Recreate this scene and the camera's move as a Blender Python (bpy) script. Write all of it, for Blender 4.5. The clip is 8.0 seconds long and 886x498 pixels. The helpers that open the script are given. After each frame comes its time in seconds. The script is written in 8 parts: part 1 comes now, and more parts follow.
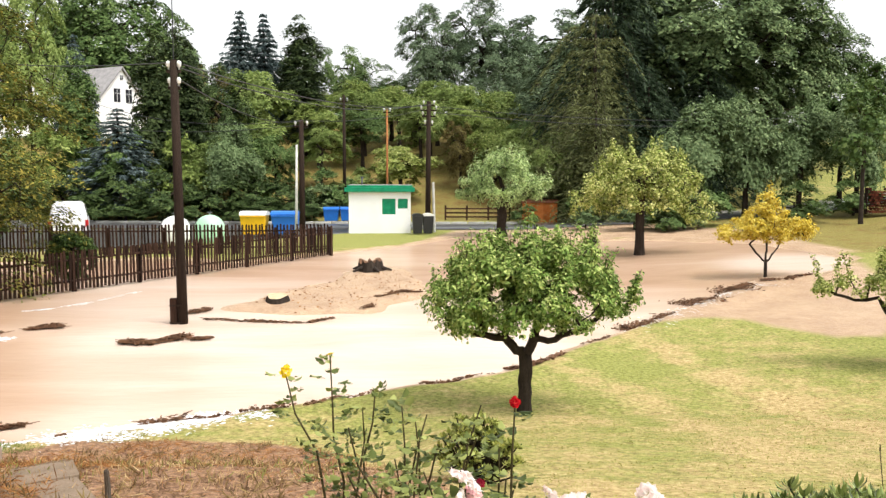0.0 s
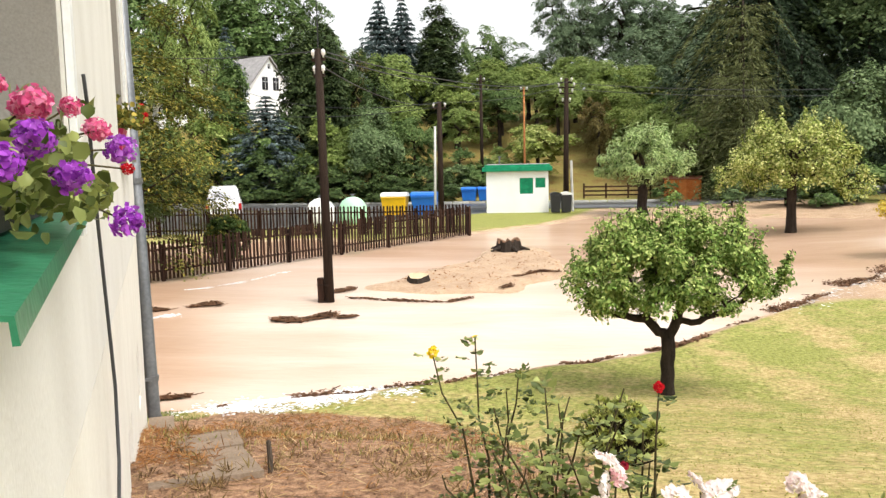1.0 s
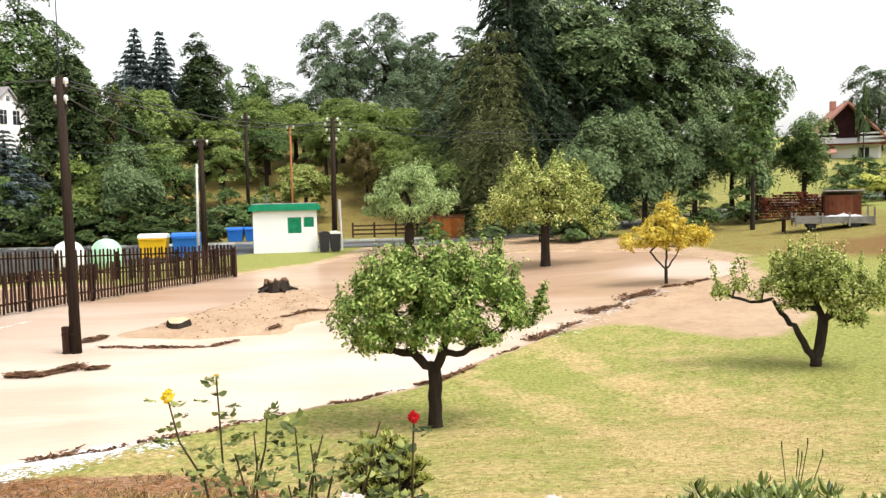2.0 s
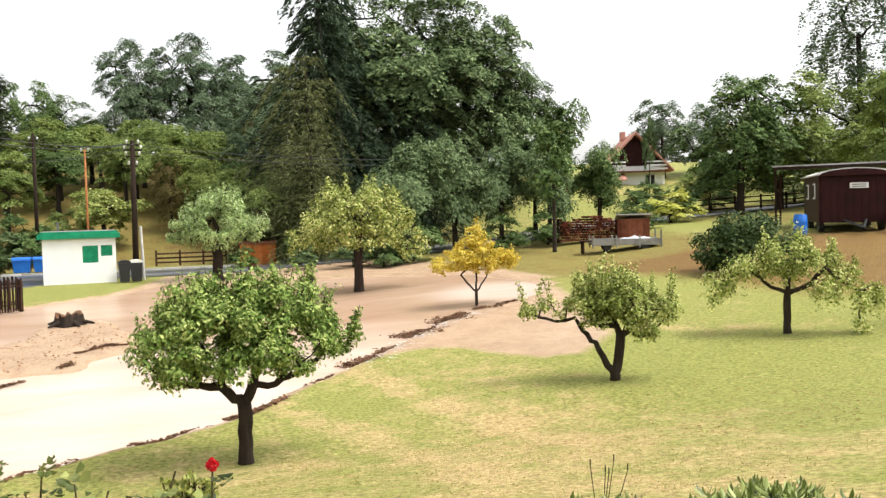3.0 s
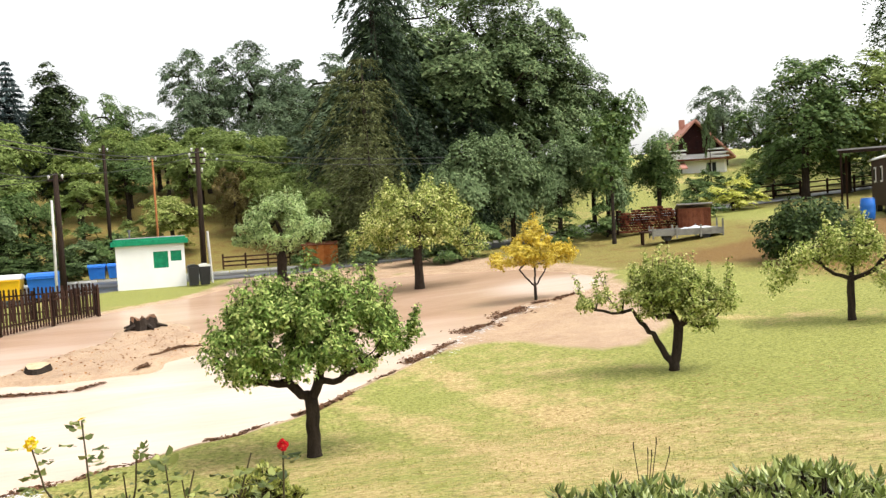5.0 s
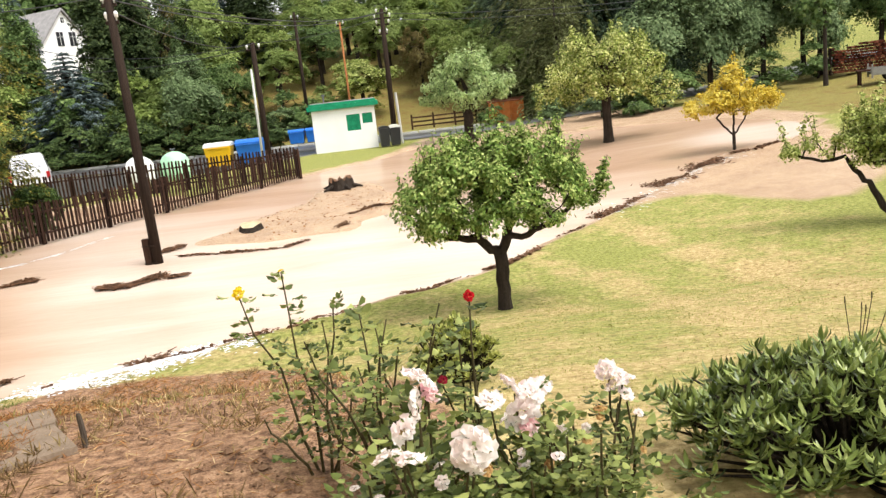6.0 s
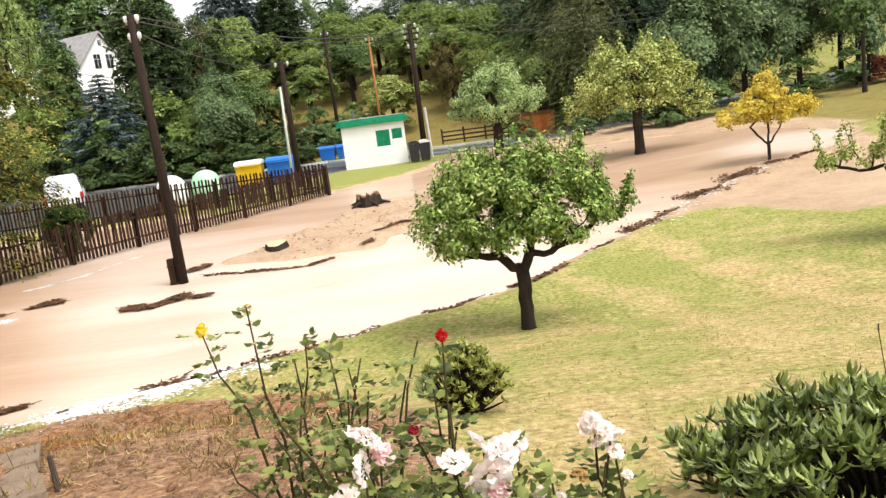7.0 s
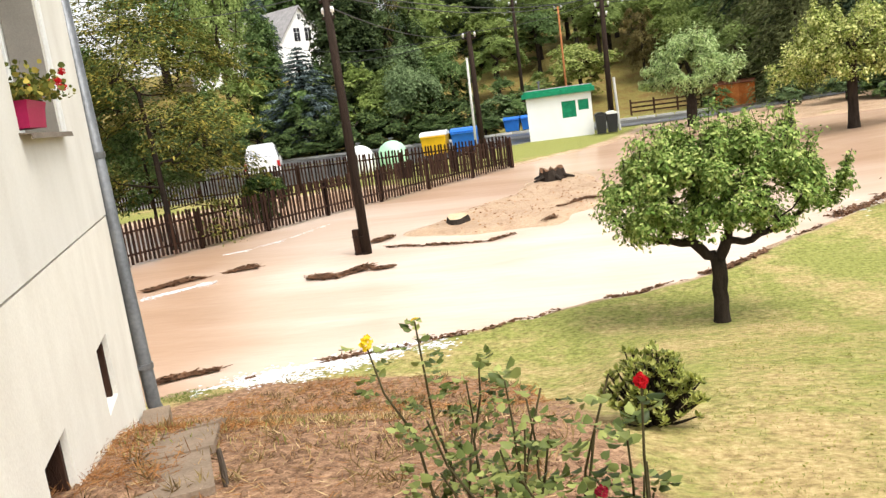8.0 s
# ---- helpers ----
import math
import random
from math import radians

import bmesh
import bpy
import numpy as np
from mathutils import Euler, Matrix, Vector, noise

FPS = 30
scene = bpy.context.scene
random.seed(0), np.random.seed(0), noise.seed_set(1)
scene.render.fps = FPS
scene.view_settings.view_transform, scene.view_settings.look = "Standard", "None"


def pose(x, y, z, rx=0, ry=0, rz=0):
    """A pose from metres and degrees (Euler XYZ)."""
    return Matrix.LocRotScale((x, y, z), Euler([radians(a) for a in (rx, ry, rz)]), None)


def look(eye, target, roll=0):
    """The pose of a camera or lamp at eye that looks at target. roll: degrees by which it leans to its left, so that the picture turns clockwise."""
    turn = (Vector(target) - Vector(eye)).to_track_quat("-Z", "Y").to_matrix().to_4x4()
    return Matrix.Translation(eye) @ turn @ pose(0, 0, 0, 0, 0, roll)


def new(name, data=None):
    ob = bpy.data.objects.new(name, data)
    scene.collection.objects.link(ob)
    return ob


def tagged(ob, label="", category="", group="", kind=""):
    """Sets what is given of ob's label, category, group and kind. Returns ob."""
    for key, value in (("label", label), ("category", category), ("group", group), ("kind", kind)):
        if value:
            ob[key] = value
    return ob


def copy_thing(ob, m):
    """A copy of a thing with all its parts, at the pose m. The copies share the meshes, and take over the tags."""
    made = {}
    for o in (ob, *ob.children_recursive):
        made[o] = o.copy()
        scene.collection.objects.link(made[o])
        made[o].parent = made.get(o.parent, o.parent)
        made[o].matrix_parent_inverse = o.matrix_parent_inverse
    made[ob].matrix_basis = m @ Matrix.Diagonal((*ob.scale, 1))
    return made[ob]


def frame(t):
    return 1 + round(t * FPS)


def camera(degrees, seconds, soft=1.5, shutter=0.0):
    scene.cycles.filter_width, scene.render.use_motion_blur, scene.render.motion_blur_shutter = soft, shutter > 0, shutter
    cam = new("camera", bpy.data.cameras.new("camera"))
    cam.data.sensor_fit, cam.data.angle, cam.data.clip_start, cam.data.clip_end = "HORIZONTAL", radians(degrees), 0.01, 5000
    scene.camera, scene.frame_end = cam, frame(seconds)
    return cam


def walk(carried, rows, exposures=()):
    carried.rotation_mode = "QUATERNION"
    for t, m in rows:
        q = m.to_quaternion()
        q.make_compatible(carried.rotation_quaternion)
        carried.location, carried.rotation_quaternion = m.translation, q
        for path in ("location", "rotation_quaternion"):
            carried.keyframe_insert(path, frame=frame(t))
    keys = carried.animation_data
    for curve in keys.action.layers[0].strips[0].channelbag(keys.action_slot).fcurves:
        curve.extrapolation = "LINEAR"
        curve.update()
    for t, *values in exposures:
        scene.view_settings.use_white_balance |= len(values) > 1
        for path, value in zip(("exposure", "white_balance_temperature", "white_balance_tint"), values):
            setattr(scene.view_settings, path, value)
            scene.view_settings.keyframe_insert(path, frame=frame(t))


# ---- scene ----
cam = camera(55.6, 8.0, soft=1.4)
PATH = [
    (0, look((-0.024, 0.089, 3.459), (-0.021, 2.081, 3.286), 0.1)),
    (0.5, look((-0.073, 0.031, 3.447), (-0.208, 2.015, 3.225), -0.3)),
    (1, look((-0.04, -0.001, 3.497), (-0.362, 1.961, 3.277), -1.2)),
    (1.5, look((-0.029, 0.051, 3.494), (-0.238, 2.033, 3.334), -1.3)),
    (2, look((0.047, 0.254, 3.407), (0.265, 2.237, 3.272), -1.2)),
    (2.2, look((0.088, 0.296, 3.411), (0.391, 2.268, 3.273), -1.6)),
    (3.3, look((0.111, 0.419, 3.391), (0.892, 2.259, 3.339), -1.5)),
    (3.5, look((0.124, 0.396, 3.381), (0.969, 2.209, 3.348), -1.6)),
    (4, look((0.098, 0.233, 3.415), (0.968, 2.033, 3.394), -1.4)),
    (4.2, look((0.1, 0.248, 3.416), (0.918, 2.073, 3.397), -1.6)),
    (5.3, look((0.062, 0.018, 3.442), (0.419, 1.98, 3.282), -4.0)),
    (5.5, look((0.055, 0.108, 3.412), (0.294, 2.079, 3.166), -4.4)),
    (6, look((0.112, 0.18, 3.393), (0.154, 2.142, 3.005), -6.4)),
    (6.5, look((0.291, 0.355, 3.376), (0.224, 2.318, 2.995), -9.1)),
    (7, look((0.343, 0.508, 3.369), (0.305, 2.478, 3.023), -7.5)),
    (7.5, look((0.31, 0.719, 3.383), (0.043, 2.666, 3.015), -6.5)),
    (8, look((0.294, 0.97, 3.437), (-0.173, 2.881, 3.078), -7.8)),
]
walk(cam, PATH, [(0, 1.06), (8, 1.06)])

# ---- light ----
world = bpy.data.worlds.new("overcast_sky")
scene.world = world
world.use_nodes = True
wn, wl = world.node_tree.nodes, world.node_tree.links
wn.clear()
sky = wn.new("ShaderNodeTexSky")
sky.sky_type = 'NISHITA'
sky.sun_disc = False
SUN_EL, SUN_AZ = radians(60), radians(122)
sky.sun_elevation, sky.sun_rotation = SUN_EL, SUN_AZ
sky.air_density, sky.dust_density, sky.ozone_density = 1.6, 3.0, 1.0
pale = wn.new("ShaderNodeHueSaturation")
pale.inputs["Saturation"].default_value = 0.12
pale.inputs["Value"].default_value = 1.0
bg = wn.new("ShaderNodeBackground")
bg.inputs["Strength"].default_value = 0.142
wout = wn.new("ShaderNodeOutputWorld")
wl.new(sky.outputs[0], pale.inputs["Color"])
wl.new(pale.outputs[0], bg.inputs["Color"])
wl.new(bg.outputs[0], wout.inputs["Surface"])

sun_data = bpy.data.lights.new("sun", 'SUN')
sun_data.energy, sun_data.angle, sun_data.color = 1.5, radians(28), (1.0, 0.97, 0.93)
sun = new("sun", sun_data)
sun_dir = Vector((math.sin(SUN_AZ) * math.cos(SUN_EL), math.cos(SUN_AZ) * math.cos(SUN_EL), math.sin(SUN_EL)))
sun.matrix_world = look(sun_dir * 50, (0, 0, 0))

# ---- materials ----


def node_mat(name):
    m = bpy.data.materials.new(name)
    m.use_nodes = True
    return m, m.node_tree.nodes, m.node_tree.links, m.node_tree.nodes["Principled BSDF"]


def ramp_of(nodes, stops):
    r = nodes.new("ShaderNodeValToRGB")
    while len(r.color_ramp.elements) < len(stops):
        r.color_ramp.elements.new(0.5)
    for e, (p, c) in zip(r.color_ramp.elements, stops):
        e.position, e.color = p, (*c, 1)
    return r


def surface(name, dark, light, rough=0.8, scale=6.0, fine=60.0, bump=0.3, metal=0.0, vary=0.0, stretch=(1, 1, 1), dirt=None, spec=0.12):
    """A worn surface: broad mottling, fine grain and relief, per-piece variation."""
    m, n, l, bsdf = node_mat(name)
    tc = n.new("ShaderNodeTexCoord")
    mp = n.new("ShaderNodeMapping")
    mp.inputs["Scale"].default_value = stretch
    l.new(tc.outputs["Object"], mp.inputs["Vector"])
    big = n.new("ShaderNodeTexNoise")
    big.inputs["Scale"].default_value, big.inputs["Detail"].default_value = scale, 5
    small = n.new("ShaderNodeTexNoise")
    small.inputs["Scale"].default_value, small.inputs["Detail"].default_value = fine, 3
    for t in (big, small):
        l.new(mp.outputs[0], t.inputs["Vector"])
    mix = n.new("ShaderNodeMath")
    mix.operation = 'MULTIPLY_ADD'
    mix.inputs[1].default_value, mix.inputs[2].default_value = 0.4, 0.0
    l.new(small.outputs["Fac"], mix.inputs[0])
    add = n.new("ShaderNodeMath")
    add.operation = 'MULTIPLY_ADD'
    add.inputs[1].default_value = 0.6
    l.new(big.outputs["Fac"], add.inputs[0])
    l.new(mix.outputs[0], add.inputs[2])
    last = add
    if vary:
        info = n.new("ShaderNodeObjectInfo")
        va = n.new("ShaderNodeMath")
        va.operation = 'MULTIPLY_ADD'
        va.inputs[1].default_value = vary
        l.new(info.outputs["Random"], va.inputs[0])
        l.new(add.outputs[0], va.inputs[2])
        last = n.new("ShaderNodeMath")
        last.operation = 'SUBTRACT'
        last.inputs[1].default_value = vary / 2
        l.new(va.outputs[0], last.inputs[0])
    stops = [(0.3, dark), (0.7, light)]
    if dirt:
        stops = [(0.22, dirt), (0.36, dark), (0.7, light)]
    rp = ramp_of(n, stops)
    l.new(last.outputs[0], rp.inputs[0])
    l.new(rp.outputs[0], bsdf.inputs["Base Color"])
    bsdf.inputs["Roughness"].default_value = rough
    bsdf.inputs["Metallic"].default_value = metal
    bsdf.inputs["Specular IOR Level"].default_value = spec
    if bump:
        b = n.new("ShaderNodeBump")
        b.inputs["Strength"].default_value, b.inputs["Distance"].default_value = bump, 0.02
        l.new(small.outputs["Fac"], b.inputs["Height"])
        l.new(b.outputs[0], bsdf.inputs["Normal"])
    return m


def foliage(name, dark, mid, light, through_light=0.35, rough=0.6, gloss=0.1, lively=1.0):
    """Leaves: colour differs leaf by leaf and tree by tree, and light shines through."""
    m, n, l, bsdf = node_mat(name)
    dark, light = (tuple(q + (v - q) * lively for v, q in zip(col, mid)) for col in (dark, light))
    geo = n.new("ShaderNodeNewGeometry")
    info = n.new("ShaderNodeObjectInfo")
    tc = n.new("ShaderNodeTexCoord")
    no = n.new("ShaderNodeTexNoise")
    no.inputs["Scale"].default_value = 0.9
    l.new(tc.outputs["Object"], no.inputs["Vector"])
    a = n.new("ShaderNodeMath")
    a.operation = 'MULTIPLY_ADD'
    a.inputs[1].default_value, a.inputs[2].default_value = 0.55, -0.05
    l.new(geo.outputs["Random Per Island"], a.inputs[0])
    b = n.new("ShaderNodeMath")
    b.operation = 'MULTIPLY_ADD'
    b.inputs[1].default_value = 0.45
    l.new(no.outputs["Fac"], b.inputs[0])
    l.new(a.outputs[0], b.inputs[2])
    c = n.new("ShaderNodeMath")
    c.operation = 'MULTIPLY_ADD'
    c.inputs[1].default_value = 0.12
    l.new(info.outputs["Random"], c.inputs[0])
    l.new(b.outputs[0], c.inputs[2])
    rp = ramp_of(n, [(0.12, dark), (0.5, mid), (0.88, light)])
    l.new(c.outputs[0], rp.inputs[0])
    l.new(rp.outputs[0], bsdf.inputs["Base Color"])
    bsdf.inputs["Roughness"].default_value = rough
    bsdf.inputs["Specular IOR Level"].default_value = gloss
    tr = n.new("ShaderNodeBsdfTranslucent")
    l.new(rp.outputs[0], tr.inputs["Color"])
    mx = n.new("ShaderNodeMixShader")
    mx.inputs[0].default_value = through_light
    l.new(bsdf.outputs[0], mx.inputs[1])
    l.new(tr.outputs[0], mx.inputs[2])
    l.new(mx.outputs[0], n["Material Output"].inputs["Surface"])
    return m


def plain(name, col, rough=0.5, metal=0.0, spec=0.4):
    c2 = tuple(min(1, v * 1.18) for v in col)
    c1 = tuple(v * 0.85 for v in col)
    return surface(name, c1, c2, rough, 3.0, 40.0, 0.08, metal, spec=spec)


def ground_material():
    m, n, l, bsdf = node_mat("garden_ground")
    tc = n.new("ShaderNodeTexCoord")

    def noise_tex(scale, detail=4, rough=0.6, stretch=None):
        t = n.new("ShaderNodeTexNoise")
        t.inputs["Scale"].default_value, t.inputs["Detail"].default_value, t.inputs["Roughness"].default_value = scale, detail, rough
        if stretch:
            mp = n.new("ShaderNodeMapping")
            mp.inputs["Scale"].default_value = stretch
            mp.inputs["Rotation"].default_value = (0, 0, 0.6)
            l.new(tc.outputs["Object"], mp.inputs["Vector"])
            l.new(mp.outputs[0], t.inputs["Vector"])
        else:
            l.new(tc.outputs["Object"], t.inputs["Vector"])
        return t

    def attr(name):
        a = n.new("ShaderNodeAttribute")
        a.attribute_name = name
        return a

    def mixc(fac, a, b):
        x = n.new("ShaderNodeMix")
        x.data_type = 'RGBA'
        l.new(fac, x.inputs["Factor"])
        l.new(a, x.inputs["A"])
        l.new(b, x.inputs["B"])
        return x.outputs["Result"]

    def math_node(op, a, b, c=None, clamp=True):
        x = n.new("ShaderNodeMath")
        x.operation = op
        x.use_clamp = clamp
        for i, v in enumerate((a, b, c)):
            if v is None:
                continue
            if isinstance(v, (int, float)):
                x.inputs[i].default_value = v
            else:
                l.new(v, x.inputs[i])
        return x.outputs[0]

    broad, patch, fine, grain = noise_tex(0.25, 3), noise_tex(1.3, 5, 0.7), noise_tex(14, 4, 0.7), noise_tex(90, 3)
    streak = noise_tex(1.0, 4, 0.6, (0.7, 2.2, 1))
    green = ramp_of(n, [(0.34, (0.130, 0.138, 0.029)), (0.52, (0.252, 0.256, 0.061)), (0.70, (0.375, 0.364, 0.108))])
    l.new(fine.outputs["Fac"], green.inputs[0])
    straw = ramp_of(n, [(0.34, (0.25, 0.175, 0.066)), (0.52, (0.44, 0.325, 0.142)), (0.70, (0.60, 0.465, 0.235))])
    l.new(fine.outputs["Fac"], straw.inputs[0])
    mid = noise_tex(5.0, 4, 0.7)
    b0 = math_node('MULTIPLY_ADD', broad.outputs["Fac"], 1.1, -0.55, clamp=False)
    d0 = math_node('MULTIPLY_ADD', patch.outputs["Fac"], 1.15, attr("dry").outputs["Fac"], False)
    d1 = math_node('MULTIPLY_ADD', streak.outputs["Fac"], 0.40, math_node('MULTIPLY_ADD', mid.outputs["Fac"], 0.85, math_node('ADD', b0, math_node('SUBTRACT', d0, 0.93, None, False), None, False), False), False)
    d2 = math_node('MULTIPLY_ADD', math_node('SUBTRACT', d1, 0.365), 2.5, 0.0)
    lawn = mixc(d2, green.outputs[0], straw.outputs[0])
    rough_grass = ramp_of(n, [(0.3, (0.085, 0.048, 0.014)), (0.55, (0.195, 0.110, 0.030)), (0.8, (0.30, 0.205, 0.065))])
    l.new(fine.outputs["Fac"], rough_grass.inputs[0])
    bk = math_node('MULTIPLY_ADD', math_node('ADD', attr("bank").outputs["Fac"], math_node('MULTIPLY_ADD', patch.outputs["Fac"], 1.3, -0.65)), 2.0, -0.75)
    lawn = mixc(bk, lawn, rough_grass.outputs[0])
    soil = ramp_of(n, [(0.37, (0.075, 0.036, 0.018)), (0.5, (0.265, 0.148, 0.082)), (0.62, (0.46, 0.285, 0.170))])
    s0 = math_node('MULTIPLY_ADD', grain.outputs["Fac"], 0.35, math_node('MULTIPLY', fine.outputs["Fac"], 0.65))
    l.new(s0, soil.inputs[0])
    sm_ = math_node('MULTIPLY_ADD', math_node('ADD', attr("soil").outputs["Fac"], math_node('MULTIPLY_ADD', patch.outputs["Fac"], 0.5, -0.25)), 4.0, -1.5)
    c1 = mixc(sm_, lawn, soil.outputs[0])
    mud = ramp_of(n, [(0.3, (0.28, 0.165, 0.095)), (0.55, (0.47, 0.325, 0.205)), (0.8, (0.60, 0.46, 0.325))])
    l.new(math_node('MULTIPLY_ADD', fine.outputs["Fac"], 0.5, math_node('MULTIPLY', patch.outputs["Fac"], 0.5)), mud.inputs[0])
    mm = math_node('MULTIPLY_ADD', math_node('ADD', attr("mud").outputs["Fac"], math_node('MULTIPLY_ADD', patch.outputs["Fac"], 0.6, -0.3)), 3.0, -1.0)
    c2 = mixc(mm, c1, mud.outputs[0])
    l.new(c2, bsdf.inputs["Base Color"])
    rg = math_node('MULTIPLY_ADD', mm, -0.45, 0.9)
    l.new(rg, bsdf.inputs["Roughness"])
    bsdf.inputs["Specular IOR Level"].default_value = 0.25
    b = n.new("ShaderNodeBump")
    b.inputs["Strength"].default_value, b.inputs["Distance"].default_value = 0.7, 0.05
    l.new(math_node('MULTIPLY_ADD', grain.outputs["Fac"], 0.5, math_node('MULTIPLY', fine.outputs["Fac"], 0.5)), b.inputs["Height"])
    l.new(b.outputs[0], bsdf.inputs["Normal"])
    return m


def water_material():
    m, n, l, bsdf = node_mat("muddy_flood_water")
    tc = n.new("ShaderNodeTexCoord")
    mp = n.new("ShaderNodeMapping")
    mp.inputs["Scale"].default_value = (0.35, 1.0, 1.0)
    mp.inputs["Rotation"].default_value = (0, 0, -0.35)
    l.new(tc.outputs["Object"], mp.inputs["Vector"])
    flow = n.new("ShaderNodeTexNoise")
    flow.inputs["Scale"].default_value, flow.inputs["Detail"].default_value, flow.inputs["Distortion"].default_value = 0.5, 5, 0.6
    rip = n.new("ShaderNodeTexNoise")
    rip.inputs["Scale"].default_value, rip.inputs["Detail"].default_value = 5.0, 5
    for t in (flow, rip):
        l.new(mp.outputs[0], t.inputs["Vector"])
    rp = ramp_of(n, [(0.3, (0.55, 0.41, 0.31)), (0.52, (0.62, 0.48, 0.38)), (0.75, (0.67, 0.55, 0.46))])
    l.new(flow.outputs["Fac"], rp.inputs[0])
    # Tan mask: silt by the fence, reflected trees painted into the farther water.
    silt_sheen = n.new("ShaderNodeAttribute")
    silt_sheen.attribute_name = "silt_sheen"
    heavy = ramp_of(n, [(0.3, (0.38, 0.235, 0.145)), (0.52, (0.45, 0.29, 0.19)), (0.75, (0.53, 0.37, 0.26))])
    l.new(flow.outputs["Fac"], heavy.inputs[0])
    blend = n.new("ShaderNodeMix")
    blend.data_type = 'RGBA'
    l.new(silt_sheen.outputs["Fac"], blend.inputs["Factor"])
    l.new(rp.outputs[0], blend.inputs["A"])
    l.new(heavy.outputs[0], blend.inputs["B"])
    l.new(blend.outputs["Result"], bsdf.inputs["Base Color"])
    bsdf.inputs["Roughness"].default_value = 0.24
    bsdf.inputs["IOR"].default_value = 1.33
    bsdf.inputs["Specular IOR Level"].default_value = 0.5
    b = n.new("ShaderNodeBump")
    b.inputs["Strength"].default_value, b.inputs["Distance"].default_value = 0.28, 0.03
    l.new(rip.outputs["Fac"], b.inputs["Height"])
    l.new(b.outputs[0], bsdf.inputs["Normal"])
    return m


def glass_material():
    m, _, _, bsdf = node_mat("window_glass")
    bsdf.inputs["Base Color"].default_value = (0.9, 0.95, 0.95, 1)
    bsdf.inputs["Roughness"].default_value = 0.03
    bsdf.inputs["Transmission Weight"].default_value = 1.0
    return m


M_GROUND, M_WATER, M_GLASS = ground_material(), water_material(), glass_material()
M_BARK = surface("dark_bark", (0.014, 0.010, 0.008), (0.055, 0.042, 0.032), 0.95, 5, 40, 0.9, stretch=(3, 3, 0.6))
M_BARK_GREY = surface("grey_bark", (0.05, 0.04, 0.03), (0.14, 0.11, 0.085), 0.95, 5, 40, 0.9, stretch=(3, 3, 0.6))
M_POLE = surface("tarred_pole_wood", (0.012, 0.008, 0.006), (0.042, 0.027, 0.019), 0.9, 3, 50, 0.5, stretch=(6, 6, 0.4))
M_FENCE = surface("weathered_fence_wood", (0.012, 0.006, 0.004), (0.055, 0.028, 0.018), 0.9, 4, 50, 0.5, stretch=(5, 5, 0.5), vary=0.35)
M_CONCRETE = surface("worn_concrete", (0.13, 0.105, 0.08), (0.26, 0.22, 0.18), 0.9, 3, 45, 0.5, dirt=(0.12, 0.085, 0.055))
M_SLAB = surface("dirty_slab_concrete", (0.165, 0.12, 0.084), (0.30, 0.228, 0.165), 0.9, 3, 45, 0.5, dirt=(0.14, 0.09, 0.055))
M_ASPHALT = surface("wet_asphalt", (0.045, 0.045, 0.047), (0.11, 0.108, 0.105), 0.28, 0.8, 60, 0.15, spec=0.5)
M_KERB = surface("kerb_stone", (0.36, 0.35, 0.33), (0.62, 0.61, 0.58), 0.85, 3, 40, 0.4, vary=0.3)
M_PLASTER = surface("old_house_plaster", (0.61, 0.585, 0.53), (0.74, 0.72, 0.67), 0.9, 2.2, 90, 0.12, dirt=(0.48, 0.44, 0.37), stretch=(1, 1.2, 0.6))
M_PLINTH = surface("plinth_plaster", (0.66, 0.62, 0.54), (0.80, 0.77, 0.69), 0.9, 2.2, 80, 0.15, dirt=(0.50, 0.43, 0.34), stretch=(1, 1.2, 0.6))
M_REVEAL = surface("grey_render", (0.20, 0.18, 0.155), (0.31, 0.285, 0.25), 0.95, 3, 160, 0.08)
M_WHITEWALL = surface("white_rendered_wall", (0.78, 0.77, 0.75), (0.88, 0.87, 0.86), 0.85, 1.0, 50, 0.2, dirt=(0.58, 0.54, 0.47))
M_GREENPAINT = surface("green_metal_paint", (0.01, 0.16, 0.08), (0.02, 0.30, 0.15), 0.4, 4, 40, 0.1, dirt=(0.02, 0.10, 0.06))
M_SILLGREEN = surface("dark_green_sill_paint", (0.02, 0.12, 0.06), (0.05, 0.25, 0.13), 0.3, 6, 40, 0.1, dirt=(0.10, 0.14, 0.10))
M_WHITEPAINT = plain("white_paint", (0.72, 0.72, 0.70), 0.4)
M_ZINC = surface("zinc_downpipe", (0.10, 0.105, 0.11), (0.21, 0.215, 0.22), 0.45, 3, 30, 0.1, metal=0.6)
M_BLACK = plain("black_rubber", (0.02, 0.02, 0.02), 0.6)
# Near-black base colour carries the shade of the unlit room and openings.
M_DARK = plain("painted_interior_dark", (0.02, 0.018, 0.016), 0.9)
M_YELLOW = plain("yellow_plastic", (0.75, 0.44, 0.01), 0.4)
M_BLUE = plain("blue_plastic", (0.012, 0.13, 0.50), 0.4)
M_LIDWHITE = plain("pale_plastic_lid", (0.70, 0.70, 0.66), 0.4)
M_PALEGREEN = plain("pale_green_plastic", (0.36, 0.60, 0.40), 0.45)
M_REDPLASTIC = plain("crimson_plastic", (0.45, 0.02, 0.10), 0.4)
M_CARWHITE = plain("white_car_paint", (0.75, 0.74, 0.74), 0.2, spec=0.6)
M_CARGLASS = plain("dark_window_glass", (0.03, 0.03, 0.035), 0.08, spec=0.5)
# The mirrored sky is put into this glass as a pale base colour.
M_CARREAR = plain("car_glass_painted_sky", (0.42, 0.42, 0.44), 0.08, spec=1.0)
M_TAIL = plain("red_lamp_glass", (0.40, 0.02, 0.02), 0.2)
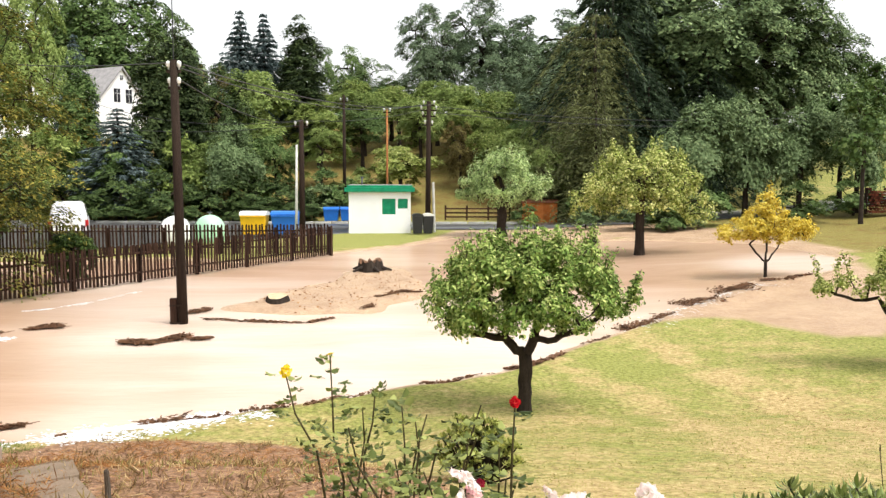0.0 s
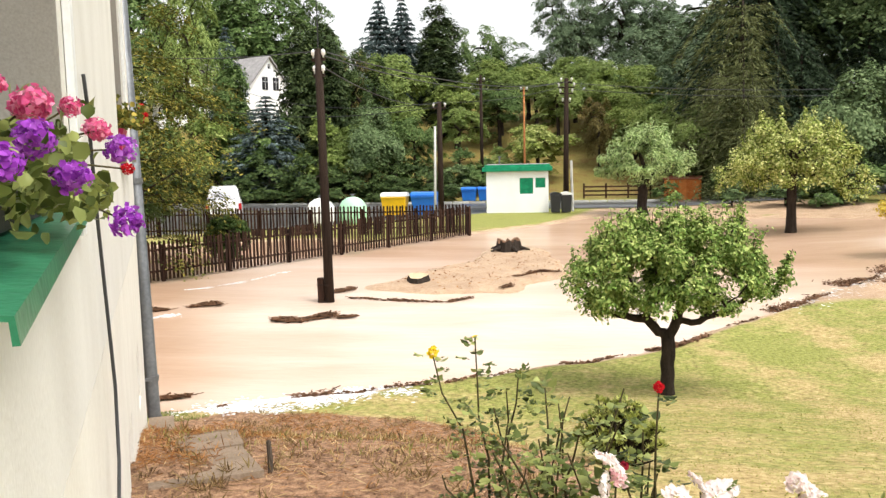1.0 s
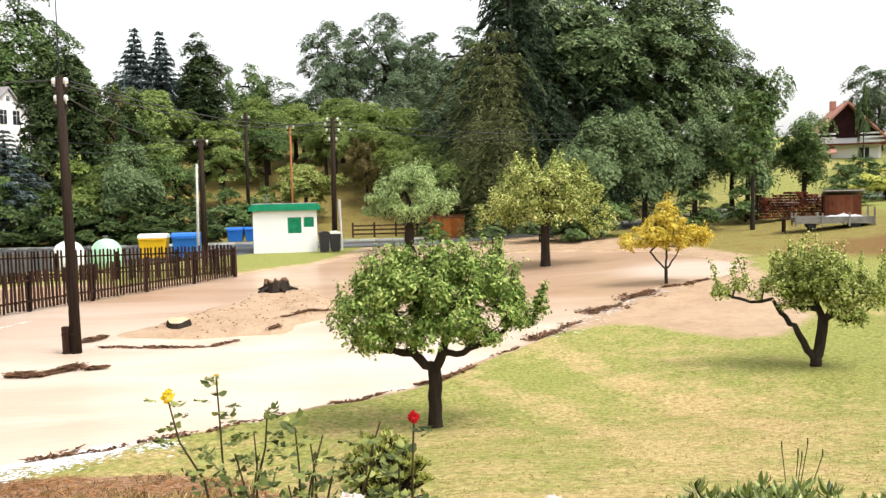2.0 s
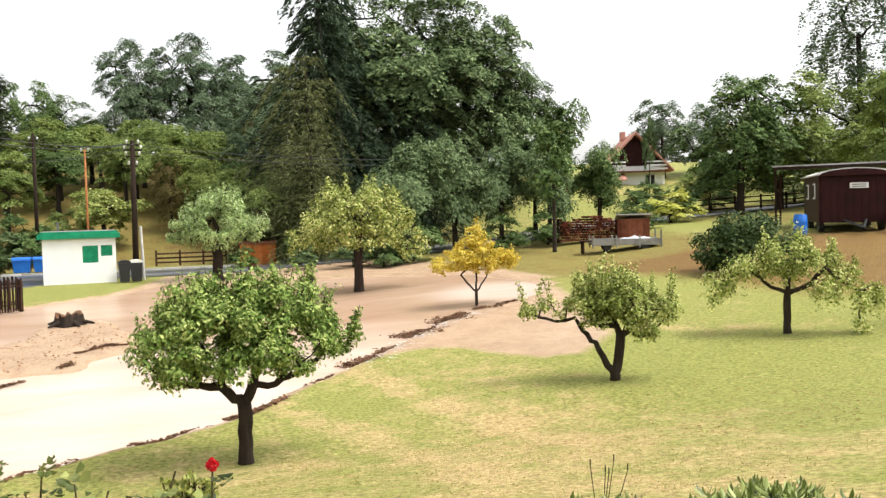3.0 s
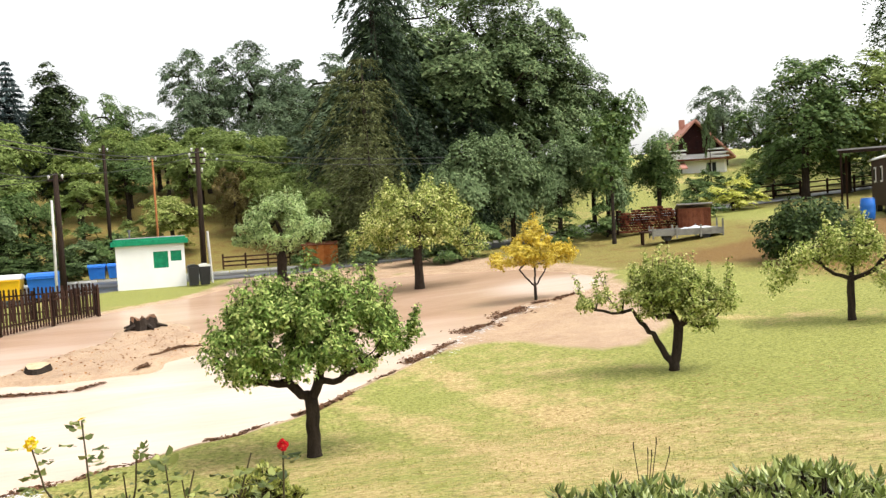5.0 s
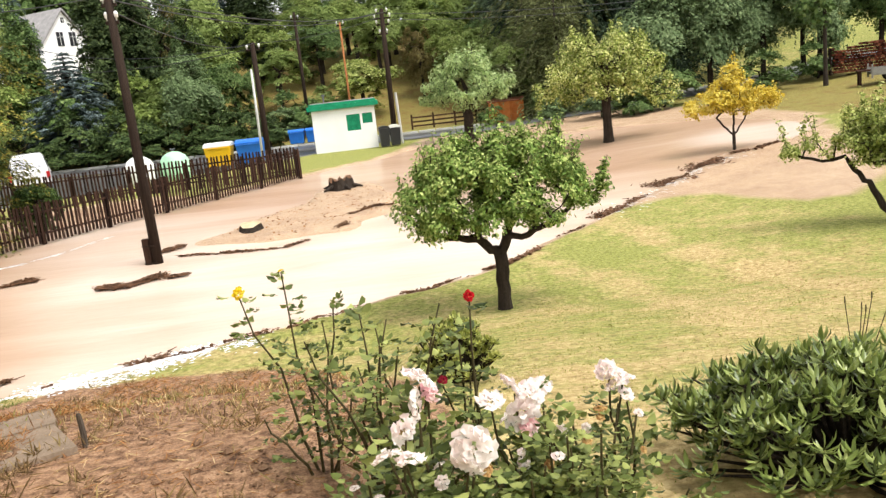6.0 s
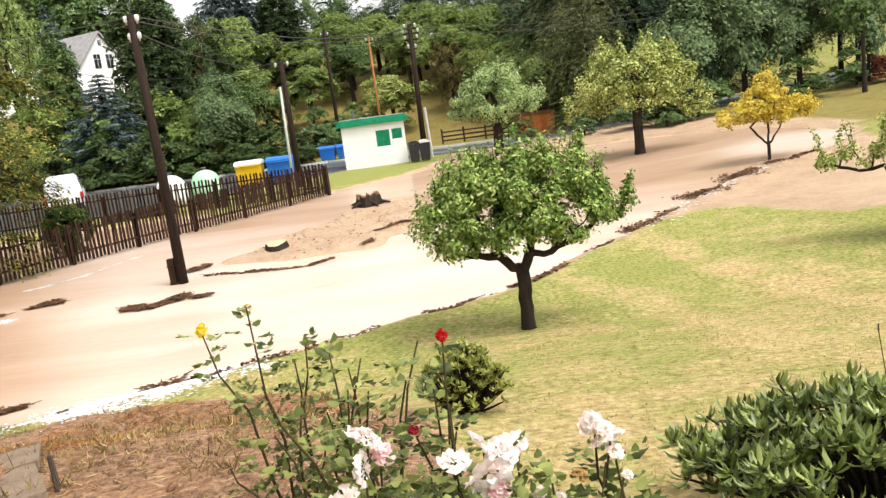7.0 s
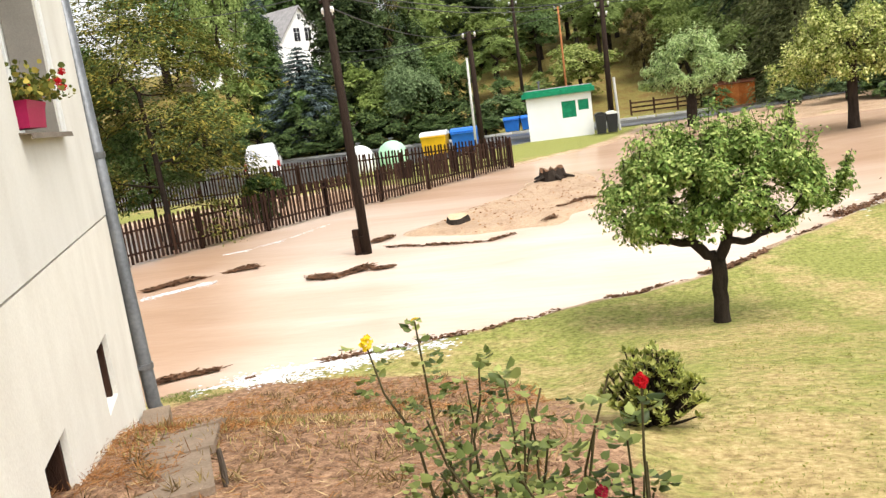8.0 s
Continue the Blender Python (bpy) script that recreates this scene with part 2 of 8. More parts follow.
M_MAROON = surface("maroon_wagon_paint", (0.016, 0.004, 0.004), (0.040, 0.009, 0.008), 0.55, 2, 30, 0.2, dirt=(0.014, 0.005, 0.005))
M_WAGONROOF = surface("pale_roofing_felt", (0.50, 0.49, 0.46), (0.70, 0.69, 0.66), 0.8, 2, 30, 0.2)
M_RUSTWOOD = surface("red_brown_boards", (0.09, 0.028, 0.015), (0.21, 0.075, 0.04), 0.85, 4, 40, 0.4, vary=0.4)
M_ORANGEWOOD = surface("orange_stained_boards", (0.36, 0.10, 0.02), (0.55, 0.19, 0.05), 0.7, 4, 40, 0.3, vary=0.3)
M_LOGS = foliage("split_red_brown_logs", (0.03, 0.010, 0.007), (0.13, 0.035, 0.020), (0.36, 0.16, 0.09), 0.0, 0.85)
M_LOGEND = surface("cut_wood", (0.33, 0.23, 0.13), (0.56, 0.44, 0.28), 0.9, 6, 60, 0.4, vary=0.3)
M_TARP = surface("pale_tarpaulin", (0.34, 0.36, 0.38), (0.58, 0.60, 0.62), 0.5, 3, 30, 0.2)
M_GREYWOOD = surface("grey_weathered_planks", (0.13, 0.125, 0.11), (0.30, 0.29, 0.26), 0.9, 4, 40, 0.4, vary=0.3)
M_ROOFGREY = surface("grey_slate_roof", (0.22, 0.21, 0.21), (0.40, 0.38, 0.37), 0.8, 2, 30, 0.4)
M_ROOFRED = surface("red_tile_roof", (0.36, 0.15, 0.11), (0.54, 0.28, 0.22), 0.85, 2, 20, 0.5)
M_ROOFPINK = surface("faded_pink_roof", (0.34, 0.23, 0.19), (0.55, 0.42, 0.37), 0.85, 2, 20, 0.4, vary=0.3)
M_PORCELAIN = plain("white_porcelain", (0.75, 0.75, 0.73), 0.2)
# Whitish colour for scum, and for sky sheen painted along the banks.
M_FOAM_SHEEN = surface("foam_and_sheen", (0.62, 0.60, 0.58), (0.84, 0.83, 0.82), 0.5, 6, 30, 0.2)
M_WIRE = plain("dark_cable", (0.025, 0.025, 0.025), 0.6)
M_RUST = surface("rusty_orange_steel", (0.25, 0.09, 0.03), (0.42, 0.18, 0.07), 0.8, 5, 30, 0.2)
M_DEBRIS = surface("wet_debris", (0.032, 0.017, 0.010), (0.23, 0.12, 0.065), 0.8, 5, 40, 0.8)
M_STRAW = foliage("dry_straw", (0.22, 0.12, 0.05), (0.46, 0.31, 0.15), (0.70, 0.55, 0.31), 0.2, 0.8)
M_STRAW_ORANGE = foliage("orange_straw", (0.13, 0.05, 0.018), (0.34, 0.15, 0.05), (0.55, 0.30, 0.11), 0.2, 0.8)
M_STRAW_DARK = foliage("dead_stalks", (0.05, 0.028, 0.012), (0.19, 0.125, 0.05), (0.42, 0.33, 0.14), 0.2, 0.8)
M_GRASS = foliage("mown_grass", (0.17, 0.20, 0.045), (0.31, 0.33, 0.09), (0.52, 0.46, 0.18), 0.45, 0.7)
M_CLOVER = foliage("lawn_clover", (0.16, 0.16, 0.035), (0.31, 0.29, 0.075), (0.48, 0.43, 0.16), 0.2, 0.7)
M_CLOD = surface("crumbly_earth", (0.07, 0.036, 0.02), (0.27, 0.165, 0.10), 0.95, 9, 60, 0.3)
M_GRASS_FRESH = foliage("fresh_grass", (0.05, 0.09, 0.015), (0.16, 0.22, 0.045), (0.38, 0.40, 0.13), 0.4, 0.7)
M_LEAF_APPLE = foliage("apple_leaves", (0.0078, 0.016, 0.0032), (0.180, 0.285, 0.058), (0.5779, 0.6332, 0.2217), 0.25)
M_LEAF_OLIVE = foliage("olive_green_leaves", (0.0117, 0.0208, 0.0039), (0.1607, 0.2188, 0.0460), (0.5966, 0.6373, 0.2305), 0.25, lively=0.5)
M_LEAF_YELLOW = foliage("yellow_leaves", (0.36, 0.23, 0.02), (0.62, 0.48, 0.055), (0.79, 0.68, 0.2), 0.3)
M_LEAF_SILVER = foliage("silvery_green_leaves", (0.03, 0.065, 0.018), (0.42, 0.55, 0.22), (0.74, 0.80, 0.45), 0.5)
M_LEAF_MID = foliage("mid_green_leaves", (0.005, 0.0109, 0.0029), (0.0794, 0.1346, 0.0365), (0.3722, 0.4506, 0.1698), 0.14, lively=0.5)
M_LEAF_DARK = foliage("dark_green_leaves", (0.0029, 0.0054, 0.0026), (0.092, 0.140, 0.052), (0.45, 0.54, 0.25), 0.08, lively=0.5)
M_LEAF_LIGHT = foliage("light_green_leaves", (0.0118, 0.0256, 0.0061), (0.205, 0.275, 0.072), (0.56, 0.63, 0.245), 0.42, lively=0.6)
M_LEAF_WEEP = foliage("grey_green_weeping_leaves", (0.008, 0.016, 0.006), (0.135, 0.195, 0.080), (0.46, 0.55, 0.28), 0.25, lively=0.5)
M_LEAF_AUTUMN = foliage("turning_leaves", (0.008, 0.016, 0.004), (0.115, 0.132, 0.026), (0.46, 0.36, 0.075), 0.25)
M_LEAF_RUST = foliage("reddish_leaves", (0.054, 0.046, 0.015), (0.162, 0.1242, 0.042), (0.2808, 0.2484, 0.084), 0.3)
M_NEEDLE = foliage("spruce_needles", (0.0032, 0.0059, 0.0036), (0.024, 0.0408, 0.0202), (0.1377, 0.1942, 0.0974), 0.1, lively=0.6)
M_NEEDLE_BLUE = foliage("blue_spruce_needles", (0.014, 0.026, 0.028), (0.060, 0.086, 0.082), (0.20, 0.25, 0.24), 0.15)
M_NEEDLE_BROWN = foliage("olive_needles", (0.016, 0.015, 0.006), (0.088, 0.100, 0.036), (0.29, 0.31, 0.125), 0.2, lively=0.6)
M_LEAF_PLUM = foliage("yellow_green_plum_leaves", (0.0208, 0.038, 0.0069), (0.30, 0.365, 0.080), (0.85, 0.82, 0.38), 0.34)
M_LEAF_BLOSSOM = foliage("pale_yellow_blossom", (0.30, 0.34, 0.05), (0.62, 0.62, 0.13), (0.82, 0.80, 0.36), 0.3)
M_THUJA = foliage("dark_thuja_sprays", (0.004, 0.008, 0.003), (0.030, 0.048, 0.016), (0.13, 0.17, 0.06), 0.08, lively=0.7)
M_HEDGE = foliage("dark_hedge_leaves", (0.004, 0.009, 0.003), (0.042, 0.070, 0.020), (0.17, 0.22, 0.07), 0.1, lively=0.7)
M_LEAF_BOX = foliage("clipped_box_leaves", (0.006, 0.014, 0.003), (0.028, 0.052, 0.010), (0.10, 0.15, 0.035), 0.1)
# Haze over the far trees is mixed into this grey-green leaf colour.
M_LEAF_GREYHAZE = foliage("haze_grey_green_leaves", (0.012, 0.022, 0.012), (0.0956, 0.1404, 0.0730), (0.3226, 0.3871, 0.2150), 0.2, lively=0.5)
M_RHODO = foliage("rhododendron_leaves", (0.012, 0.026, 0.005), (0.19, 0.245, 0.055), (0.50, 0.54, 0.20), 0.2, 0.32, 0.45)
M_AZALEA = foliage("azalea_leaves", (0.03, 0.05, 0.008), (0.33, 0.36, 0.08), (0.62, 0.60, 0.20), 0.4, 0.4, 0.3)
M_ROSELEAF = foliage("rose_leaves", (0.01, 0.02, 0.005), (0.105, 0.132, 0.034), (0.38, 0.41, 0.13), 0.2, 0.35)
M_STEM = surface("green_brown_stem", (0.03, 0.026, 0.012), (0.10, 0.08, 0.036), 0.7, 8, 60, 0.2)
M_PETAL_WHITE = foliage("pale_pink_petals", (0.78, 0.60, 0.57), (0.85, 0.75, 0.71), (0.90, 0.86, 0.83), 0.35)
M_PETAL_YELLOW = foliage("yellow_petals", (0.70, 0.42, 0.01), (0.85, 0.62, 0.02), (0.90, 0.75, 0.10), 0.3)
M_PETAL_FADE = foliage("fading_pink_petals", (0.62, 0.25, 0.28), (0.78, 0.48, 0.48), (0.86, 0.70, 0.66), 0.35)
M_PETAL_RED = foliage("red_petals", (0.35, 0.005, 0.01), (0.60, 0.01, 0.02), (0.75, 0.04, 0.05), 0.25)
M_PETAL_DARKRED = foliage("dark_red_petals", (0.10, 0.004, 0.012), (0.22, 0.008, 0.02), (0.34, 0.02, 0.04), 0.2)
M_PETAL_PURPLE = foliage("purple_petals", (0.25, 0.03, 0.38), (0.42, 0.08, 0.58), (0.60, 0.22, 0.72), 0.35)
M_PETAL_PINK = foliage("pink_petals", (0.60, 0.04, 0.18), (0.78, 0.16, 0.34), (0.85, 0.40, 0.52), 0.35)
M_PETAL_DRY = foliage("withered_petals", (0.20, 0.09, 0.03), (0.42, 0.24, 0.09), (0.60, 0.42, 0.18), 0.3)

# ---- mesh helpers ----


class Soup:
    """Vertices and faces gathered into one mesh."""

    def __init__(self):
        self.v, self.f = [], []

    def add(self, verts, faces):
        k = len(self.v)
        self.v.extend(tuple(p) for p in verts)
        self.f.extend(tuple(i + k for i in q) for q in faces)

    def box(self, centre, size, m=None):
        """A box with slightly bevelled long edges."""
        cx, cy, cz = centre
        sx, sy, sz = (s / 2 for s in size)
        b = min(sx, sy, sz) * 0.12
        ring = [(-sx + b, -sy), (sx - b, -sy), (sx, -sy + b), (sx, sy - b), (sx - b, sy), (-sx + b, sy), (-sx, sy - b), (-sx, -sy + b)]
        pts = [Vector((cx + x, cy + y, cz - sz)) for x, y in ring] + [Vector((cx + x, cy + y, cz + sz)) for x, y in ring]
        if m is not None:
            pts = [m @ p for p in pts]
        faces = [tuple(range(7, -1, -1)), tuple(range(8, 16))] + [(i, (i + 1) % 8, 8 + (i + 1) % 8, 8 + i) for i in range(8)]
        self.add(pts, faces)

    def tube(self, pts, radii, seg=8, cap=True):
        pts = [Vector(p) for p in pts]
        rings = []
        for i, p in enumerate(pts):
            a = pts[min(i + 1, len(pts) - 1)] - pts[max(i - 1, 0)]
            a = a.normalized() if a.length > 1e-9 else Vector((0, 0, 1))
            u = a.cross(Vector((0.31, 0.87, 0.38))).normalized()
            w = a.cross(u)
            r = radii[i] if hasattr(radii, '__len__') else radii
            rings.append([p + (u * math.cos(t) + w * math.sin(t)) * r for t in (2 * math.pi * k / seg for k in range(seg))])
        verts = [q for ring in rings for q in ring]
        faces = [(i * seg + k, i * seg + (k + 1) % seg, (i + 1) * seg + (k + 1) % seg, (i + 1) * seg + k) for i in range(len(pts) - 1) for k in range(seg)]
        if cap:
            faces += [tuple(range(seg - 1, -1, -1)), tuple((len(pts) - 1) * seg + k for k in range(seg))]
        self.add(verts, faces)

    def lathe(self, profile, seg=20, m=None):
        verts = [Vector((r * math.cos(2 * math.pi * k / seg), r * math.sin(2 * math.pi * k / seg), z)) for r, z in profile for k in range(seg)]
        if m is not None:
            verts = [m @ p for p in verts]
        faces = [(i * seg + k, i * seg + (k + 1) % seg, (i + 1) * seg + (k + 1) % seg, (i + 1) * seg + k) for i in range(len(profile) - 1) for k in range(seg)]
        faces += [tuple(range(seg - 1, -1, -1)), tuple((len(profile) - 1) * seg + k for k in range(seg))]
        self.add(verts, faces)

    def prism(self, outline, depth, m):
        """An outline (x, z) pushed along y by depth, centred."""
        k = len(outline)
        verts = [m @ Vector((x, -depth / 2, z)) for x, z in outline] + [m @ Vector((x, depth / 2, z)) for x, z in outline]
        faces = [tuple(range(k)), tuple(range(2 * k - 1, k - 1, -1))] + [(i, k + i, k + (i + 1) % k, (i + 1) % k) for i in range(k)]
        self.add(verts, faces)

    def mesh(self, name, smooth=False):
        me = bpy.data.meshes.new(name)
        me.from_pydata(self.v, [], self.f)
        if smooth:
            me.polygons.foreach_set("use_smooth", [True] * len(me.polygons))
        me.update()
        return me


def part(name, shape, material, parent=None, label="", smooth=False, kind=""):
    me = shape.mesh(name, smooth) if isinstance(shape, Soup) else shape
    if not me.materials:
        me.materials.append(material)
    ob = new(name, me)
    if parent is not None:
        ob.parent = parent
    return tagged(ob, label, kind=kind)


def thing(name, label, category, m=None, group="", kind=""):
    ob = tagged(new(name), label, category, group, kind)
    if m is not None:
        ob.matrix_world = m
    return ob


def fine_leaf_mesh(name, c, a, b, size, wide, fold=0.12, curl=0.12, petal=False):
    """Leaves or petals with a rounded outline, a folded midrib and a drooping tip."""
    n = len(c)
    nn = np.cross(a, b)
    s = size[:, None]
    w1, w2 = (0.62, 1.0) if petal else (0.92, 0.86)
    end = 0.42 if petal else 0.5
    v = np.empty((n, 8, 3))
    v[:, 0] = c - a * s * 0.5
    v[:, 1] = c - a * s * 0.18 + b * s * wide * w1 + nn * s * fold
    v[:, 2] = c - a * s * 0.18
    v[:, 3] = c - a * s * 0.18 - b * s * wide * w1 + nn * s * fold
    v[:, 4] = c + a * s * 0.2 + b * s * wide * w2 + nn * s * fold * 0.7
    v[:, 5] = c + a * s * 0.2 - nn * s * curl * 0.2
    v[:, 6] = c + a * s * 0.2 - b * s * wide * w2 + nn * s * fold * 0.7
    v[:, 7] = c + a * s * end - nn * s * curl
    tri0 = np.array([0, 1, 2, 0, 2, 3, 1, 4, 5, 1, 5, 2, 2, 5, 6, 2, 6, 3, 4, 7, 5, 5, 7, 6])
    tri = (np.arange(n)[:, None] * 8 + tri0[None]).reshape(-1)
    me = bpy.data.meshes.new(name)
    me.vertices.add(n * 8)
    me.vertices.foreach_set("co", v.reshape(-1))
    me.loops.add(n * 24)
    me.loops.foreach_set("vertex_index", tri.astype(np.int32))
    me.polygons.add(n * 8)
    me.polygons.foreach_set("loop_start", np.arange(0, n * 24, 3, dtype=np.int32))
    me.polygons.foreach_set("loop_total", np.full(n * 8, 3, dtype=np.int32))
    me.polygons.foreach_set("use_smooth", [True] * (n * 8))
    me.update(calc_edges=True)
    return me


def leaf_mesh(name, c, a, b, size, wide, fold=0.12):
    """Many folded leaves: centres c, long axes a, cross axes b (n x 3), lengths size."""
    n = len(c)
    nn = np.cross(a, b)
    s = size[:, None]
    v = np.empty((n, 4, 3))
    v[:, 0] = c - a * s * 0.5
    v[:, 1] = c + b * s * wide + nn * s * fold + a * s * 0.05
    v[:, 2] = c + a * s * 0.5
    v[:, 3] = c - b * s * wide + nn * s * fold + a * s * 0.05
    k = np.arange(n)[:, None] * 4
    tri = np.concatenate([k + np.array([[0, 1, 2]]), k + np.array([[0, 2, 3]])], 1).reshape(-1)
    me = bpy.data.meshes.new(name)
    me.vertices.add(n * 4)
    me.vertices.foreach_set("co", v.reshape(-1))
    me.loops.add(n * 6)
    me.loops.foreach_set("vertex_index", tri.astype(np.int32))
    me.polygons.add(n * 2)
    me.polygons.foreach_set("loop_start", np.arange(0, n * 6, 3, dtype=np.int32))
    me.polygons.foreach_set("loop_total", np.full(n * 2, 3, dtype=np.int32))
    me.update(calc_edges=True)
    return me


def far_leaf_mesh(name, c, a, b, size, wide):
    """Leaf sprays of trees far off: one pointed face each."""
    n = len(c)
    s = size[:, None]
    v = np.empty((n, 3, 3))
    v[:, 0] = c - a * s * 0.5 + b * s * wide
    v[:, 1] = c - a * s * 0.5 - b * s * wide
    v[:, 2] = c + a * s * 0.5
    me = bpy.data.meshes.new(name)
    me.vertices.add(n * 3)
    me.vertices.foreach_set("co", v.reshape(-1))
    me.loops.add(n * 3)
    me.loops.foreach_set("vertex_index", np.arange(n * 3, dtype=np.int32))
    me.polygons.add(n)
    me.polygons.foreach_set("loop_start", np.arange(0, n * 3, 3, dtype=np.int32))
    me.polygons.foreach_set("loop_total", np.full(n, 3, dtype=np.int32))
    me.update(calc_edges=True)
    return me


def unit(v):
    return v / np.maximum(np.linalg.norm(v, axis=1), 1e-9)[:, None]


def leaf_axes(rng, n, out=None, droop=0.0, flat=0.0):
    a = rng.normal(size=(n, 3))
    if out is not None:
        a = a * 0.7 + out
    a[:, 2] -= droop
    a = unit(a)
    b = rng.normal(size=(n, 3))
    b[:, 2] *= 1 - flat
    b = b - a * (a * b).sum(1)[:, None]
    return a, unit(b)


# ---- ground ----


def smooth(a, b, x):
    t = min(1.0, max(0.0, (x - a) / (b - a)))
    return t * t * (3 - 2 * t)


def along(x, pts):
    if x <= pts[0][0]:
        return pts[0][1]
    for (a, p), (b, q) in zip(pts, pts[1:]):
        if x <= b:
            return p + (q - p) * (x - a) / (b - a)
    return pts[-1][1]


def height(x, y):
    """The lie of the land: garden slope by the house, flooded hollow, bank, road and wooded hill."""
    left = along(y, ((2.4, 1.82), (4.4, 1.66), (6.0, 1.32), (7.6, 0.70), (9.2, 0.18), (10.8, 0.0)))
    right = along(y, ((1.5, 1.85), (6.4, 1.03), (12.0, 0.02), (13.0, 0.0)))
    near = right + (left - right) * smooth(0.7, -0.9, x)
    side = 0.05 * max(0.0, x - 4.0) + 0.55 * smooth(19, 27, x) * smooth(20, 30, y)
    side = min(side, 3.2)
    hill = 0.0
    if y > 51:
        hill = along(y, ((51, 0.0), (56, 0.7), (75, 5.2), (95, 9.0), (120, 10.5), (300, 12))) * (1 - 0.45 * smooth(10, 45, x))
    return max(near, side) + 0.06 * smooth(15, 2, y) + 0.3 * min(near, side) + min(0.02 * max(0.0, y - 16), 1.2) + hill


FLOOD = [(-30, 9.4), (-5.9, 10.0), (-4.7, 11.1), (-3.0, 11.8), (-1.6, 12.9), (0.85, 14.3), (3.87, 18.0), (7.4, 22.1), (9.1, 24.2), (11.5, 25.0),
         (14, 28), (13, 34), (9, 37.5), (4, 39.5), (0.6, 41), (-1.8, 37.2), (-4.4, 34.2), (-7.6, 31.0), (-10.4, 32.4), (-14.6, 31.2), (-17.5, 29.5), (-32, 18)]
ISLE = [(-5.5, 21.3), (-4.0, 20.6), (-1.8, 21.1), (-0.3, 23.8), (-0.7, 27.2), (-1.6, 29.0), (-2.9, 28.2), (-3.6, 25.0), (-5.0, 23.0)]
MUDFLAT = [(4.0, 18.6), (5.03, 19.0), (5.95, 19.38), (6.75, 19.25), (7.35, 17.87), (8.01, 16.89), (8.9, 16.7), (10.55, 18.28), (12.32, 21.97), (12.5, 23.5), (13.5, 27), (9.0, 24.5), (7.3, 22.2)]
TRACK = [(-1.5, 37), (0.6, 45), (10, 47), (14, 40), (15, 30), (12, 27), (12, 34), (8, 38)]
BED = [(-6, 2.2), (0.2, 2.2), (0.35, 4.6), (-0.1, 6.4), (-0.6, 8.6), (-1.2, 9.9), (-2.0, 10.5), (-3.5, 10.75), (-4.6, 10.6), (-5.3, 9.9), (-6, 8.0)]
STRIPS = ([(2.0, 15.6), (2.32, 14.95), (2.99, 13.15), (3.3, 11.05), (3.1, 8.0)], [(4.1, 18.0), (4.24, 17.32), (4.61, 15.24), (4.87, 14.06), (5.12, 12.16), (5.3, 10.0)], [(9.5, 20.5), (12.0, 18.0), (13.5, 17.0)])


def depth_in(poly, x, y):
    """How far (x, y) lies inside the outline; negative outside."""
    inside, best = False, 1e9
    for (x1, y1), (x2, y2) in zip(poly, poly[1:] + poly[:1]):
        if (y1 > y) != (y2 > y) and x < (x2 - x1) * (y - y1) / (y2 - y1) + x1:
            inside = not inside
        dx, dy = x2 - x1, y2 - y1
        t = max(0.0, min(1.0, ((x - x1) * dx + (y - y1) * dy) / (dx * dx + dy * dy)))
        best = min(best, math.hypot(x - x1 - t * dx, y - y1 - t * dy))
    return best if inside else -best


def off_line(pts, x, y):
    """How far (x, y) lies from a line of points."""
    best = 1e9
    for (x1, y1), (x2, y2) in zip(pts, pts[1:]):
        dx, dy = x2 - x1, y2 - y1
        t = max(0.0, min(1.0, ((x - x1) * dx + (y - y1) * dy) / (dx * dx + dy * dy)))
        best = min(best, math.hypot(x - x1 - t * dx, y - y1 - t * dy))
    return best


def wobble(x, y, s):
    return noise.noise(Vector((x * s, y * s, 3.7)))


def flooded(x, y):
    d = min(depth_in(FLOOD, x, y), 0.15 - depth_in(ISLE, x, y) + 0.55 * wobble(x, y, 0.8))
    return d + 0.22 * wobble(x, y, 0.9) + 0.10 * wobble(x, y, 3.1)


def ground_z(x, y):
    z = height(x, y)
    if -32 < x < 18 and -5 < y < 44:
        d = flooded(x, y)
        z += -0.13 * smooth(-0.15, 0.8, d) + 0.05 * smooth(-1.2, -0.1, d) * smooth(0.35, -0.05, d)
        isle = depth_in(ISLE, x, y)
        if isle > -0.5:
            z += 0.06 * smooth(-0.2, 1.4, isle + 0.5 * wobble(x, y, 0.8))
    if y < 30:
        z += 0.022 * wobble(x, y, 1.7)
    return z


def spaced(stops):
    out = []
    for a, b, step in stops:
        k = max(1, round((b - a) / step))
        out += [a + (b - a) * i / k for i in range(k)]
    return out + [stops[-1][1]]


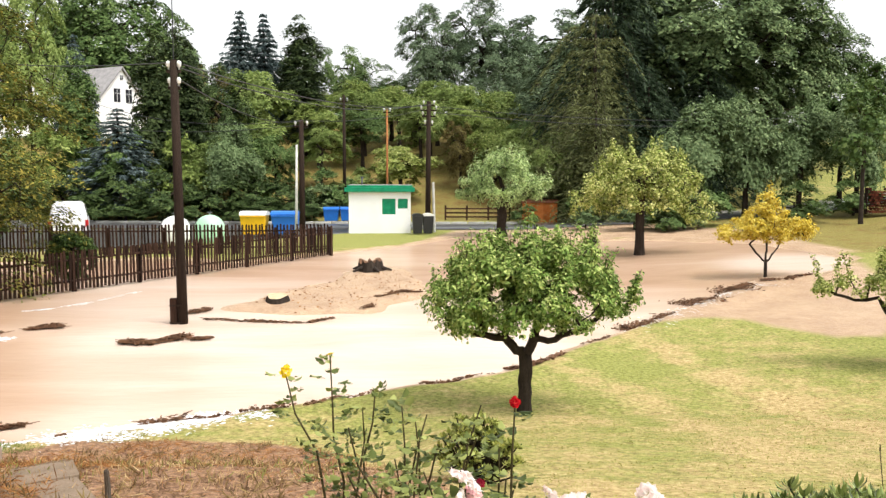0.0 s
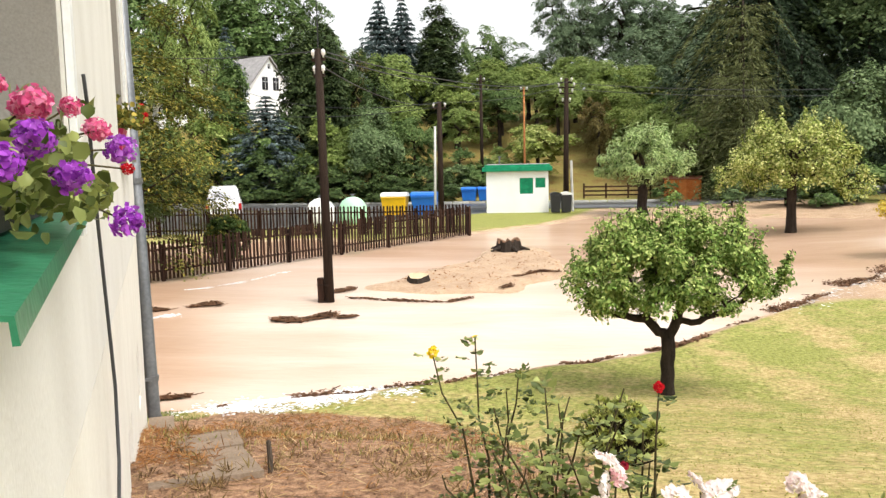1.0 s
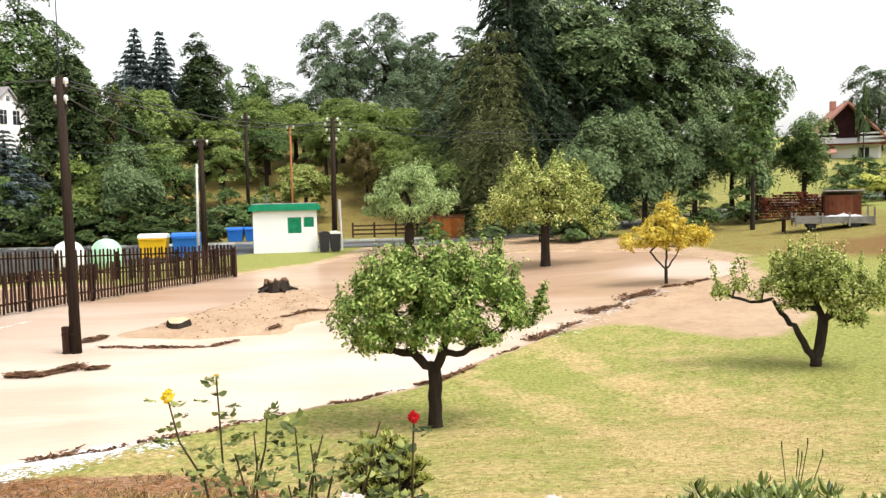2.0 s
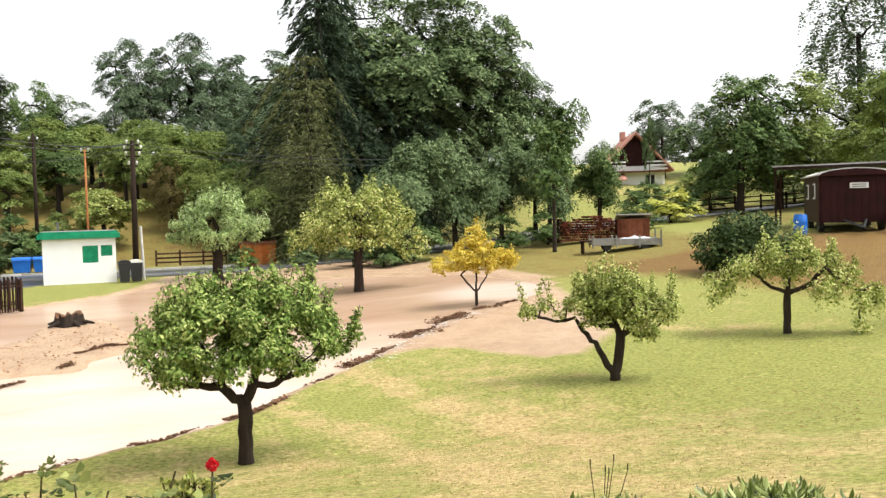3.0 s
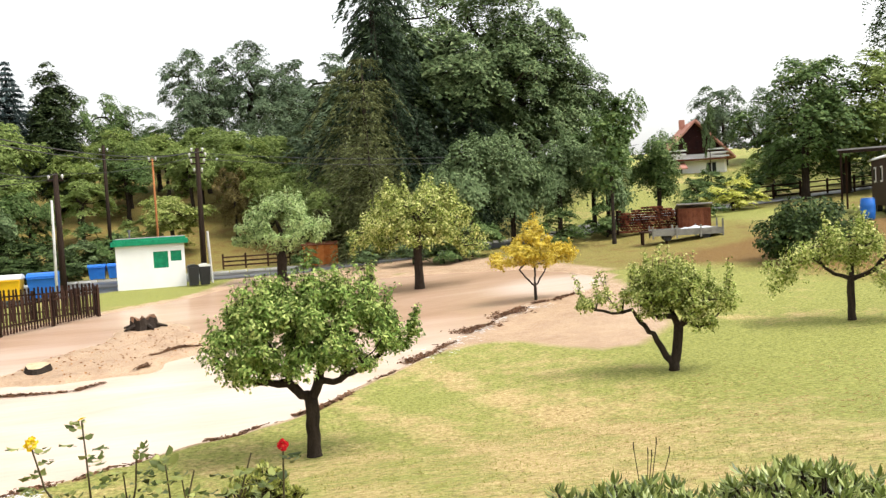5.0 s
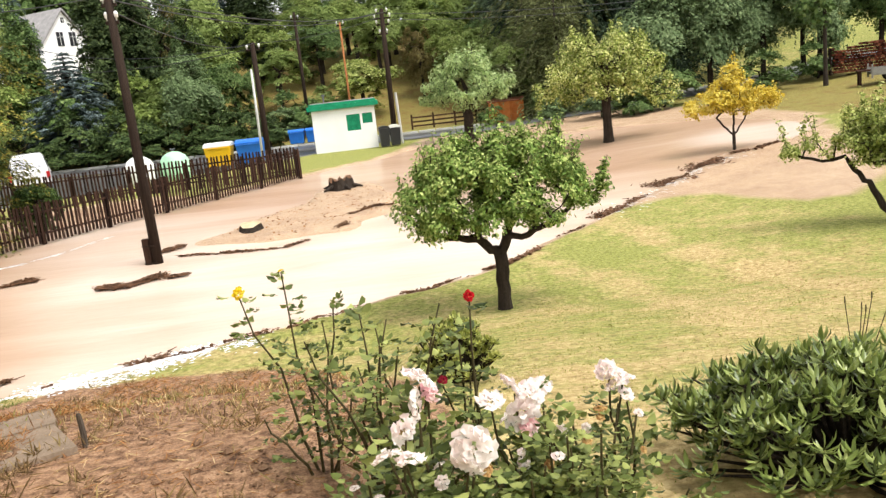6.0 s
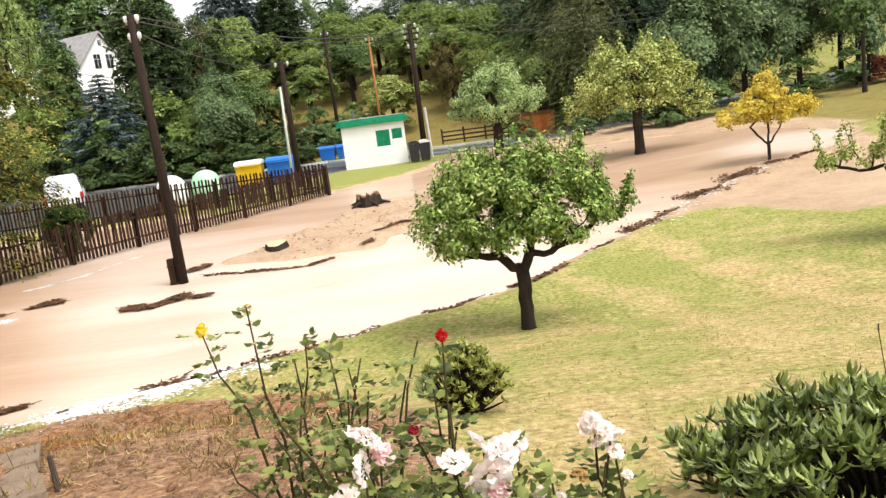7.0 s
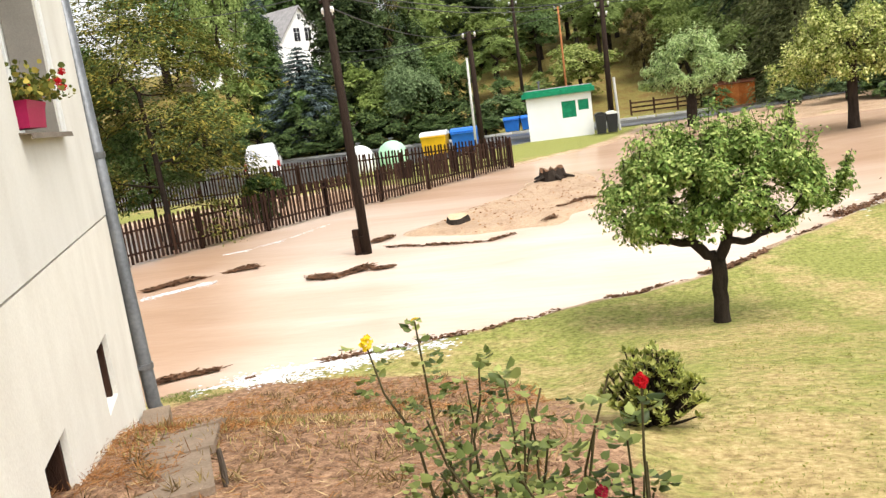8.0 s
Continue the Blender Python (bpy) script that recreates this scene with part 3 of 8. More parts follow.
def build_ground():
    xs = spaced([(-900, -200, 100), (-200, -60, 14), (-60, -24, 3), (-24, -14, 0.8), (-14, 12, 0.2), (12, 36, 0.6), (36, 70, 2.5), (70, 200, 13), (200, 900, 100)])
    ys = spaced([(-200, -20, 30), (-20, 1, 2), (1, 30, 0.2), (30, 48, 0.5), (48, 110, 2), (110, 300, 10), (300, 2500, 200)])
    nx, ny = len(xs), len(ys)
    verts, soil, mud, dry, bank = [], [], [], [], []
    for y in ys:
        for x in xs:
            verts.append((x, y, ground_z(x, y)))
            close = -34 < x < 40 and -3 < y < 50
            soil.append(smooth(-0.35, 0.35, depth_in(BED, x, y)) if close and y < 13 else 0.0)
            bank.append(0.84 * smooth(15, 20, x) * smooth(17.5, 20, y) * smooth(33, 29, y) * smooth(45, 36, x) + 0.62 * smooth(26, 31, y) * smooth(50, 44, y) * smooth(11, 15, x) * smooth(30, 24, x) + 0.66 * smooth(49, 51, y) * smooth(26, 16, x) + 0.55 * smooth(27, 34, x) * smooth(29, 33, y) * smooth(62, 50, y))
            m_ = 0.0
            if close and y > 8:
                m_ = max(smooth(-0.3, 0.3, depth_in(FLOOD, x, y)), smooth(-0.7, 0.7, depth_in(MUDFLAT, x, y)) * 0.9, smooth(-0.8, 0.8, depth_in(TRACK, x, y)) * 0.75)
            isle = smooth(-0.5, 0.5, depth_in(ISLE, x, y)) if close and y > 8 else 0.0
            soil[-1] = max(soil[-1], 0.58 * isle)
            mud.append(m_ * (1 - 0.30 * isle))
            d_ = 0.22 if y < 48 else 0.02
            if close:
                d_ = 0.22 * smooth(15, 8, y) * smooth(10, 4, x) + 0.12 - 0.19 * smooth(6, 11, x)
                d_ -= 0.42 * smooth(35.5, 37, y) * smooth(-6.5, -5, x) * smooth(2.2, 0.5, x)
                d_ += 0.20 * smooth(16, 21, x) * smooth(17, 21, y) * smooth(36, 30, y)
                if x > 0 and y < 24:
                    for line in STRIPS:
                        d_ += 0.28 * smooth(0.6, 0.1, off_line(line, x, y) + 0.25 * wobble(x, y, 1.1))
            dry.append(d_)
    faces = [(j * nx + i, j * nx + i + 1, (j + 1) * nx + i + 1, (j + 1) * nx + i) for j in range(ny - 1) for i in range(nx - 1)]
    me = bpy.data.meshes.new("ground")
    me.from_pydata(verts, [], faces)
    me.polygons.foreach_set("use_smooth", [True] * len(faces))
    for nm, values in (("soil", soil), ("mud", mud), ("dry", dry), ("bank", bank)):
        me.attributes.new(nm, 'FLOAT', 'POINT').data.foreach_set("value", values)
    me.update()
    return tagged(part("ground", me, M_GROUND), "garden lawn with dry patches, bare bed and muddy ground", "ground", kind="structure")


def water_z(x, y):
    return height(x, y) - 0.045


def build_water():
    s = Soup()
    xs, ys = spaced([(-30, -14, 1.6), (-14, 15, 0.4)]), spaced([(-3, 9, 2), (9, 42, 0.4)])
    idx = {}
    for y in ys:
        for x in xs:
            if depth_in(FLOOD, x, y) > -1.1:
                idx[(x, y)] = len(s.v)
                s.v.append((x, y, water_z(x, y) if y > 10.8 else min(water_z(x, y), 0.0 - 0.045)))
    for y0, y1 in zip(ys, ys[1:]):
        for x0, x1 in zip(xs, xs[1:]):
            q = [(x0, y0), (x1, y0), (x1, y1), (x0, y1)]
            if all(k in idx for k in q):
                s.f.append(tuple(idx[k] for k in q))
    me = s.mesh("water", True)
    # Far tan stands for reflected trees; the fence-side term is real silt.
    silt_sheen = [min(1.0, 0.9 * smooth(20, 27, y + 0.25 * x + 1.6 * wobble(x, y, 0.22)) + 0.95 * smooth(-6.8, -9.6, x + 0.4 * (y - 18) + wobble(x, y, 0.4))) for x, y, _ in s.v]
    # Paler spot near (12, 28): sky sheen put into the water colour.
    silt_sheen = [v * (1 - smooth(3.6, 1.4, math.hypot(x - 12.0, y - 28.0))) for v, (x, y, _) in zip(silt_sheen, s.v)]
    me.attributes.new("silt_sheen", 'FLOAT', 'POINT').data.foreach_set("value", silt_sheen)
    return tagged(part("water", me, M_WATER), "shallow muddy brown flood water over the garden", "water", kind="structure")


build_ground()
build_water()


def on_ground(x, y):
    return ground_z(x, y)


# ---- road beyond the garden ----


def build_road():
    s = Soup()
    xs = spaced([(-120, -20, 5), (-20, 20, 1), (20, 120, 5)])
    rows = []
    for x in xs:
        yc = 47.0 + 0.0012 * x * x * (1 if x < 0 else 1.8)
        for dy, dz in ((-2.1, 0.0), (-2.0, 0.07), (0, 0.10), (2.0, 0.07), (2.1, 0.0)):
            s.v.append((x, yc + dy, height(x, min(50.9, yc)) + dz))
        rows.append(yc)
    for i in range(len(xs) - 1):
        for k in range(4):
            s.f.append((i * 5 + k, (i + 1) * 5 + k, (i + 1) * 5 + k + 1, i * 5 + k + 1))
    road = tagged(part("road", s, M_ASPHALT, smooth=True), "wet grey village road along the garden", "road", kind="structure")
    block = Soup()
    block.box((0, 0, 0), (0.94, 0.16, 0.26))
    me = block.mesh("kerb_stone")
    me.materials.append(M_KERB)
    for k in range(60):
        x = -26 + k
        yc = 47.0 + 0.0012 * x * x * (1 if x < 0 else 1.8) + 2.2
        ob = new("kerb_stone", me)
        ob.parent = road
        ob.matrix_world = pose(x, yc, height(x, min(50.9, yc)) + 0.0, 0, 0, math.degrees(0.0024 * x))


build_road()


def parking_lot():
    """A dark wet strip between the fenced garden and the road."""
    s = Soup()
    xs = spaced([(-34, -18, 2), (-18, -4.6, 0.5)])
    rows = 12
    for x in xs:
        y0 = along(x, ((-34, 30.0), (-17, 33.4), (-13.9, 35.4), (-10.1, 38.8), (-7.0, 40.6), (-4.6, 43.2)))
        y1 = 45.2 + 0.0012 * x * x
        for k in range(rows + 1):
            y = y0 + (y1 - y0) * k / rows + (0.25 * wobble(x, y0, 0.9) if k == 0 else 0)
            s.v.append((x, y, on_ground(x, y) + 0.03 - (0.05 if k in (0, rows) else 0)))
    for i in range(len(xs) - 1):
        for k in range(rows):
            a = i * (rows + 1) + k
            s.f.append((a, a + rows + 1, a + rows + 2, a + 1))
    tagged(part("pavement", s, M_ASPHALT, smooth=True), "dark wet asphalt strip under the recycling containers", "pavement", kind="structure")


parking_lot()

# ---- trees ----


def crown_points(rng, shape, n):
    """Clump centres in a unit crown: x, y within -1..1, z within 0..1."""
    out = []
    while len(out) < n:
        x, y, z = rng.uniform(-1, 1), rng.uniform(-1, 1), rng.uniform(0, 1)
        r = math.hypot(x, y)
        if shape == "round":
            lim = math.sqrt(max(0, 1 - ((z - 0.42) / 0.58) ** 2)) if z > 0.42 else math.sqrt(max(0, 1 - ((0.42 - z) / 0.55) ** 2))
        elif shape == "dome":
            lim = math.sqrt(max(0, 1 - 0.94 * z * z)) * min(1.0, 0.8 + z)
        elif shape == "column":
            lim = min(1, (1 - z) * 2.2 + 0.12) * min(1, z * 4 + 0.5)
        elif shape == "umbrella":
            lim = 0.25 + 0.85 * math.sqrt(max(0, 1 - z)) if z > 0.25 else 1.0
        else:
            lim = max(0.05, 1 - z)
        lim *= 0.82 + 0.25 * noise.noise(Vector((x * 1.7, y * 1.7, z * 2.6 + rng.uniform(0, 0.1))))
        if r < lim and (r > 0.35 * lim or rng.random() < 0.35):
            out.append((x, y, z))
    return out


def lumps_of(rng, shape, count, size):
    """Centres and sizes of the leafy masses that make up a crown (unit crown)."""
    out = []
    for x, y, z in crown_points(rng, shape, count):
        k = rng.uniform(*size)
        out.append((x * (1 - 0.6 * k), y * (1 - 0.6 * k), 0.5 * k + z * (1 - k), k))
    return out


def broadleaf(name, label, rng, tall, wide, clear, trunk_r, clumps, per, leaf, material, shape="round", droop=0.1, bark=None, fork=None, spread=0.2, category="tree", strands=0, lumps=0, blobs=None, shoots=0, shoot=0.5, narrow=0.34, pads=0.0, far=False, size=(0.32, 0.52)):
    """A tapered trunk whose limbs divide towards every clump of leaves, with upright shoots on top."""
    root = thing(name, label, category)
    wood = Soup()
    top = clear + (tall - clear) * 0.5
    lean = rng.uniform(-0.06, 0.06, 2) * tall * 0.4
    nodes, up, stout = [], [], {}

    def grow(p, parent):
        nodes.append(p)
        up.append(parent)
        return len(nodes) - 1
    last = -1
    stem_top = clear * 0.9 if fork else top
    for k in range(8):
        t = k / 7
        q = stem_top / top * t
        last = grow(Vector((lean[0] * q * q + rng.uniform(-1, 1) * trunk_r * 0.12 * (0 < k), lean[1] * q * q + rng.uniform(-1, 1) * trunk_r * 0.12 * (0 < k), -0.08 + (stem_top + 0.08) * t)), last)
    stem = last
    for p, q, r in fork or ():
        a, b = Vector(p), Vector(q)
        near = min(range(len(nodes)), key=lambda i: (nodes[i] - a).length)
        steps = 5
        for k in range(1, steps + 1):
            t = k / steps
            stout[len(nodes)] = r * (1 - 0.35 * t)
            near = grow(a.lerp(b, t) + Vector((0, 0, -0.10 * (b - a).length * math.sin(math.pi * t) + 0.03 * rng.uniform(-1, 1))) + Vector(rng.uniform(-0.02, 0.02, 3)) * (b - a).length, near)
    cs = []
    if blobs:
        w = [rx * ry * rz for _, _, _, rx, ry, rz in blobs]
        pick = rng.choice(len(blobs), clumps, p=np.array(w) ** 0.75 / sum(v ** 0.75 for v in w))
        for i in pick:
            bx, by, bz, rx, ry, rz = blobs[i]
            d = Vector(rng.normal(size=3) + np.array([0, 0, 0.15])).normalized() * rng.uniform(0.35, 1.0) ** 0.5
            cs.append(Vector((bx + d.x * rx, by + d.y * ry, bz + d.z * rz)))
    elif lumps:
        masses = lumps_of(rng, shape, lumps, size)
        for i in range(clumps):
            x, y, z, k = masses[i % lumps]
            d = Vector(rng.normal(size=3) + np.array([x, y, 0.45])).normalized() * rng.uniform(0.55, 1.0)
            cs.append(Vector(((x + d.x * k) * wide / 2, (y + d.y * k) * wide / 2, clear + (tall - clear) * min(1.03, max(0.02, z + d.z * k * 0.5)))))
    else:
        cs = [Vector((x * wide / 2, y * wide / 2, clear + z * (tall - clear))) for x, y, z in crown_points(rng, shape, clumps)]
    free = [i for i in range(len(nodes)) if nodes[i].z > clear * 0.6]
    for c in sorted(cs, key=lambda c: (c - nodes[stem]).length):
        pos = np.array([tuple(nodes[i]) for i in free])
        gap = np.linalg.norm(pos - np.array(tuple(c)), axis=1) + 0.5 * np.maximum(0, pos[:, 2] - c.z)
        i = free[int(gap.argmin())]
        d = c - nodes[i]
        m1 = grow(nodes[i] + d * 0.5 + Vector(rng.uniform(-0.10, 0.10, 3)) * d.length, i)
        m2 = grow(c, m1)
        free += [m1, m2]
    load = [0.0] * len(nodes)
    for i in range(len(nodes) - 1, -1, -1):
        load[i] += 1 if load[i] == 0 else 0
        if up[i] >= 0:
            load[up[i]] += load[i]
    full = max(load)
    heir = {}
    for i in range(1, len(nodes)):
        if up[i] not in heir or load[i] > load[heir[up[i]]]:
            heir[up[i]] = i

    def girth(k):
        return max(stout.get(k, 0.003), trunk_r * (load[k] / full) ** 0.52 * (1.4 if k == 0 else 1.12 if k == 1 else 1.0))
    for i in range(len(nodes)):
        if i and heir[up[i]] == i:
            continue
        line, thick = ([nodes[up[i]]], [min(girth(up[i]), girth(i) * 1.35)]) if i else ([], [])
        k = i
        while k is not None:
            line.append(nodes[k])
            thick.append(girth(k))
            k = heir.get(k)
        if len(line) > 1:
            wood.tube(line, thick, 10 if thick[0] > trunk_r * 0.5 else 6 if thick[0] > trunk_r * 0.2 else 4, False)
    n = len(cs) * per
    ctr = np.repeat(np.array([tuple(c) for c in cs]), per, 0)
    rad = spread * wide * rng.uniform(0.5, 1.15, (len(cs), 1)).repeat(per, 0)
    d = unit(rng.normal(size=(n, 3)) + np.array([0, 0, 0.35]))
    if pads:
        # leafy boughs: flat domes that dip outwards, dense on top and open beneath
        u, th = np.sqrt(rng.random(n)), rng.uniform(0, 2 * math.pi, n)
        way = unit(np.concatenate([ctr[:, :2], np.zeros((n, 1))], 1) + 1e-6)
        off = np.stack([u * np.cos(th), u * np.sin(th), np.zeros(n)], 1)
        tilt = (off * way).sum(1)
        off = off + way * 0.25
        off[:, 2] = pads * (1 - u * u) - 0.45 * tilt - 0.12 * rng.random(n) * (1 + 2 * (rng.random(n) < 0.2))
        c = ctr + off * rad + rng.normal(size=(n, 3)) * rad * 0.07
        d = unit(np.stack([u * np.cos(th) * pads * 1.6, u * np.sin(th) * pads * 1.6, np.ones(n)], 1) + way * 0.45)
    else:
        c = ctr + d * rad * (rng.random((n, 1)) ** 0.4) * np.array([1, 1, 0.72]) + rng.normal(size=(n, 3)) * rad * 0.12
    if strands:
        hang = np.abs(rng.normal(size=n)) * strands
        c[:, 2] -= hang
        c[:, :2] += 0.15 * hang[:, None] * unit(ctr[:, :2] + 1e-3)
    if shoots:
        tips = sorted(cs, key=lambda q: -q.z - 0.35 * rng.random() * tall)[:max(1, int(len(cs) * 0.45))]
        ex, ed = [], []
        for k in range(shoots):
            p = tips[int(rng.integers(len(tips)))]
            v = Vector((p.x * 0.25 / wide + rng.normal() * 0.16, p.y * 0.25 / wide + rng.normal() * 0.16, 1)).normalized() * shoot * rng.uniform(0.45, 1.25)
            wood.tube([p, p + v], [max(0.006, trunk_r * 0.06), 0.003], 4, False)
            m_ = int(8 + v.length / leaf * 5)
            for q in rng.uniform(0.05, 1.0, m_):
                o = Vector(rng.normal(size=3)) * leaf * 0.55
                ex.append(tuple(p + v * q + o))
                ed.append(tuple(o.normalized()))
        c = np.concatenate([c, np.array(ex)])
        d = np.concatenate([d, np.array(ed)])
        n = len(c)
    part("trunk", wood, bark or M_BARK, root, smooth=True)
    c[:, 2] = np.maximum(c[:, 2], 0.10)
    face = unit(d * 0.9 + np.array([0, 0, 0.45]) + unit(c - np.array([0, 0, clear + 0.3 * (tall - clear)])) * 0.4 + rng.normal(size=(n, 3)) * 0.42)
    a = rng.normal(size=(n, 3))
    a[:, 2] -= droop
    a = unit(a - face * (a * face).sum(1)[:, None])
    b = np.cross(face, a)
    if far:
        part("crown", far_leaf_mesh("crown", c, a, b, leaf * rng.uniform(0.6, 1.3, n), narrow), material, root)
    else:
        part("crown", leaf_mesh("crown", c, a, b, leaf * rng.uniform(0.6, 1.3, n), narrow), material, root)
    return root


def conifer(name, label, rng, tall, wide, material, levels=16, clear=0.06, droop=0.35, dense=46, card=0.34, ragged=0.25, taper=0.8):
    """Whorls of drooping boughs round one straight stem."""
    root = thing(name, label, "tree")
    wood = Soup()
    wood.tube([(0, 0, -0.1), (0, 0, tall * 0.5), (0, 0, tall)], [0.018 * tall, 0.011 * tall, 0.01], 8)
    cs, ax = [], []
    for i in range(levels):
        t = (i + 0.3) / levels
        z = tall * (clear + (1 - clear) * t)
        reach = wide / 2 * (1 - t) ** taper + 0.03 * wide
        k = max(4, int(9 * (1 - t) + 4))
        turn = rng.uniform(0, 6.28)
        for j in range(k):
            th = turn + 6.283 * j / k + rng.uniform(-0.25, 0.25)
            rr = reach * (1 + rng.uniform(-ragged, ragged))
            d = Vector((math.cos(th), math.sin(th), 0))
            tip = Vector((0, 0, z)) + d * rr + Vector((0, 0, -droop * rr + 0.15 * rr))
            mid = Vector((0, 0, z)) + d * rr * 0.5 + Vector((0, 0, 0.04 * rr))
            if i % 2 == 0:
                wood.tube([(0, 0, z), mid, tip], [0.02 + 0.006 * rr, 0.015, 0.004], 4, False)
            m_ = max(6, int(dense * rr / wide * 2))
            for q in rng.uniform(0.1, 1.0, m_):
                p = Vector((0, 0, z)).lerp(mid, q * 2) if q < 0.5 else mid.lerp(tip, q * 2 - 1)
                side = Vector((-d.y, d.x, 0)) * rng.normal() * 0.17 * rr * (1.15 - q)
                cs.append(tuple(p + side + Vector((0, 0, -abs(rng.normal()) * 0.10 * rr - 0.02))))
                v = d * 0.6 + side * 1.5 + Vector((0, 0, -0.55))
                ax.append(tuple(v))
    part("trunk", wood, M_BARK, root, smooth=True)
    n = len(cs)
    a = unit(np.array(ax) + rng.normal(size=(n, 3)) * 0.25)
    b = rng.normal(size=(n, 3))
    b = unit(b - a * (a * b).sum(1)[:, None])
    part("crown", far_leaf_mesh("crown", np.array(cs), a, b, card * rng.uniform(0.6, 1.3, n), 0.13), material, root)
    return root


def dress(ob, material):
    """Give a copy its own foliage."""
    for ch in ob.children:
        if ch.name.split(".")[0] == "crown":
            ch.material_slots[0].link = 'OBJECT'
            ch.material_slots[0].material = material
    return ob


def scaled(x, y, sx, sz, turn=0.0, sink=0.0):
    return pose(x, y, on_ground(x, y) - sink, 0, 0, turn) @ Matrix.Diagonal((sx, sx, sz, 1))


R = np.random.default_rng

# ---- wooded hill and far trees ----
PROTO = {}
PROTO["ash"] = (broadleaf("deciduous_tree", "tall leafy broadleaf tree on the wooded slope", R(1), 10, 8, 0.6, 0.22, 120, 112, 0.245, M_LEAF_MID, spread=0.11, lumps=26, size=(0.24, 0.42), pads=0.85, far=True), 10.0, 8.0)
PROTO["oak"] = (broadleaf("deciduous_tree", "tall leafy broadleaf tree on the wooded slope", R(2), 10, 8, 0.9, 0.25, 150, 112, 0.235, M_LEAF_DARK, spread=0.105, lumps=34, size=(0.22, 0.4), pads=0.9, far=True), 10.0, 8.0)
PROTO["lime"] = (broadleaf("deciduous_tree", "tall leafy broadleaf tree on the wooded slope", R(3), 10, 7, 0.9, 0.2, 110, 98, 0.255, M_LEAF_LIGHT, spread=0.11, lumps=20, size=(0.24, 0.44), droop=0.4, pads=0.8, far=True), 10.0, 7.0)
PROTO["bush"] = (broadleaf("bush", "dense leafy bush beyond the road", R(4), 3, 3.6, 0.05, 0.08, 90, 52, 0.165, M_LEAF_MID, category="bush", spread=0.11, lumps=18, size=(0.2, 0.36), shoots=14, shoot=0.4, pads=0.55, far=True), 3.0, 3.6)
PROTO["column"] = (broadleaf("columnar_tree", "narrow dense columnar evergreen tree", R(5), 10, 3, 0.1, 0.16, 230, 110, 0.2, M_LEAF_DARK, shape="column", spread=0.19, shoots=30, shoot=0.6, pads=0.9, far=True), 10.0, 3.0)
PROTO["spruce"] = (conifer("spruce_tree", "dark spruce with drooping boughs", R(6), 16, 7, M_NEEDLE, levels=24, dense=170, card=0.36, ragged=0.65, droop=0.75), 16.0, 7.0)
PROTO["larch"] = (conifer("larch_tree", "wispy conifer with long drooping plumes", R(9), 14, 7, M_NEEDLE, levels=17, droop=1.1, dense=250, card=0.27, ragged=0.95, taper=0.38), 14.0, 7.0)
PROTO["fir"] = (conifer("spruce_tree", "dark pointed spruce on the hill", R(7), 11, 4.4, M_NEEDLE, levels=24, droop=0.2, dense=120, card=0.38, ragged=0.4), 11.0, 4.4)
PROTO["giant"] = (broadleaf("deciduous_tree", "huge dark broadleaf tree with a domed crown", R(11), 18, 14, 1.5, 0.42, 420, 95, 0.27, M_LEAF_DARK, spread=0.066, lumps=60, size=(0.2, 0.34), droop=0.4, pads=0.85, far=True), 18.0, 14.0)
PROTO["weep"] = (broadleaf("weeping_tree", "weeping tree with hanging leafy strands", R(8), 6, 5, 1.2, 0.16, 120, 130, 0.17, M_LEAF_DARK, shape="round", droop=1.2, strands=0.26, spread=0.13, lumps=11, size=(0.28, 0.46), shoots=20, shoot=0.5, pads=0.95, far=True), 6.0, 5.0)
used = set()


def tree_at(kind, x, y, tall, wide, material, label="", turn=None):
    """One more tree of a kind, at its own place, size and colour."""
    proto, h0, w0 = PROTO[kind]
    t = (x * 37.7 + y * 91.3) % 360 if turn is None else turn
    m = scaled(x, y, wide / w0, tall / h0, t, 0.05)
    if kind in used:
        ob = copy_thing(proto, m)
        ob.matrix_world = m
    else:
        used.add(kind)
        ob = proto
        ob.matrix_world = m
    dress(ob, material)
    if label:
        ob["label"] = label
    ob["group"] = "trees of the wooded slope"
    return ob


tree_at("ash", -41.5, 88.0, 16.5, 11.0, M_LEAF_MID)
tree_at("oak", -40.5, 99.0, 16.5, 12.0, M_LEAF_DARK)
tree_at("oak", -33.6, 89.0, 16.8, 12.5, M_LEAF_MID, "rounded leafy tree above the white house")
tree_at("fir", -31.9, 74.0, 9.6, 4.4, M_NEEDLE_BLUE, "grey-green spruce beside the white house")
tree_at("ash", -29.4, 61.0, 16.0, 6.4, M_LEAF_LIGHT)
tree_at("column", -24.4, 57.0, 10.2, 2.7, M_LEAF_MID, "clipped ivy-green columnar tree beside the white house")
tree_at("fir", -20.8, 54.4, 6.6, 6.4, M_NEEDLE_BLUE, "small blue spruce in front of the white house")
tree_at("column", -19.2, 57.0, 11.4, 3.0, M_THUJA, "tall dark thuja column beside the white house")
tree_at("column", -17.8, 58.0, 11.6, 3.2, M_THUJA, "tall dark thuja column beside the white house")
tree_at("ash", -17.3, 63.5, 9.2, 3.4, M_LEAF_RUST, "tree with reddish-brown leaves behind the thujas")
tree_at("oak", -15.4, 60.0, 8.8, 5.0, M_HEDGE)
tree_at("fir", -18.4, 78.0, 11.6, 6.2, M_NEEDLE_BLUE, "dark blue-green spruce standing above the slope")
tree_at("fir", -16.5, 79.0, 11.3, 6.2, M_NEEDLE_BLUE, "dark blue-green spruce standing above the slope")
tree_at("column", -12.6, 76.0, 11.2, 4.0, M_THUJA, "dark columnar tree against the sky")
tree_at("column", -11.1, 70.0, 7.8, 3.4, M_THUJA)
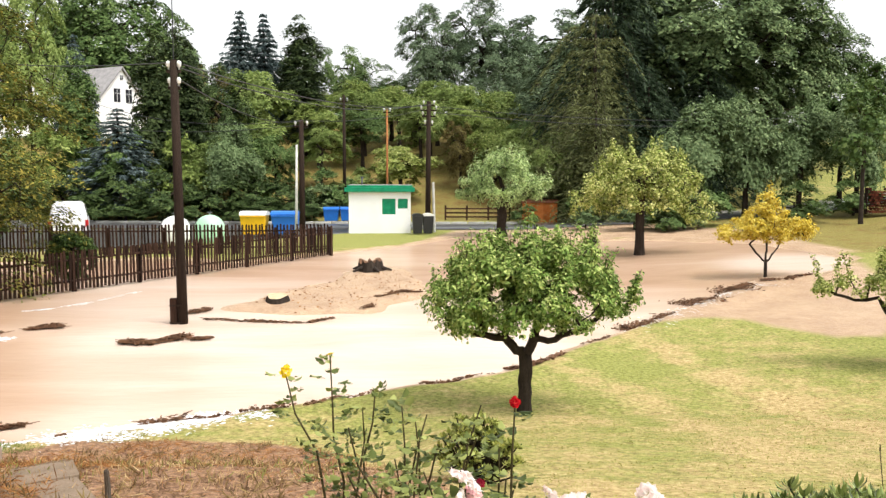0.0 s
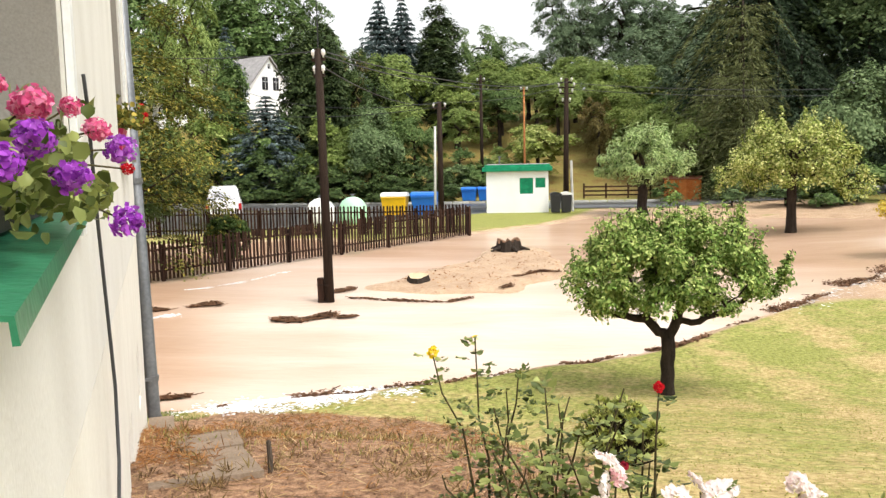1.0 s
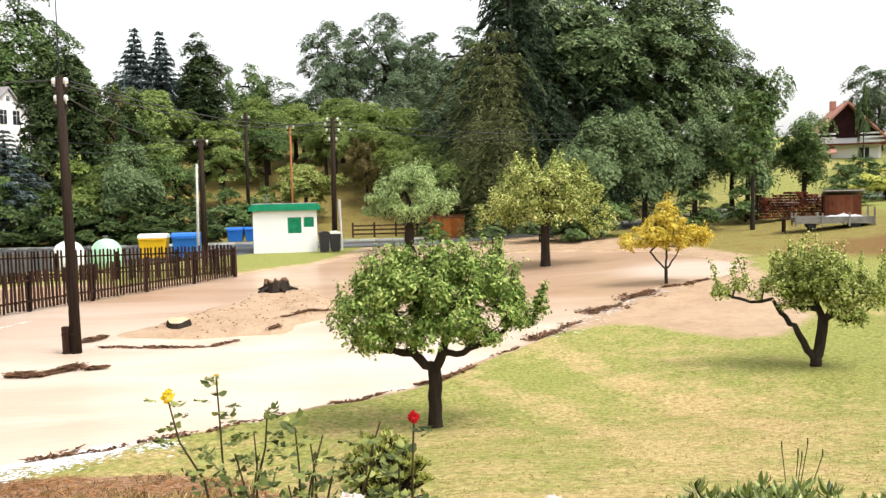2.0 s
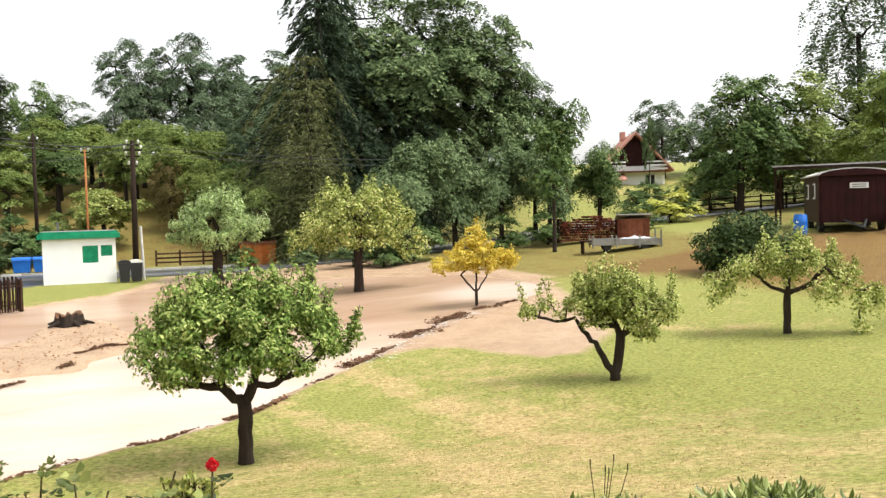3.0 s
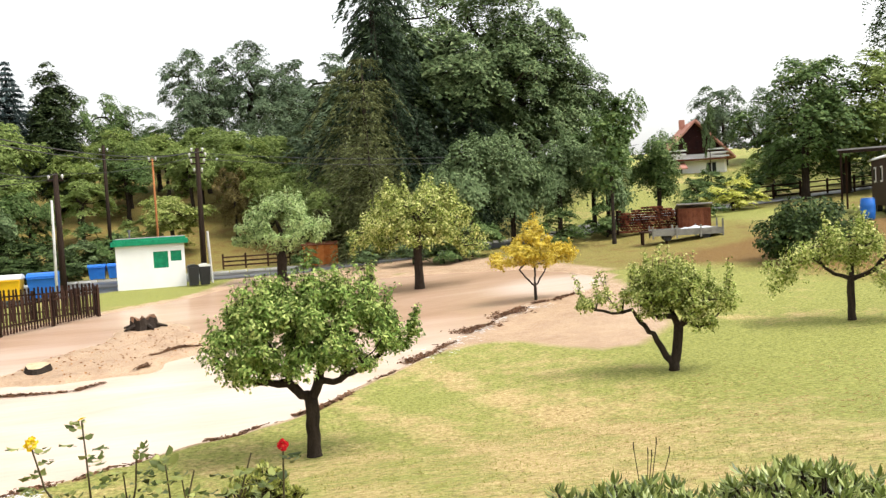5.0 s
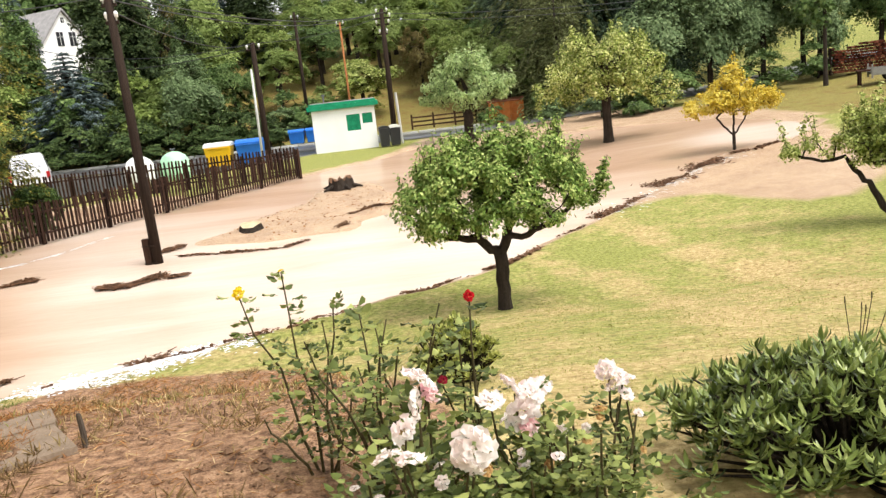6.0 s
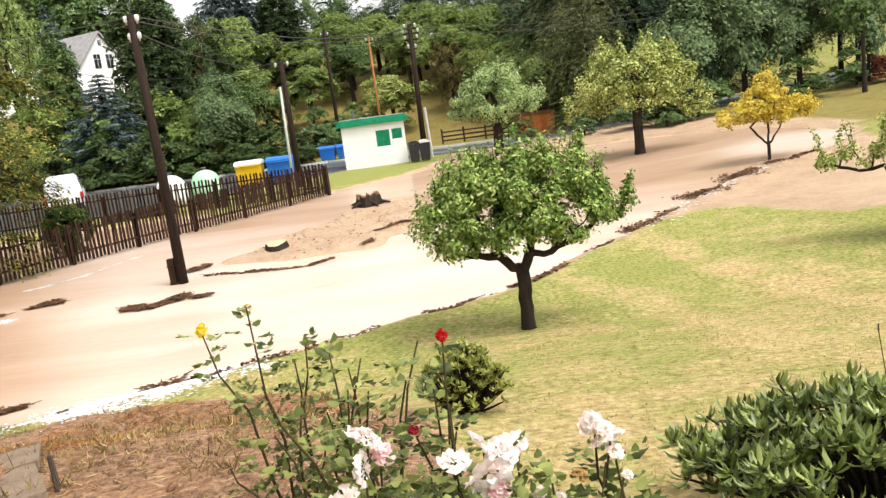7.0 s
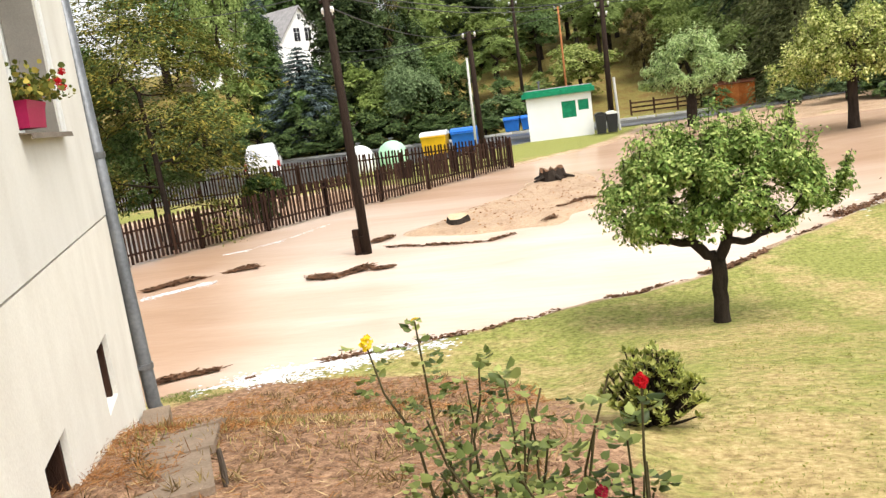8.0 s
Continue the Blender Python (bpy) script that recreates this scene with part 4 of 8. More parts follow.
tree_at("ash", -10.3, 86.0, 8.8, 6.0, M_LEAF_MID)
tree_at("ash", -7.3, 88.0, 7.3, 6.2, M_LEAF_MID)
tree_at("ash", -4.4, 90.0, 5.0, 6.0, M_LEAF_MID)
tree_at("lime", -8.5, 76.0, 6.4, 5.6, M_LEAF_OLIVE)
tree_at("lime", -4.5, 76.0, 5.8, 6.6, M_LEAF_MID)
tree_at("ash", -21.0, 70.0, 7.0, 6.0, M_LEAF_DARK)
tree_at("oak", -19.4, 64.5, 9.8, 7.0, M_LEAF_DARK)
tree_at("oak", -28.0, 87.0, 11.4, 7.5, M_LEAF_MID)
tree_at("bush", -7.2, 55.0, 2.6, 4.2, M_LEAF_MID, "leafy bush on the grassy slope")
tree_at("bush", -4.9, 57.0, 2.4, 4.0, M_LEAF_LIGHT, "leafy bush on the grassy slope")
tree_at("ash", 12.6, 100.0, 12.8, 13.0, M_LEAF_GREYHAZE, "far hill tree with haze greyed into its leaves")
tree_at("giant", 18.9, 58.6, 17.9, 14.0, M_LEAF_DARK, "huge dark broadleaf tree with a domed crown")
tree_at("giant", 15.4, 61.0, 18.6, 14.5, M_LEAF_DARK, "huge dark broadleaf tree with a domed crown")
tree_at("giant", 22.6, 60.0, 17.0, 12.0, M_LEAF_DARK, "huge dark broadleaf tree with a domed crown")
tree_at("giant", 26.4, 61.0, 13.6, 9.0, M_LEAF_DARK)
tree_at("lime", 23.9, 47.0, 9.7, 3.8, M_LEAF_MID, "slender loose tree beside the wood store")
tree_at("lime", 38.6, 60.0, 8.2, 1.2, M_LEAF_DARK, "slim dark tree beside the red-roofed house")
tree_at("ash", 77.0, 62.0, 14.5, 12.0, M_LEAF_GREYHAZE, "tree far behind the orchard, paled by painted haze")
tree_at("weep", -13.2, 53.0, 6.0, 4.6, M_LEAF_WEEP, "dark weeping willow above the hedge")
tree_at("lime", -14.2, 65.0, 9.2, 6.0, M_LEAF_LIGHT)
tree_at("lime", -10.8, 55.0, 5.8, 3.0, M_LEAF_MID)
tree_at("lime", -2.7, 56.0, 4.8, 4.8, M_LEAF_PLUM, "light green young tree behind the hut")
tree_at("lime", 1.7, 70.0, 7.0, 6.4, M_LEAF_LIGHT)
tree_at("lime", 3.4, 62.0, 5.6, 4.4, M_LEAF_OLIVE)
tree_at("ash", 1.3, 60.0, 5.4, 2.9, M_LEAF_RUST, "reddish-brown young tree on the slope")
tree_at("lime", -0.9, 66.5, 6.0, 5.0, M_LEAF_LIGHT)
tree_at("lime", 5.4, 55.7, 6.2, 4.4, M_LEAF_LIGHT)
tree_at("ash", 8.0, 54.5, 5.2, 4.6, M_LEAF_MID)
tree_at("ash", -46.0, 60.0, 14.0, 11.0, M_LEAF_MID)
tree_at("giant", -1.1, 84.5, 13.0, 8.0, M_LEAF_GREYHAZE, "large dark broadleaf tree against the white sky")
tree_at("giant", 4.0, 86.0, 13.9, 9.6, M_LEAF_GREYHAZE, "large dark broadleaf tree against the white sky")
tree_at("ash", 9.5, 84.0, 9.5, 9.0, M_LEAF_GREYHAZE)
tree_at("ash", 8.4, 66.0, 8.0, 6.6, M_LEAF_GREYHAZE)
tree_at("ash", 5.6, 76.0, 8.5, 7.0, M_LEAF_GREYHAZE)
tree_at("ash", 14.4, 112.0, 10.0, 14.0, M_LEAF_MID)
tree_at("ash", 22.0, 110.0, 9.0, 12.0, M_LEAF_MID)
tree_at("spruce", 10.9, 56.0, 22.0, 10.0, M_NEEDLE, "tall ragged dark spruce beside the broadleaf giant")
tree_at("spruce", 13.2, 59.0, 18.0, 7.6, M_NEEDLE)
tree_at("larch", 9.3, 52.0, 12.5, 8.0, M_NEEDLE_BROWN, "wispy olive conifer with long drooping plumes")
tree_at("larch", 11.6, 53.4, 9.0, 8.0, M_NEEDLE)
tree_at("larch", 8.8, 48.6, 7.2, 5.6, M_NEEDLE_BROWN, "wispy olive conifer with long drooping plumes")
tree_at("spruce", 12.6, 52.0, 9.0, 6.4, M_NEEDLE)
tree_at("spruce", 17.0, 54.5, 10.0, 7.0, M_NEEDLE)
tree_at("weep", 13.6, 44.9, 6.6, 5.0, M_LEAF_WEEP, "dark weeping tree with an arched crown")
tree_at("weep", 16.4, 45.6, 6.6, 4.6, M_LEAF_WEEP, "dark weeping tree with an arched crown")
tree_at("weep", 19.5, 46.1, 6.2, 4.6, M_LEAF_WEEP)
tree_at("weep", 21.6, 44.0, 6.0, 4.0, M_LEAF_WEEP)
tree_at("lime", 22.6, 48.0, 7.4, 4.8, M_LEAF_MID)
tree_at("weep", 26.2, 46.4, 5.2, 4.2, M_LEAF_MID)
tree_at("ash", 37.2, 47.0, 10.2, 8.6, M_LEAF_MID, "rounded orchard tree behind the wagon")
tree_at("ash", 41.6, 48.4, 10.4, 9.4, M_LEAF_OLIVE, "rounded orchard tree behind the wagon")
tree_at("ash", 47.0, 47.5, 9.4, 10.0, M_LEAF_OLIVE, "rounded orchard tree behind the wagon")
birch = broadleaf("birch_tree", "tall airy birch against the sky", R(35), 20, 8.5, 5, 0.16, 170, 62, 0.21, M_LEAF_GREYHAZE, shape="round", droop=1.0, strands=1.1, spread=0.055, lumps=15, shoots=30, shoot=1.6)
birch.matrix_world = pose(57.6, 57.0, on_ground(57.6, 57.0)) @ Matrix.Diagonal((1.4, 1.4, 1.05, 1))
tree_at("ash", 53.0, 46.0, 10.0, 11.0, M_LEAF_MID)
tree_at("ash", 44.0, 42.0, 6.0, 7.0, M_LEAF_OLIVE)
tree_at("oak", -44.0, 78.0, 17.0, 13.0, M_LEAF_MID)
tree_at("lime", -6.2, 66.0, 5.4, 5.0, M_LEAF_MID)
tree_at("ash", 48.0, 72.0, 8.6, 7.0, M_LEAF_GREYHAZE)
tree_at("ash", 53.0, 72.0, 8.0, 7.0, M_LEAF_GREYHAZE)
tree_at("ash", 44.5, 58.0, 4.2, 5.0, M_LEAF_MID)
tree_at("bush", 47.0, 53.0, 2.6, 5.0, M_LEAF_MID)
tree_at("bush", 51.5, 52.0, 3.0, 5.6, M_LEAF_LIGHT)
tree_at("bush", 56.5, 50.5, 3.2, 6.0, M_LEAF_MID)
tree_at("bush", 48.0, 62.0, 3.4, 5.6, M_LEAF_MID)
tree_at("bush", 53.0, 62.0, 3.8, 6.0, M_LEAF_DARK)
tree_at("bush", 43.4, 60.0, 2.6, 4.0, M_LEAF_LIGHT)
tree_at("bush", 39.0, 52.5, 2.4, 4.2, M_LEAF_MID)
tree_at("bush", 33.5, 54.0, 1.7, 3.2, M_LEAF_MID)
tree_at("bush", 36.5, 57.0, 1.8, 3.6, M_LEAF_MID)
tree_at("bush", 30.4, 45.0, 2.0, 4.2, M_LEAF_BLOSSOM, "pale yellow-flowering bush on the lawn")
tree_at("bush", 31.4, 45.8, 2.1, 2.6, M_LEAF_MID)
tree_at("ash", 60.0, 40.0, 9.0, 9.0, M_LEAF_MID)
tree_at("oak", 64.0, 48.0, 15.0, 11.0, M_LEAF_MID, "tall dark tree behind the orchard")
tree_at("ash", 57.0, 47.0, 11.5, 9.0, M_LEAF_OLIVE, "rounded orchard tree behind the wagon")
tree_at("bush", 50.0, 40.0, 2.2, 5.0, M_LEAF_OLIVE)
tree_at("bush", 55.0, 39.0, 2.6, 6.0, M_LEAF_OLIVE)
tree_at("bush", 45.5, 40.0, 1.6, 4.0, M_LEAF_MID)
tree_at("bush", 7.4, 43.4, 1.3, 1.9, M_LEAF_DARK)
tree_at("bush", 9.6, 42.0, 1.5, 2.6, M_LEAF_DARK)
tree_at("bush", 10.8, 40.5, 1.3, 2.4, M_LEAF_MID)
for k in range(8):
    tree_at("bush", -33 + 3.3 * k, 51.3 + 0.5 * math.sin(k * 2.1), 3.4 - 0.12 * k + 0.35 * math.sin(k * 1.7), 4.2, M_HEDGE, "dense garden hedge bush beyond the road")
for k in range(5):
    tree_at("bush", -29 + 4.1 * k, 55.2, 4.6 + 0.4 * math.sin(k), 5.4, (M_LEAF_MID, M_LEAF_OLIVE)[k % 2], "tall leafy shrub behind the hedge")
for k in range(13):
    tree_at("bush", -34 + 2.15 * k, 50.3 + 0.2 * math.sin(k * 1.9), 1.5 + 0.25 * math.sin(k * 2.3), 3.0, M_HEDGE, "low dark hedge bush along the road")
tree_at("bush", -9.4, 51.6, 2.2, 3.4, M_HEDGE, "dark clipped hedge bush beyond the road")
tree_at("bush", -11.6, 51.4, 2.3, 3.2, M_HEDGE, "dark clipped hedge bush beyond the road")
tree_at("bush", -5.9, 53.2, 2.0, 2.6, M_LEAF_MID)
tree_at("bush", -28.0, 58.0, 4.6, 5.4, M_LEAF_LIGHT)

for x, y, tall, wide, mat in ((2.2, 64.5, 7.2, 4.8, M_LEAF_OLIVE), (-1.6, 64.0, 6.8, 4.6, M_LEAF_LIGHT), (6.9, 54.0, 6.0, 4.0, M_LEAF_LIGHT), (6.0, 49.8, 5.2, 3.4, M_LEAF_LIGHT), (3.2, 58.0, 5.4, 3.4, M_LEAF_OLIVE), (-8.6, 60, 5.2, 4.2, M_LEAF_LIGHT), (-6.4, 70, 6.4, 5.4, M_LEAF_LIGHT), (-3.6, 72, 6.6, 5.6, M_LEAF_OLIVE), (-0.4, 74, 6.8, 5.6, M_LEAF_LIGHT), (2.6, 67, 6.0, 5.0, M_LEAF_MID), (4.6, 69, 6.6, 5.4, M_LEAF_LIGHT),
                              (6.6, 60, 5.8, 4.8, M_LEAF_MID), (-9.6, 66, 6.2, 5.2, M_LEAF_OLIVE), (6.2, 52.6, 3.6, 3.6, M_LEAF_LIGHT), (-13.0, 58.5, 6.0, 5.0, M_LEAF_LIGHT), (-15.4, 55.5, 5.2, 4.4, M_LEAF_LIGHT)):
    tree_at("lime", x, y, tall, wide, mat, "young light green tree on the grassy slope")
for x, y, tall, wide, mat in ((4.7, 47.4, 1.2, 1.8, M_LEAF_MID), (8.2, 47.0, 2.2, 3.0, M_LEAF_MID), (-8.0, 53.0, 1.9, 3.4, M_LEAF_DARK), (-4.6, 52.6, 1.6, 3.0, M_LEAF_MID), (11.8, 41.0, 1.9, 3.0, M_LEAF_DARK), (12.8, 42.2, 2.3, 3.4, M_LEAF_MID), (17.6, 42.0, 2.0, 3.2, M_LEAF_MID), (21.0, 43.0, 1.9, 3.0, M_LEAF_MID), (26.6, 42.4, 1.5, 2.6, M_LEAF_MID)):
    tree_at("bush", x, y, tall, wide, mat, "leafy bush at the foot of the wooded slope")

# ---- trees of the garden ----


def garden_tree(x, y, rng, name, label, tall, wide, clear, r, clumps, per, leaf, material, turn=0.0, **kw):
    t = broadleaf(name, label, rng, tall, wide, clear, r, clumps, per, leaf, material, **kw)
    t["group"] = "fruit trees of the garden"
    t.matrix_world = pose(x, y, on_ground(x, y) - 0.02, 0, 0, turn)
    return t


garden_tree(1.19, 12.15, R(21), "apple_tree", "small bushy green apple tree at the water's edge", 2.75, 3.3, 0.95, 0.100, 235, 120, 0.068, M_LEAF_APPLE, spread=0.062, droop=0.3, shoots=260, shoot=0.38, narrow=0.27,
            blobs=[(-0.95, 0, 1.62, 0.48, 0.75, 0.42), (-0.35, 0.1, 1.82, 0.7, 0.85, 0.5), (0.35, 0, 1.85, 0.7, 0.85, 0.52), (0.85, -0.1, 1.7, 0.5, 0.65, 0.45), (1.35, 0.0, 1.62, 0.42, 0.4, 0.2), (1.0, 0.1, 2.2, 0.22, 0.3, 0.36), (0.3, 0.1, 2.3, 0.4, 0.45, 0.3), (-0.95, 0.1, 1.28, 0.42, 0.5, 0.16), (0.55, -0.2, 1.28, 0.45, 0.5, 0.16), (-0.6, 0, 2.05, 0.5, 0.6, 0.25), (-0.15, -0.2, 1.40, 0.5, 0.5, 0.2)],
            fork=[((0, 0, 0.86), (-0.30, 0.03, 1.12), 0.08), ((-0.30, 0.03, 1.12), (-1.0, 0.05, 1.30), 0.06), ((0, 0, 0.86), (0.12, -0.05, 1.10), 0.08), ((0.12, -0.05, 1.10), (0.62, -0.1, 1.18), 0.05), ((0.12, -0.05, 1.1), (0.25, 0.1, 1.7), 0.05), ((-0.3, 0.03, 1.12), (-0.25, 0.2, 1.7), 0.05), ((0.62, -0.1, 1.18), (1.2, 0, 1.6), 0.04), ((0.25, 0.1, 1.7), (1.05, 0.1, 2.55), 0.04)])
garden_tree(8.15, 14.1, R(22), "apple_tree", "small forked apple tree with sparse crown on the lawn", 2.35, 2.5, 0.22, 0.10, 150, 90, 0.060, M_LEAF_PLUM, spread=0.075, turn=-30, droop=0.4, shoots=95, shoot=0.55,
            blobs=[(-0.25, 0, 1.5, 0.5, 0.6, 0.34), (0.25, 0.1, 1.5, 0.6, 0.65, 0.36), (0.55, 0, 1.2, 0.45, 0.5, 0.28), (-0.3, 0, 1.15, 0.3, 0.4, 0.2), (-1.2, 0.05, 1.30, 0.5, 0.25, 0.16), (-1.7, 0.05, 1.2, 0.16, 0.18, 0.24), (0.85, 0.0, 1.3, 0.36, 0.4, 0.24), (-0.65, 0.0, 1.4, 0.35, 0.4, 0.2), (0.1, 0.0, 1.85, 0.4, 0.4, 0.2), (0.6, 0.1, 0.85, 0.2, 0.3, 0.2)],
            fork=[((0, 0, 0.16), (-0.36, 0.0, 0.72), 0.075), ((-0.36, 0, 0.72), (-0.74, 0.05, 1.16), 0.052), ((-0.74, 0.05, 1.16), (-1.6, 0.05, 1.28), 0.03), ((0, 0, 0.16), (0.12, 0.05, 0.85), 0.08), ((0.12, 0.05, 0.85), (0.40, 0.1, 1.35), 0.045), ((0.12, 0.05, 0.85), (-0.1, 0.1, 1.45), 0.045)])
garden_tree(13.6, 15.8, R(23), "apple_tree", "low umbrella-shaped apple tree with drooping twigs", 2.3, 3.7, 1.05, 0.085, 135, 62, 0.075, M_LEAF_PLUM, turn=-40, droop=0.6, spread=0.062, strands=0.16, shoots=30, shoot=0.4,
            blobs=[(-1.5, 0, 1.2, 0.36, 0.5, 0.3), (-0.85, 0, 1.6, 0.5, 0.6, 0.22), (0, 0, 1.95, 0.6, 0.7, 0.22), (0.5, 0, 1.75, 0.6, 0.6, 0.26), (1.1, 0, 1.35, 0.45, 0.5, 0.26), (1.65, 0, 0.95, 0.32, 0.4, 0.3), (1.5, -0.2, 0.5, 0.14, 0.2, 0.26), (-0.2, 0.3, 1.55, 0.5, 0.6, 0.18), (-1.7, 0.1, 0.8, 0.14, 0.2, 0.2), (0.75, -0.4, 1.1, 0.3, 0.3, 0.2)],
            fork=[((0, 0, 0.95), (-0.85, 0.05, 1.5), 0.045), ((-0.85, 0.05, 1.5), (-1.55, 0.0, 1.2), 0.025), ((0, 0, 0.95), (0.8, -0.05, 1.5), 0.045), ((0.8, -0.05, 1.5), (1.6, 0, 1.0), 0.025), ((0, 0, 0.95), (0.1, 0.2, 1.7), 0.04)])
garden_tree(17.9, 13.5, R(24), "apple_tree", "bushy green apple tree at the edge of the lawn", 2.7, 4.2, 0.5, 0.09, 170, 65, 0.085, M_LEAF_PLUM, spread=0.075, turn=-50, shoots=40, shoot=0.5, droop=0.4,
            blobs=[(-0.9, 0, 1.7, 0.8, 0.8, 0.5), (0, 0, 1.9, 0.9, 0.9, 0.6), (0.9, 0, 1.7, 0.9, 0.9, 0.5), (-1.4, 0, 1.3, 0.5, 0.6, 0.45), (-0.9, -0.3, 0.85, 0.5, 0.5, 0.45), (-0.2, -0.5, 0.75, 0.6, 0.5, 0.45), (0.7, -0.4, 0.8, 0.7, 0.5, 0.5)])
garden_tree(9.75, 25.3, R(25), "young_tree", "small bright yellow-leaved tree in shallow water", 2.7, 2.8, 0.95, 0.05, 120, 75, 0.085, M_LEAF_YELLOW, spread=0.08, shoots=30, shoot=0.4, droop=0.3,
            blobs=[(0, 0, 1.95, 0.55, 0.6, 0.45), (-0.6, 0, 1.6, 0.7, 0.6, 0.32), (0.65, 0, 1.6, 0.7, 0.6, 0.34), (0, 0, 2.3, 0.3, 0.3, 0.3), (-1.1, 0, 1.35, 0.35, 0.4, 0.22), (1.15, 0, 1.4, 0.35, 0.4, 0.25), (0.1, -0.2, 1.45, 0.6, 0.5, 0.25)],
            fork=[((0, 0, 0.6), (-0.5, 0, 1.15), 0.03), ((0, 0, 0.6), (0.45, 0.1, 1.2), 0.03), ((0, 0, 0.8), (0.05, 0.1, 1.7), 0.03)])
garden_tree(7.55, 32.2, R(26), "plum_tree", "wide yellow-green fruit tree standing in muddy water", 4.45, 5.4, 1.3, 0.17, 200, 105, 0.10, M_LEAF_PLUM, spread=0.065, droop=0.5, strands=0.12, shoots=60, shoot=0.6,
            blobs=[(0, 0, 3.3, 1.7, 1.7, 0.85), (-1.3, 0, 2.7, 1.2, 1.3, 0.75), (1.3, 0, 2.75, 1.25, 1.3, 0.75), (-0.6, 0.2, 3.7, 0.9, 1.0, 0.5), (0.7, 0.1, 3.6, 0.9, 1.0, 0.5), (2.1, -0.1, 2.0, 0.6, 0.6, 0.6), (-2.1, 0, 2.1, 0.6, 0.6, 0.55), (0.2, -0.8, 2.4, 1.2, 0.8, 0.5)])
garden_tree(2.9, 41.1, R(27), "willow_tree", "round silvery pollard willow by the track", 4.1, 4.6, 1.75, 0.24, 130, 70, 0.24, M_LEAF_SILVER, spread=0.09, droop=0.6, shoots=90, shoot=0.6, narrow=0.10,
            blobs=[(0, 0, 2.9, 1.6, 1.6, 0.8), (-1.3, 0, 2.3, 0.95, 1.1, 0.65), (1.3, 0, 2.35, 0.95, 1.1, 0.65), (0, -1.2, 2.0, 1.1, 0.5, 0.5), (0.3, 0, 3.5, 0.9, 0.9, 0.45), (-0.5, 0, 3.4, 0.8, 0.9, 0.45)],
            fork=[((0, 0, 1.3), (-0.4, 0, 2.1), 0.16), ((0, 0, 1.3), (0.45, 0.1, 2.1), 0.16), ((0, 0, 1.4), (0.05, 0, 2.4), 0.16)])
garden_tree(37.9, 32.7, R(28), "old_apple_tree", "large old spreading apple tree beside the wagon", 8.8, 11.5, 1.7, 0.21, 210, 105, 0.20, M_LEAF_OLIVE, spread=0.062, lumps=26, size=(0.18, 0.32), shoots=40, shoot=0.9, droop=0.4, pads=0.55,
            fork=[((0, 0, 1.9), (-2.2, 0.3, 3.6), 0.14), ((0, 0, 1.9), (2.4, 0, 3.7), 0.14), ((0, 0, 1.9), (0.3, 0.6, 5.0), 0.14)])
garden_tree(-12.9, 22.6, R(29), "cherry_tree", "tall tree with turning autumn leaves behind the fence", 9.8, 7.2, -0.6, 0.09, 165, 140, 0.135, M_LEAF_AUTUMN, shape="dome", spread=0.13, droop=1.1, lumps=34, size=(0.14, 0.3), narrow=0.2, pads=0.2)
# Extra plant that fills in the autumn tree's own low boughs.
garden_tree(-14.3, 24.2, R(30), "garden_shrub", "dark green lower crown of the autumn tree, added as a shrub", 4.9, 4.8, 0.9, 0.05, 105, 100, 0.13, M_LEAF_MID, shape="dome", spread=0.12, droop=0.9, lumps=26, size=(0.16, 0.32), narrow=0.22, pads=0.25, category="bush")
garden_tree(-16.6, 24.0, R(31), "cherry_tree", "leafy green garden tree behind the fence", 7.5, 5.4, 1.6, 0.14, 150, 90, 0.15, M_LEAF_MID, spread=0.10, lumps=13)

juniper = broadleaf("juniper_bush", "broad dark spreading juniper bush on the bank", R(32), 1.95, 4.2, 0.1, 0.07, 80, 90, 0.15, M_HEDGE, category="bush", spread=0.14, droop=-0.2)
juniper.matrix_world = pose(20.3, 25.6, on_ground(20.3, 25.6))
box_ball = broadleaf("clipped_box_bush", "clipped round box bush behind the fence", R(33), 1.5, 1.5, 0.1, 0.05, 230, 110, 0.05, M_LEAF_BOX, category="bush", spread=0.07, blobs=[(0, 0, 0.74, 0.66, 0.66, 0.66), (0, 0, 0.74, 0.64, 0.64, 0.64)])
box_ball.matrix_world = pose(-11.55, 26.2, on_ground(-11.55, 26.2)) @ Matrix.Diagonal((1.18, 1.18, 1.18, 1))

# ---- house beside the camera ----
TURN = 27.9
WALL_M = Matrix.Translation((-0.256 * math.cos(radians(TURN)), -0.256 * math.sin(radians(TURN)), 0)) @ pose(0, 0, 0, 0, 0, TURN)
SILL_M = Matrix.Translation((-0.253, -0.134, 0)) @ pose(0, 0, 0, 0, 0, 27.3)
# in the wall's own axes: x out of the wall, y along it away from the house door, z up


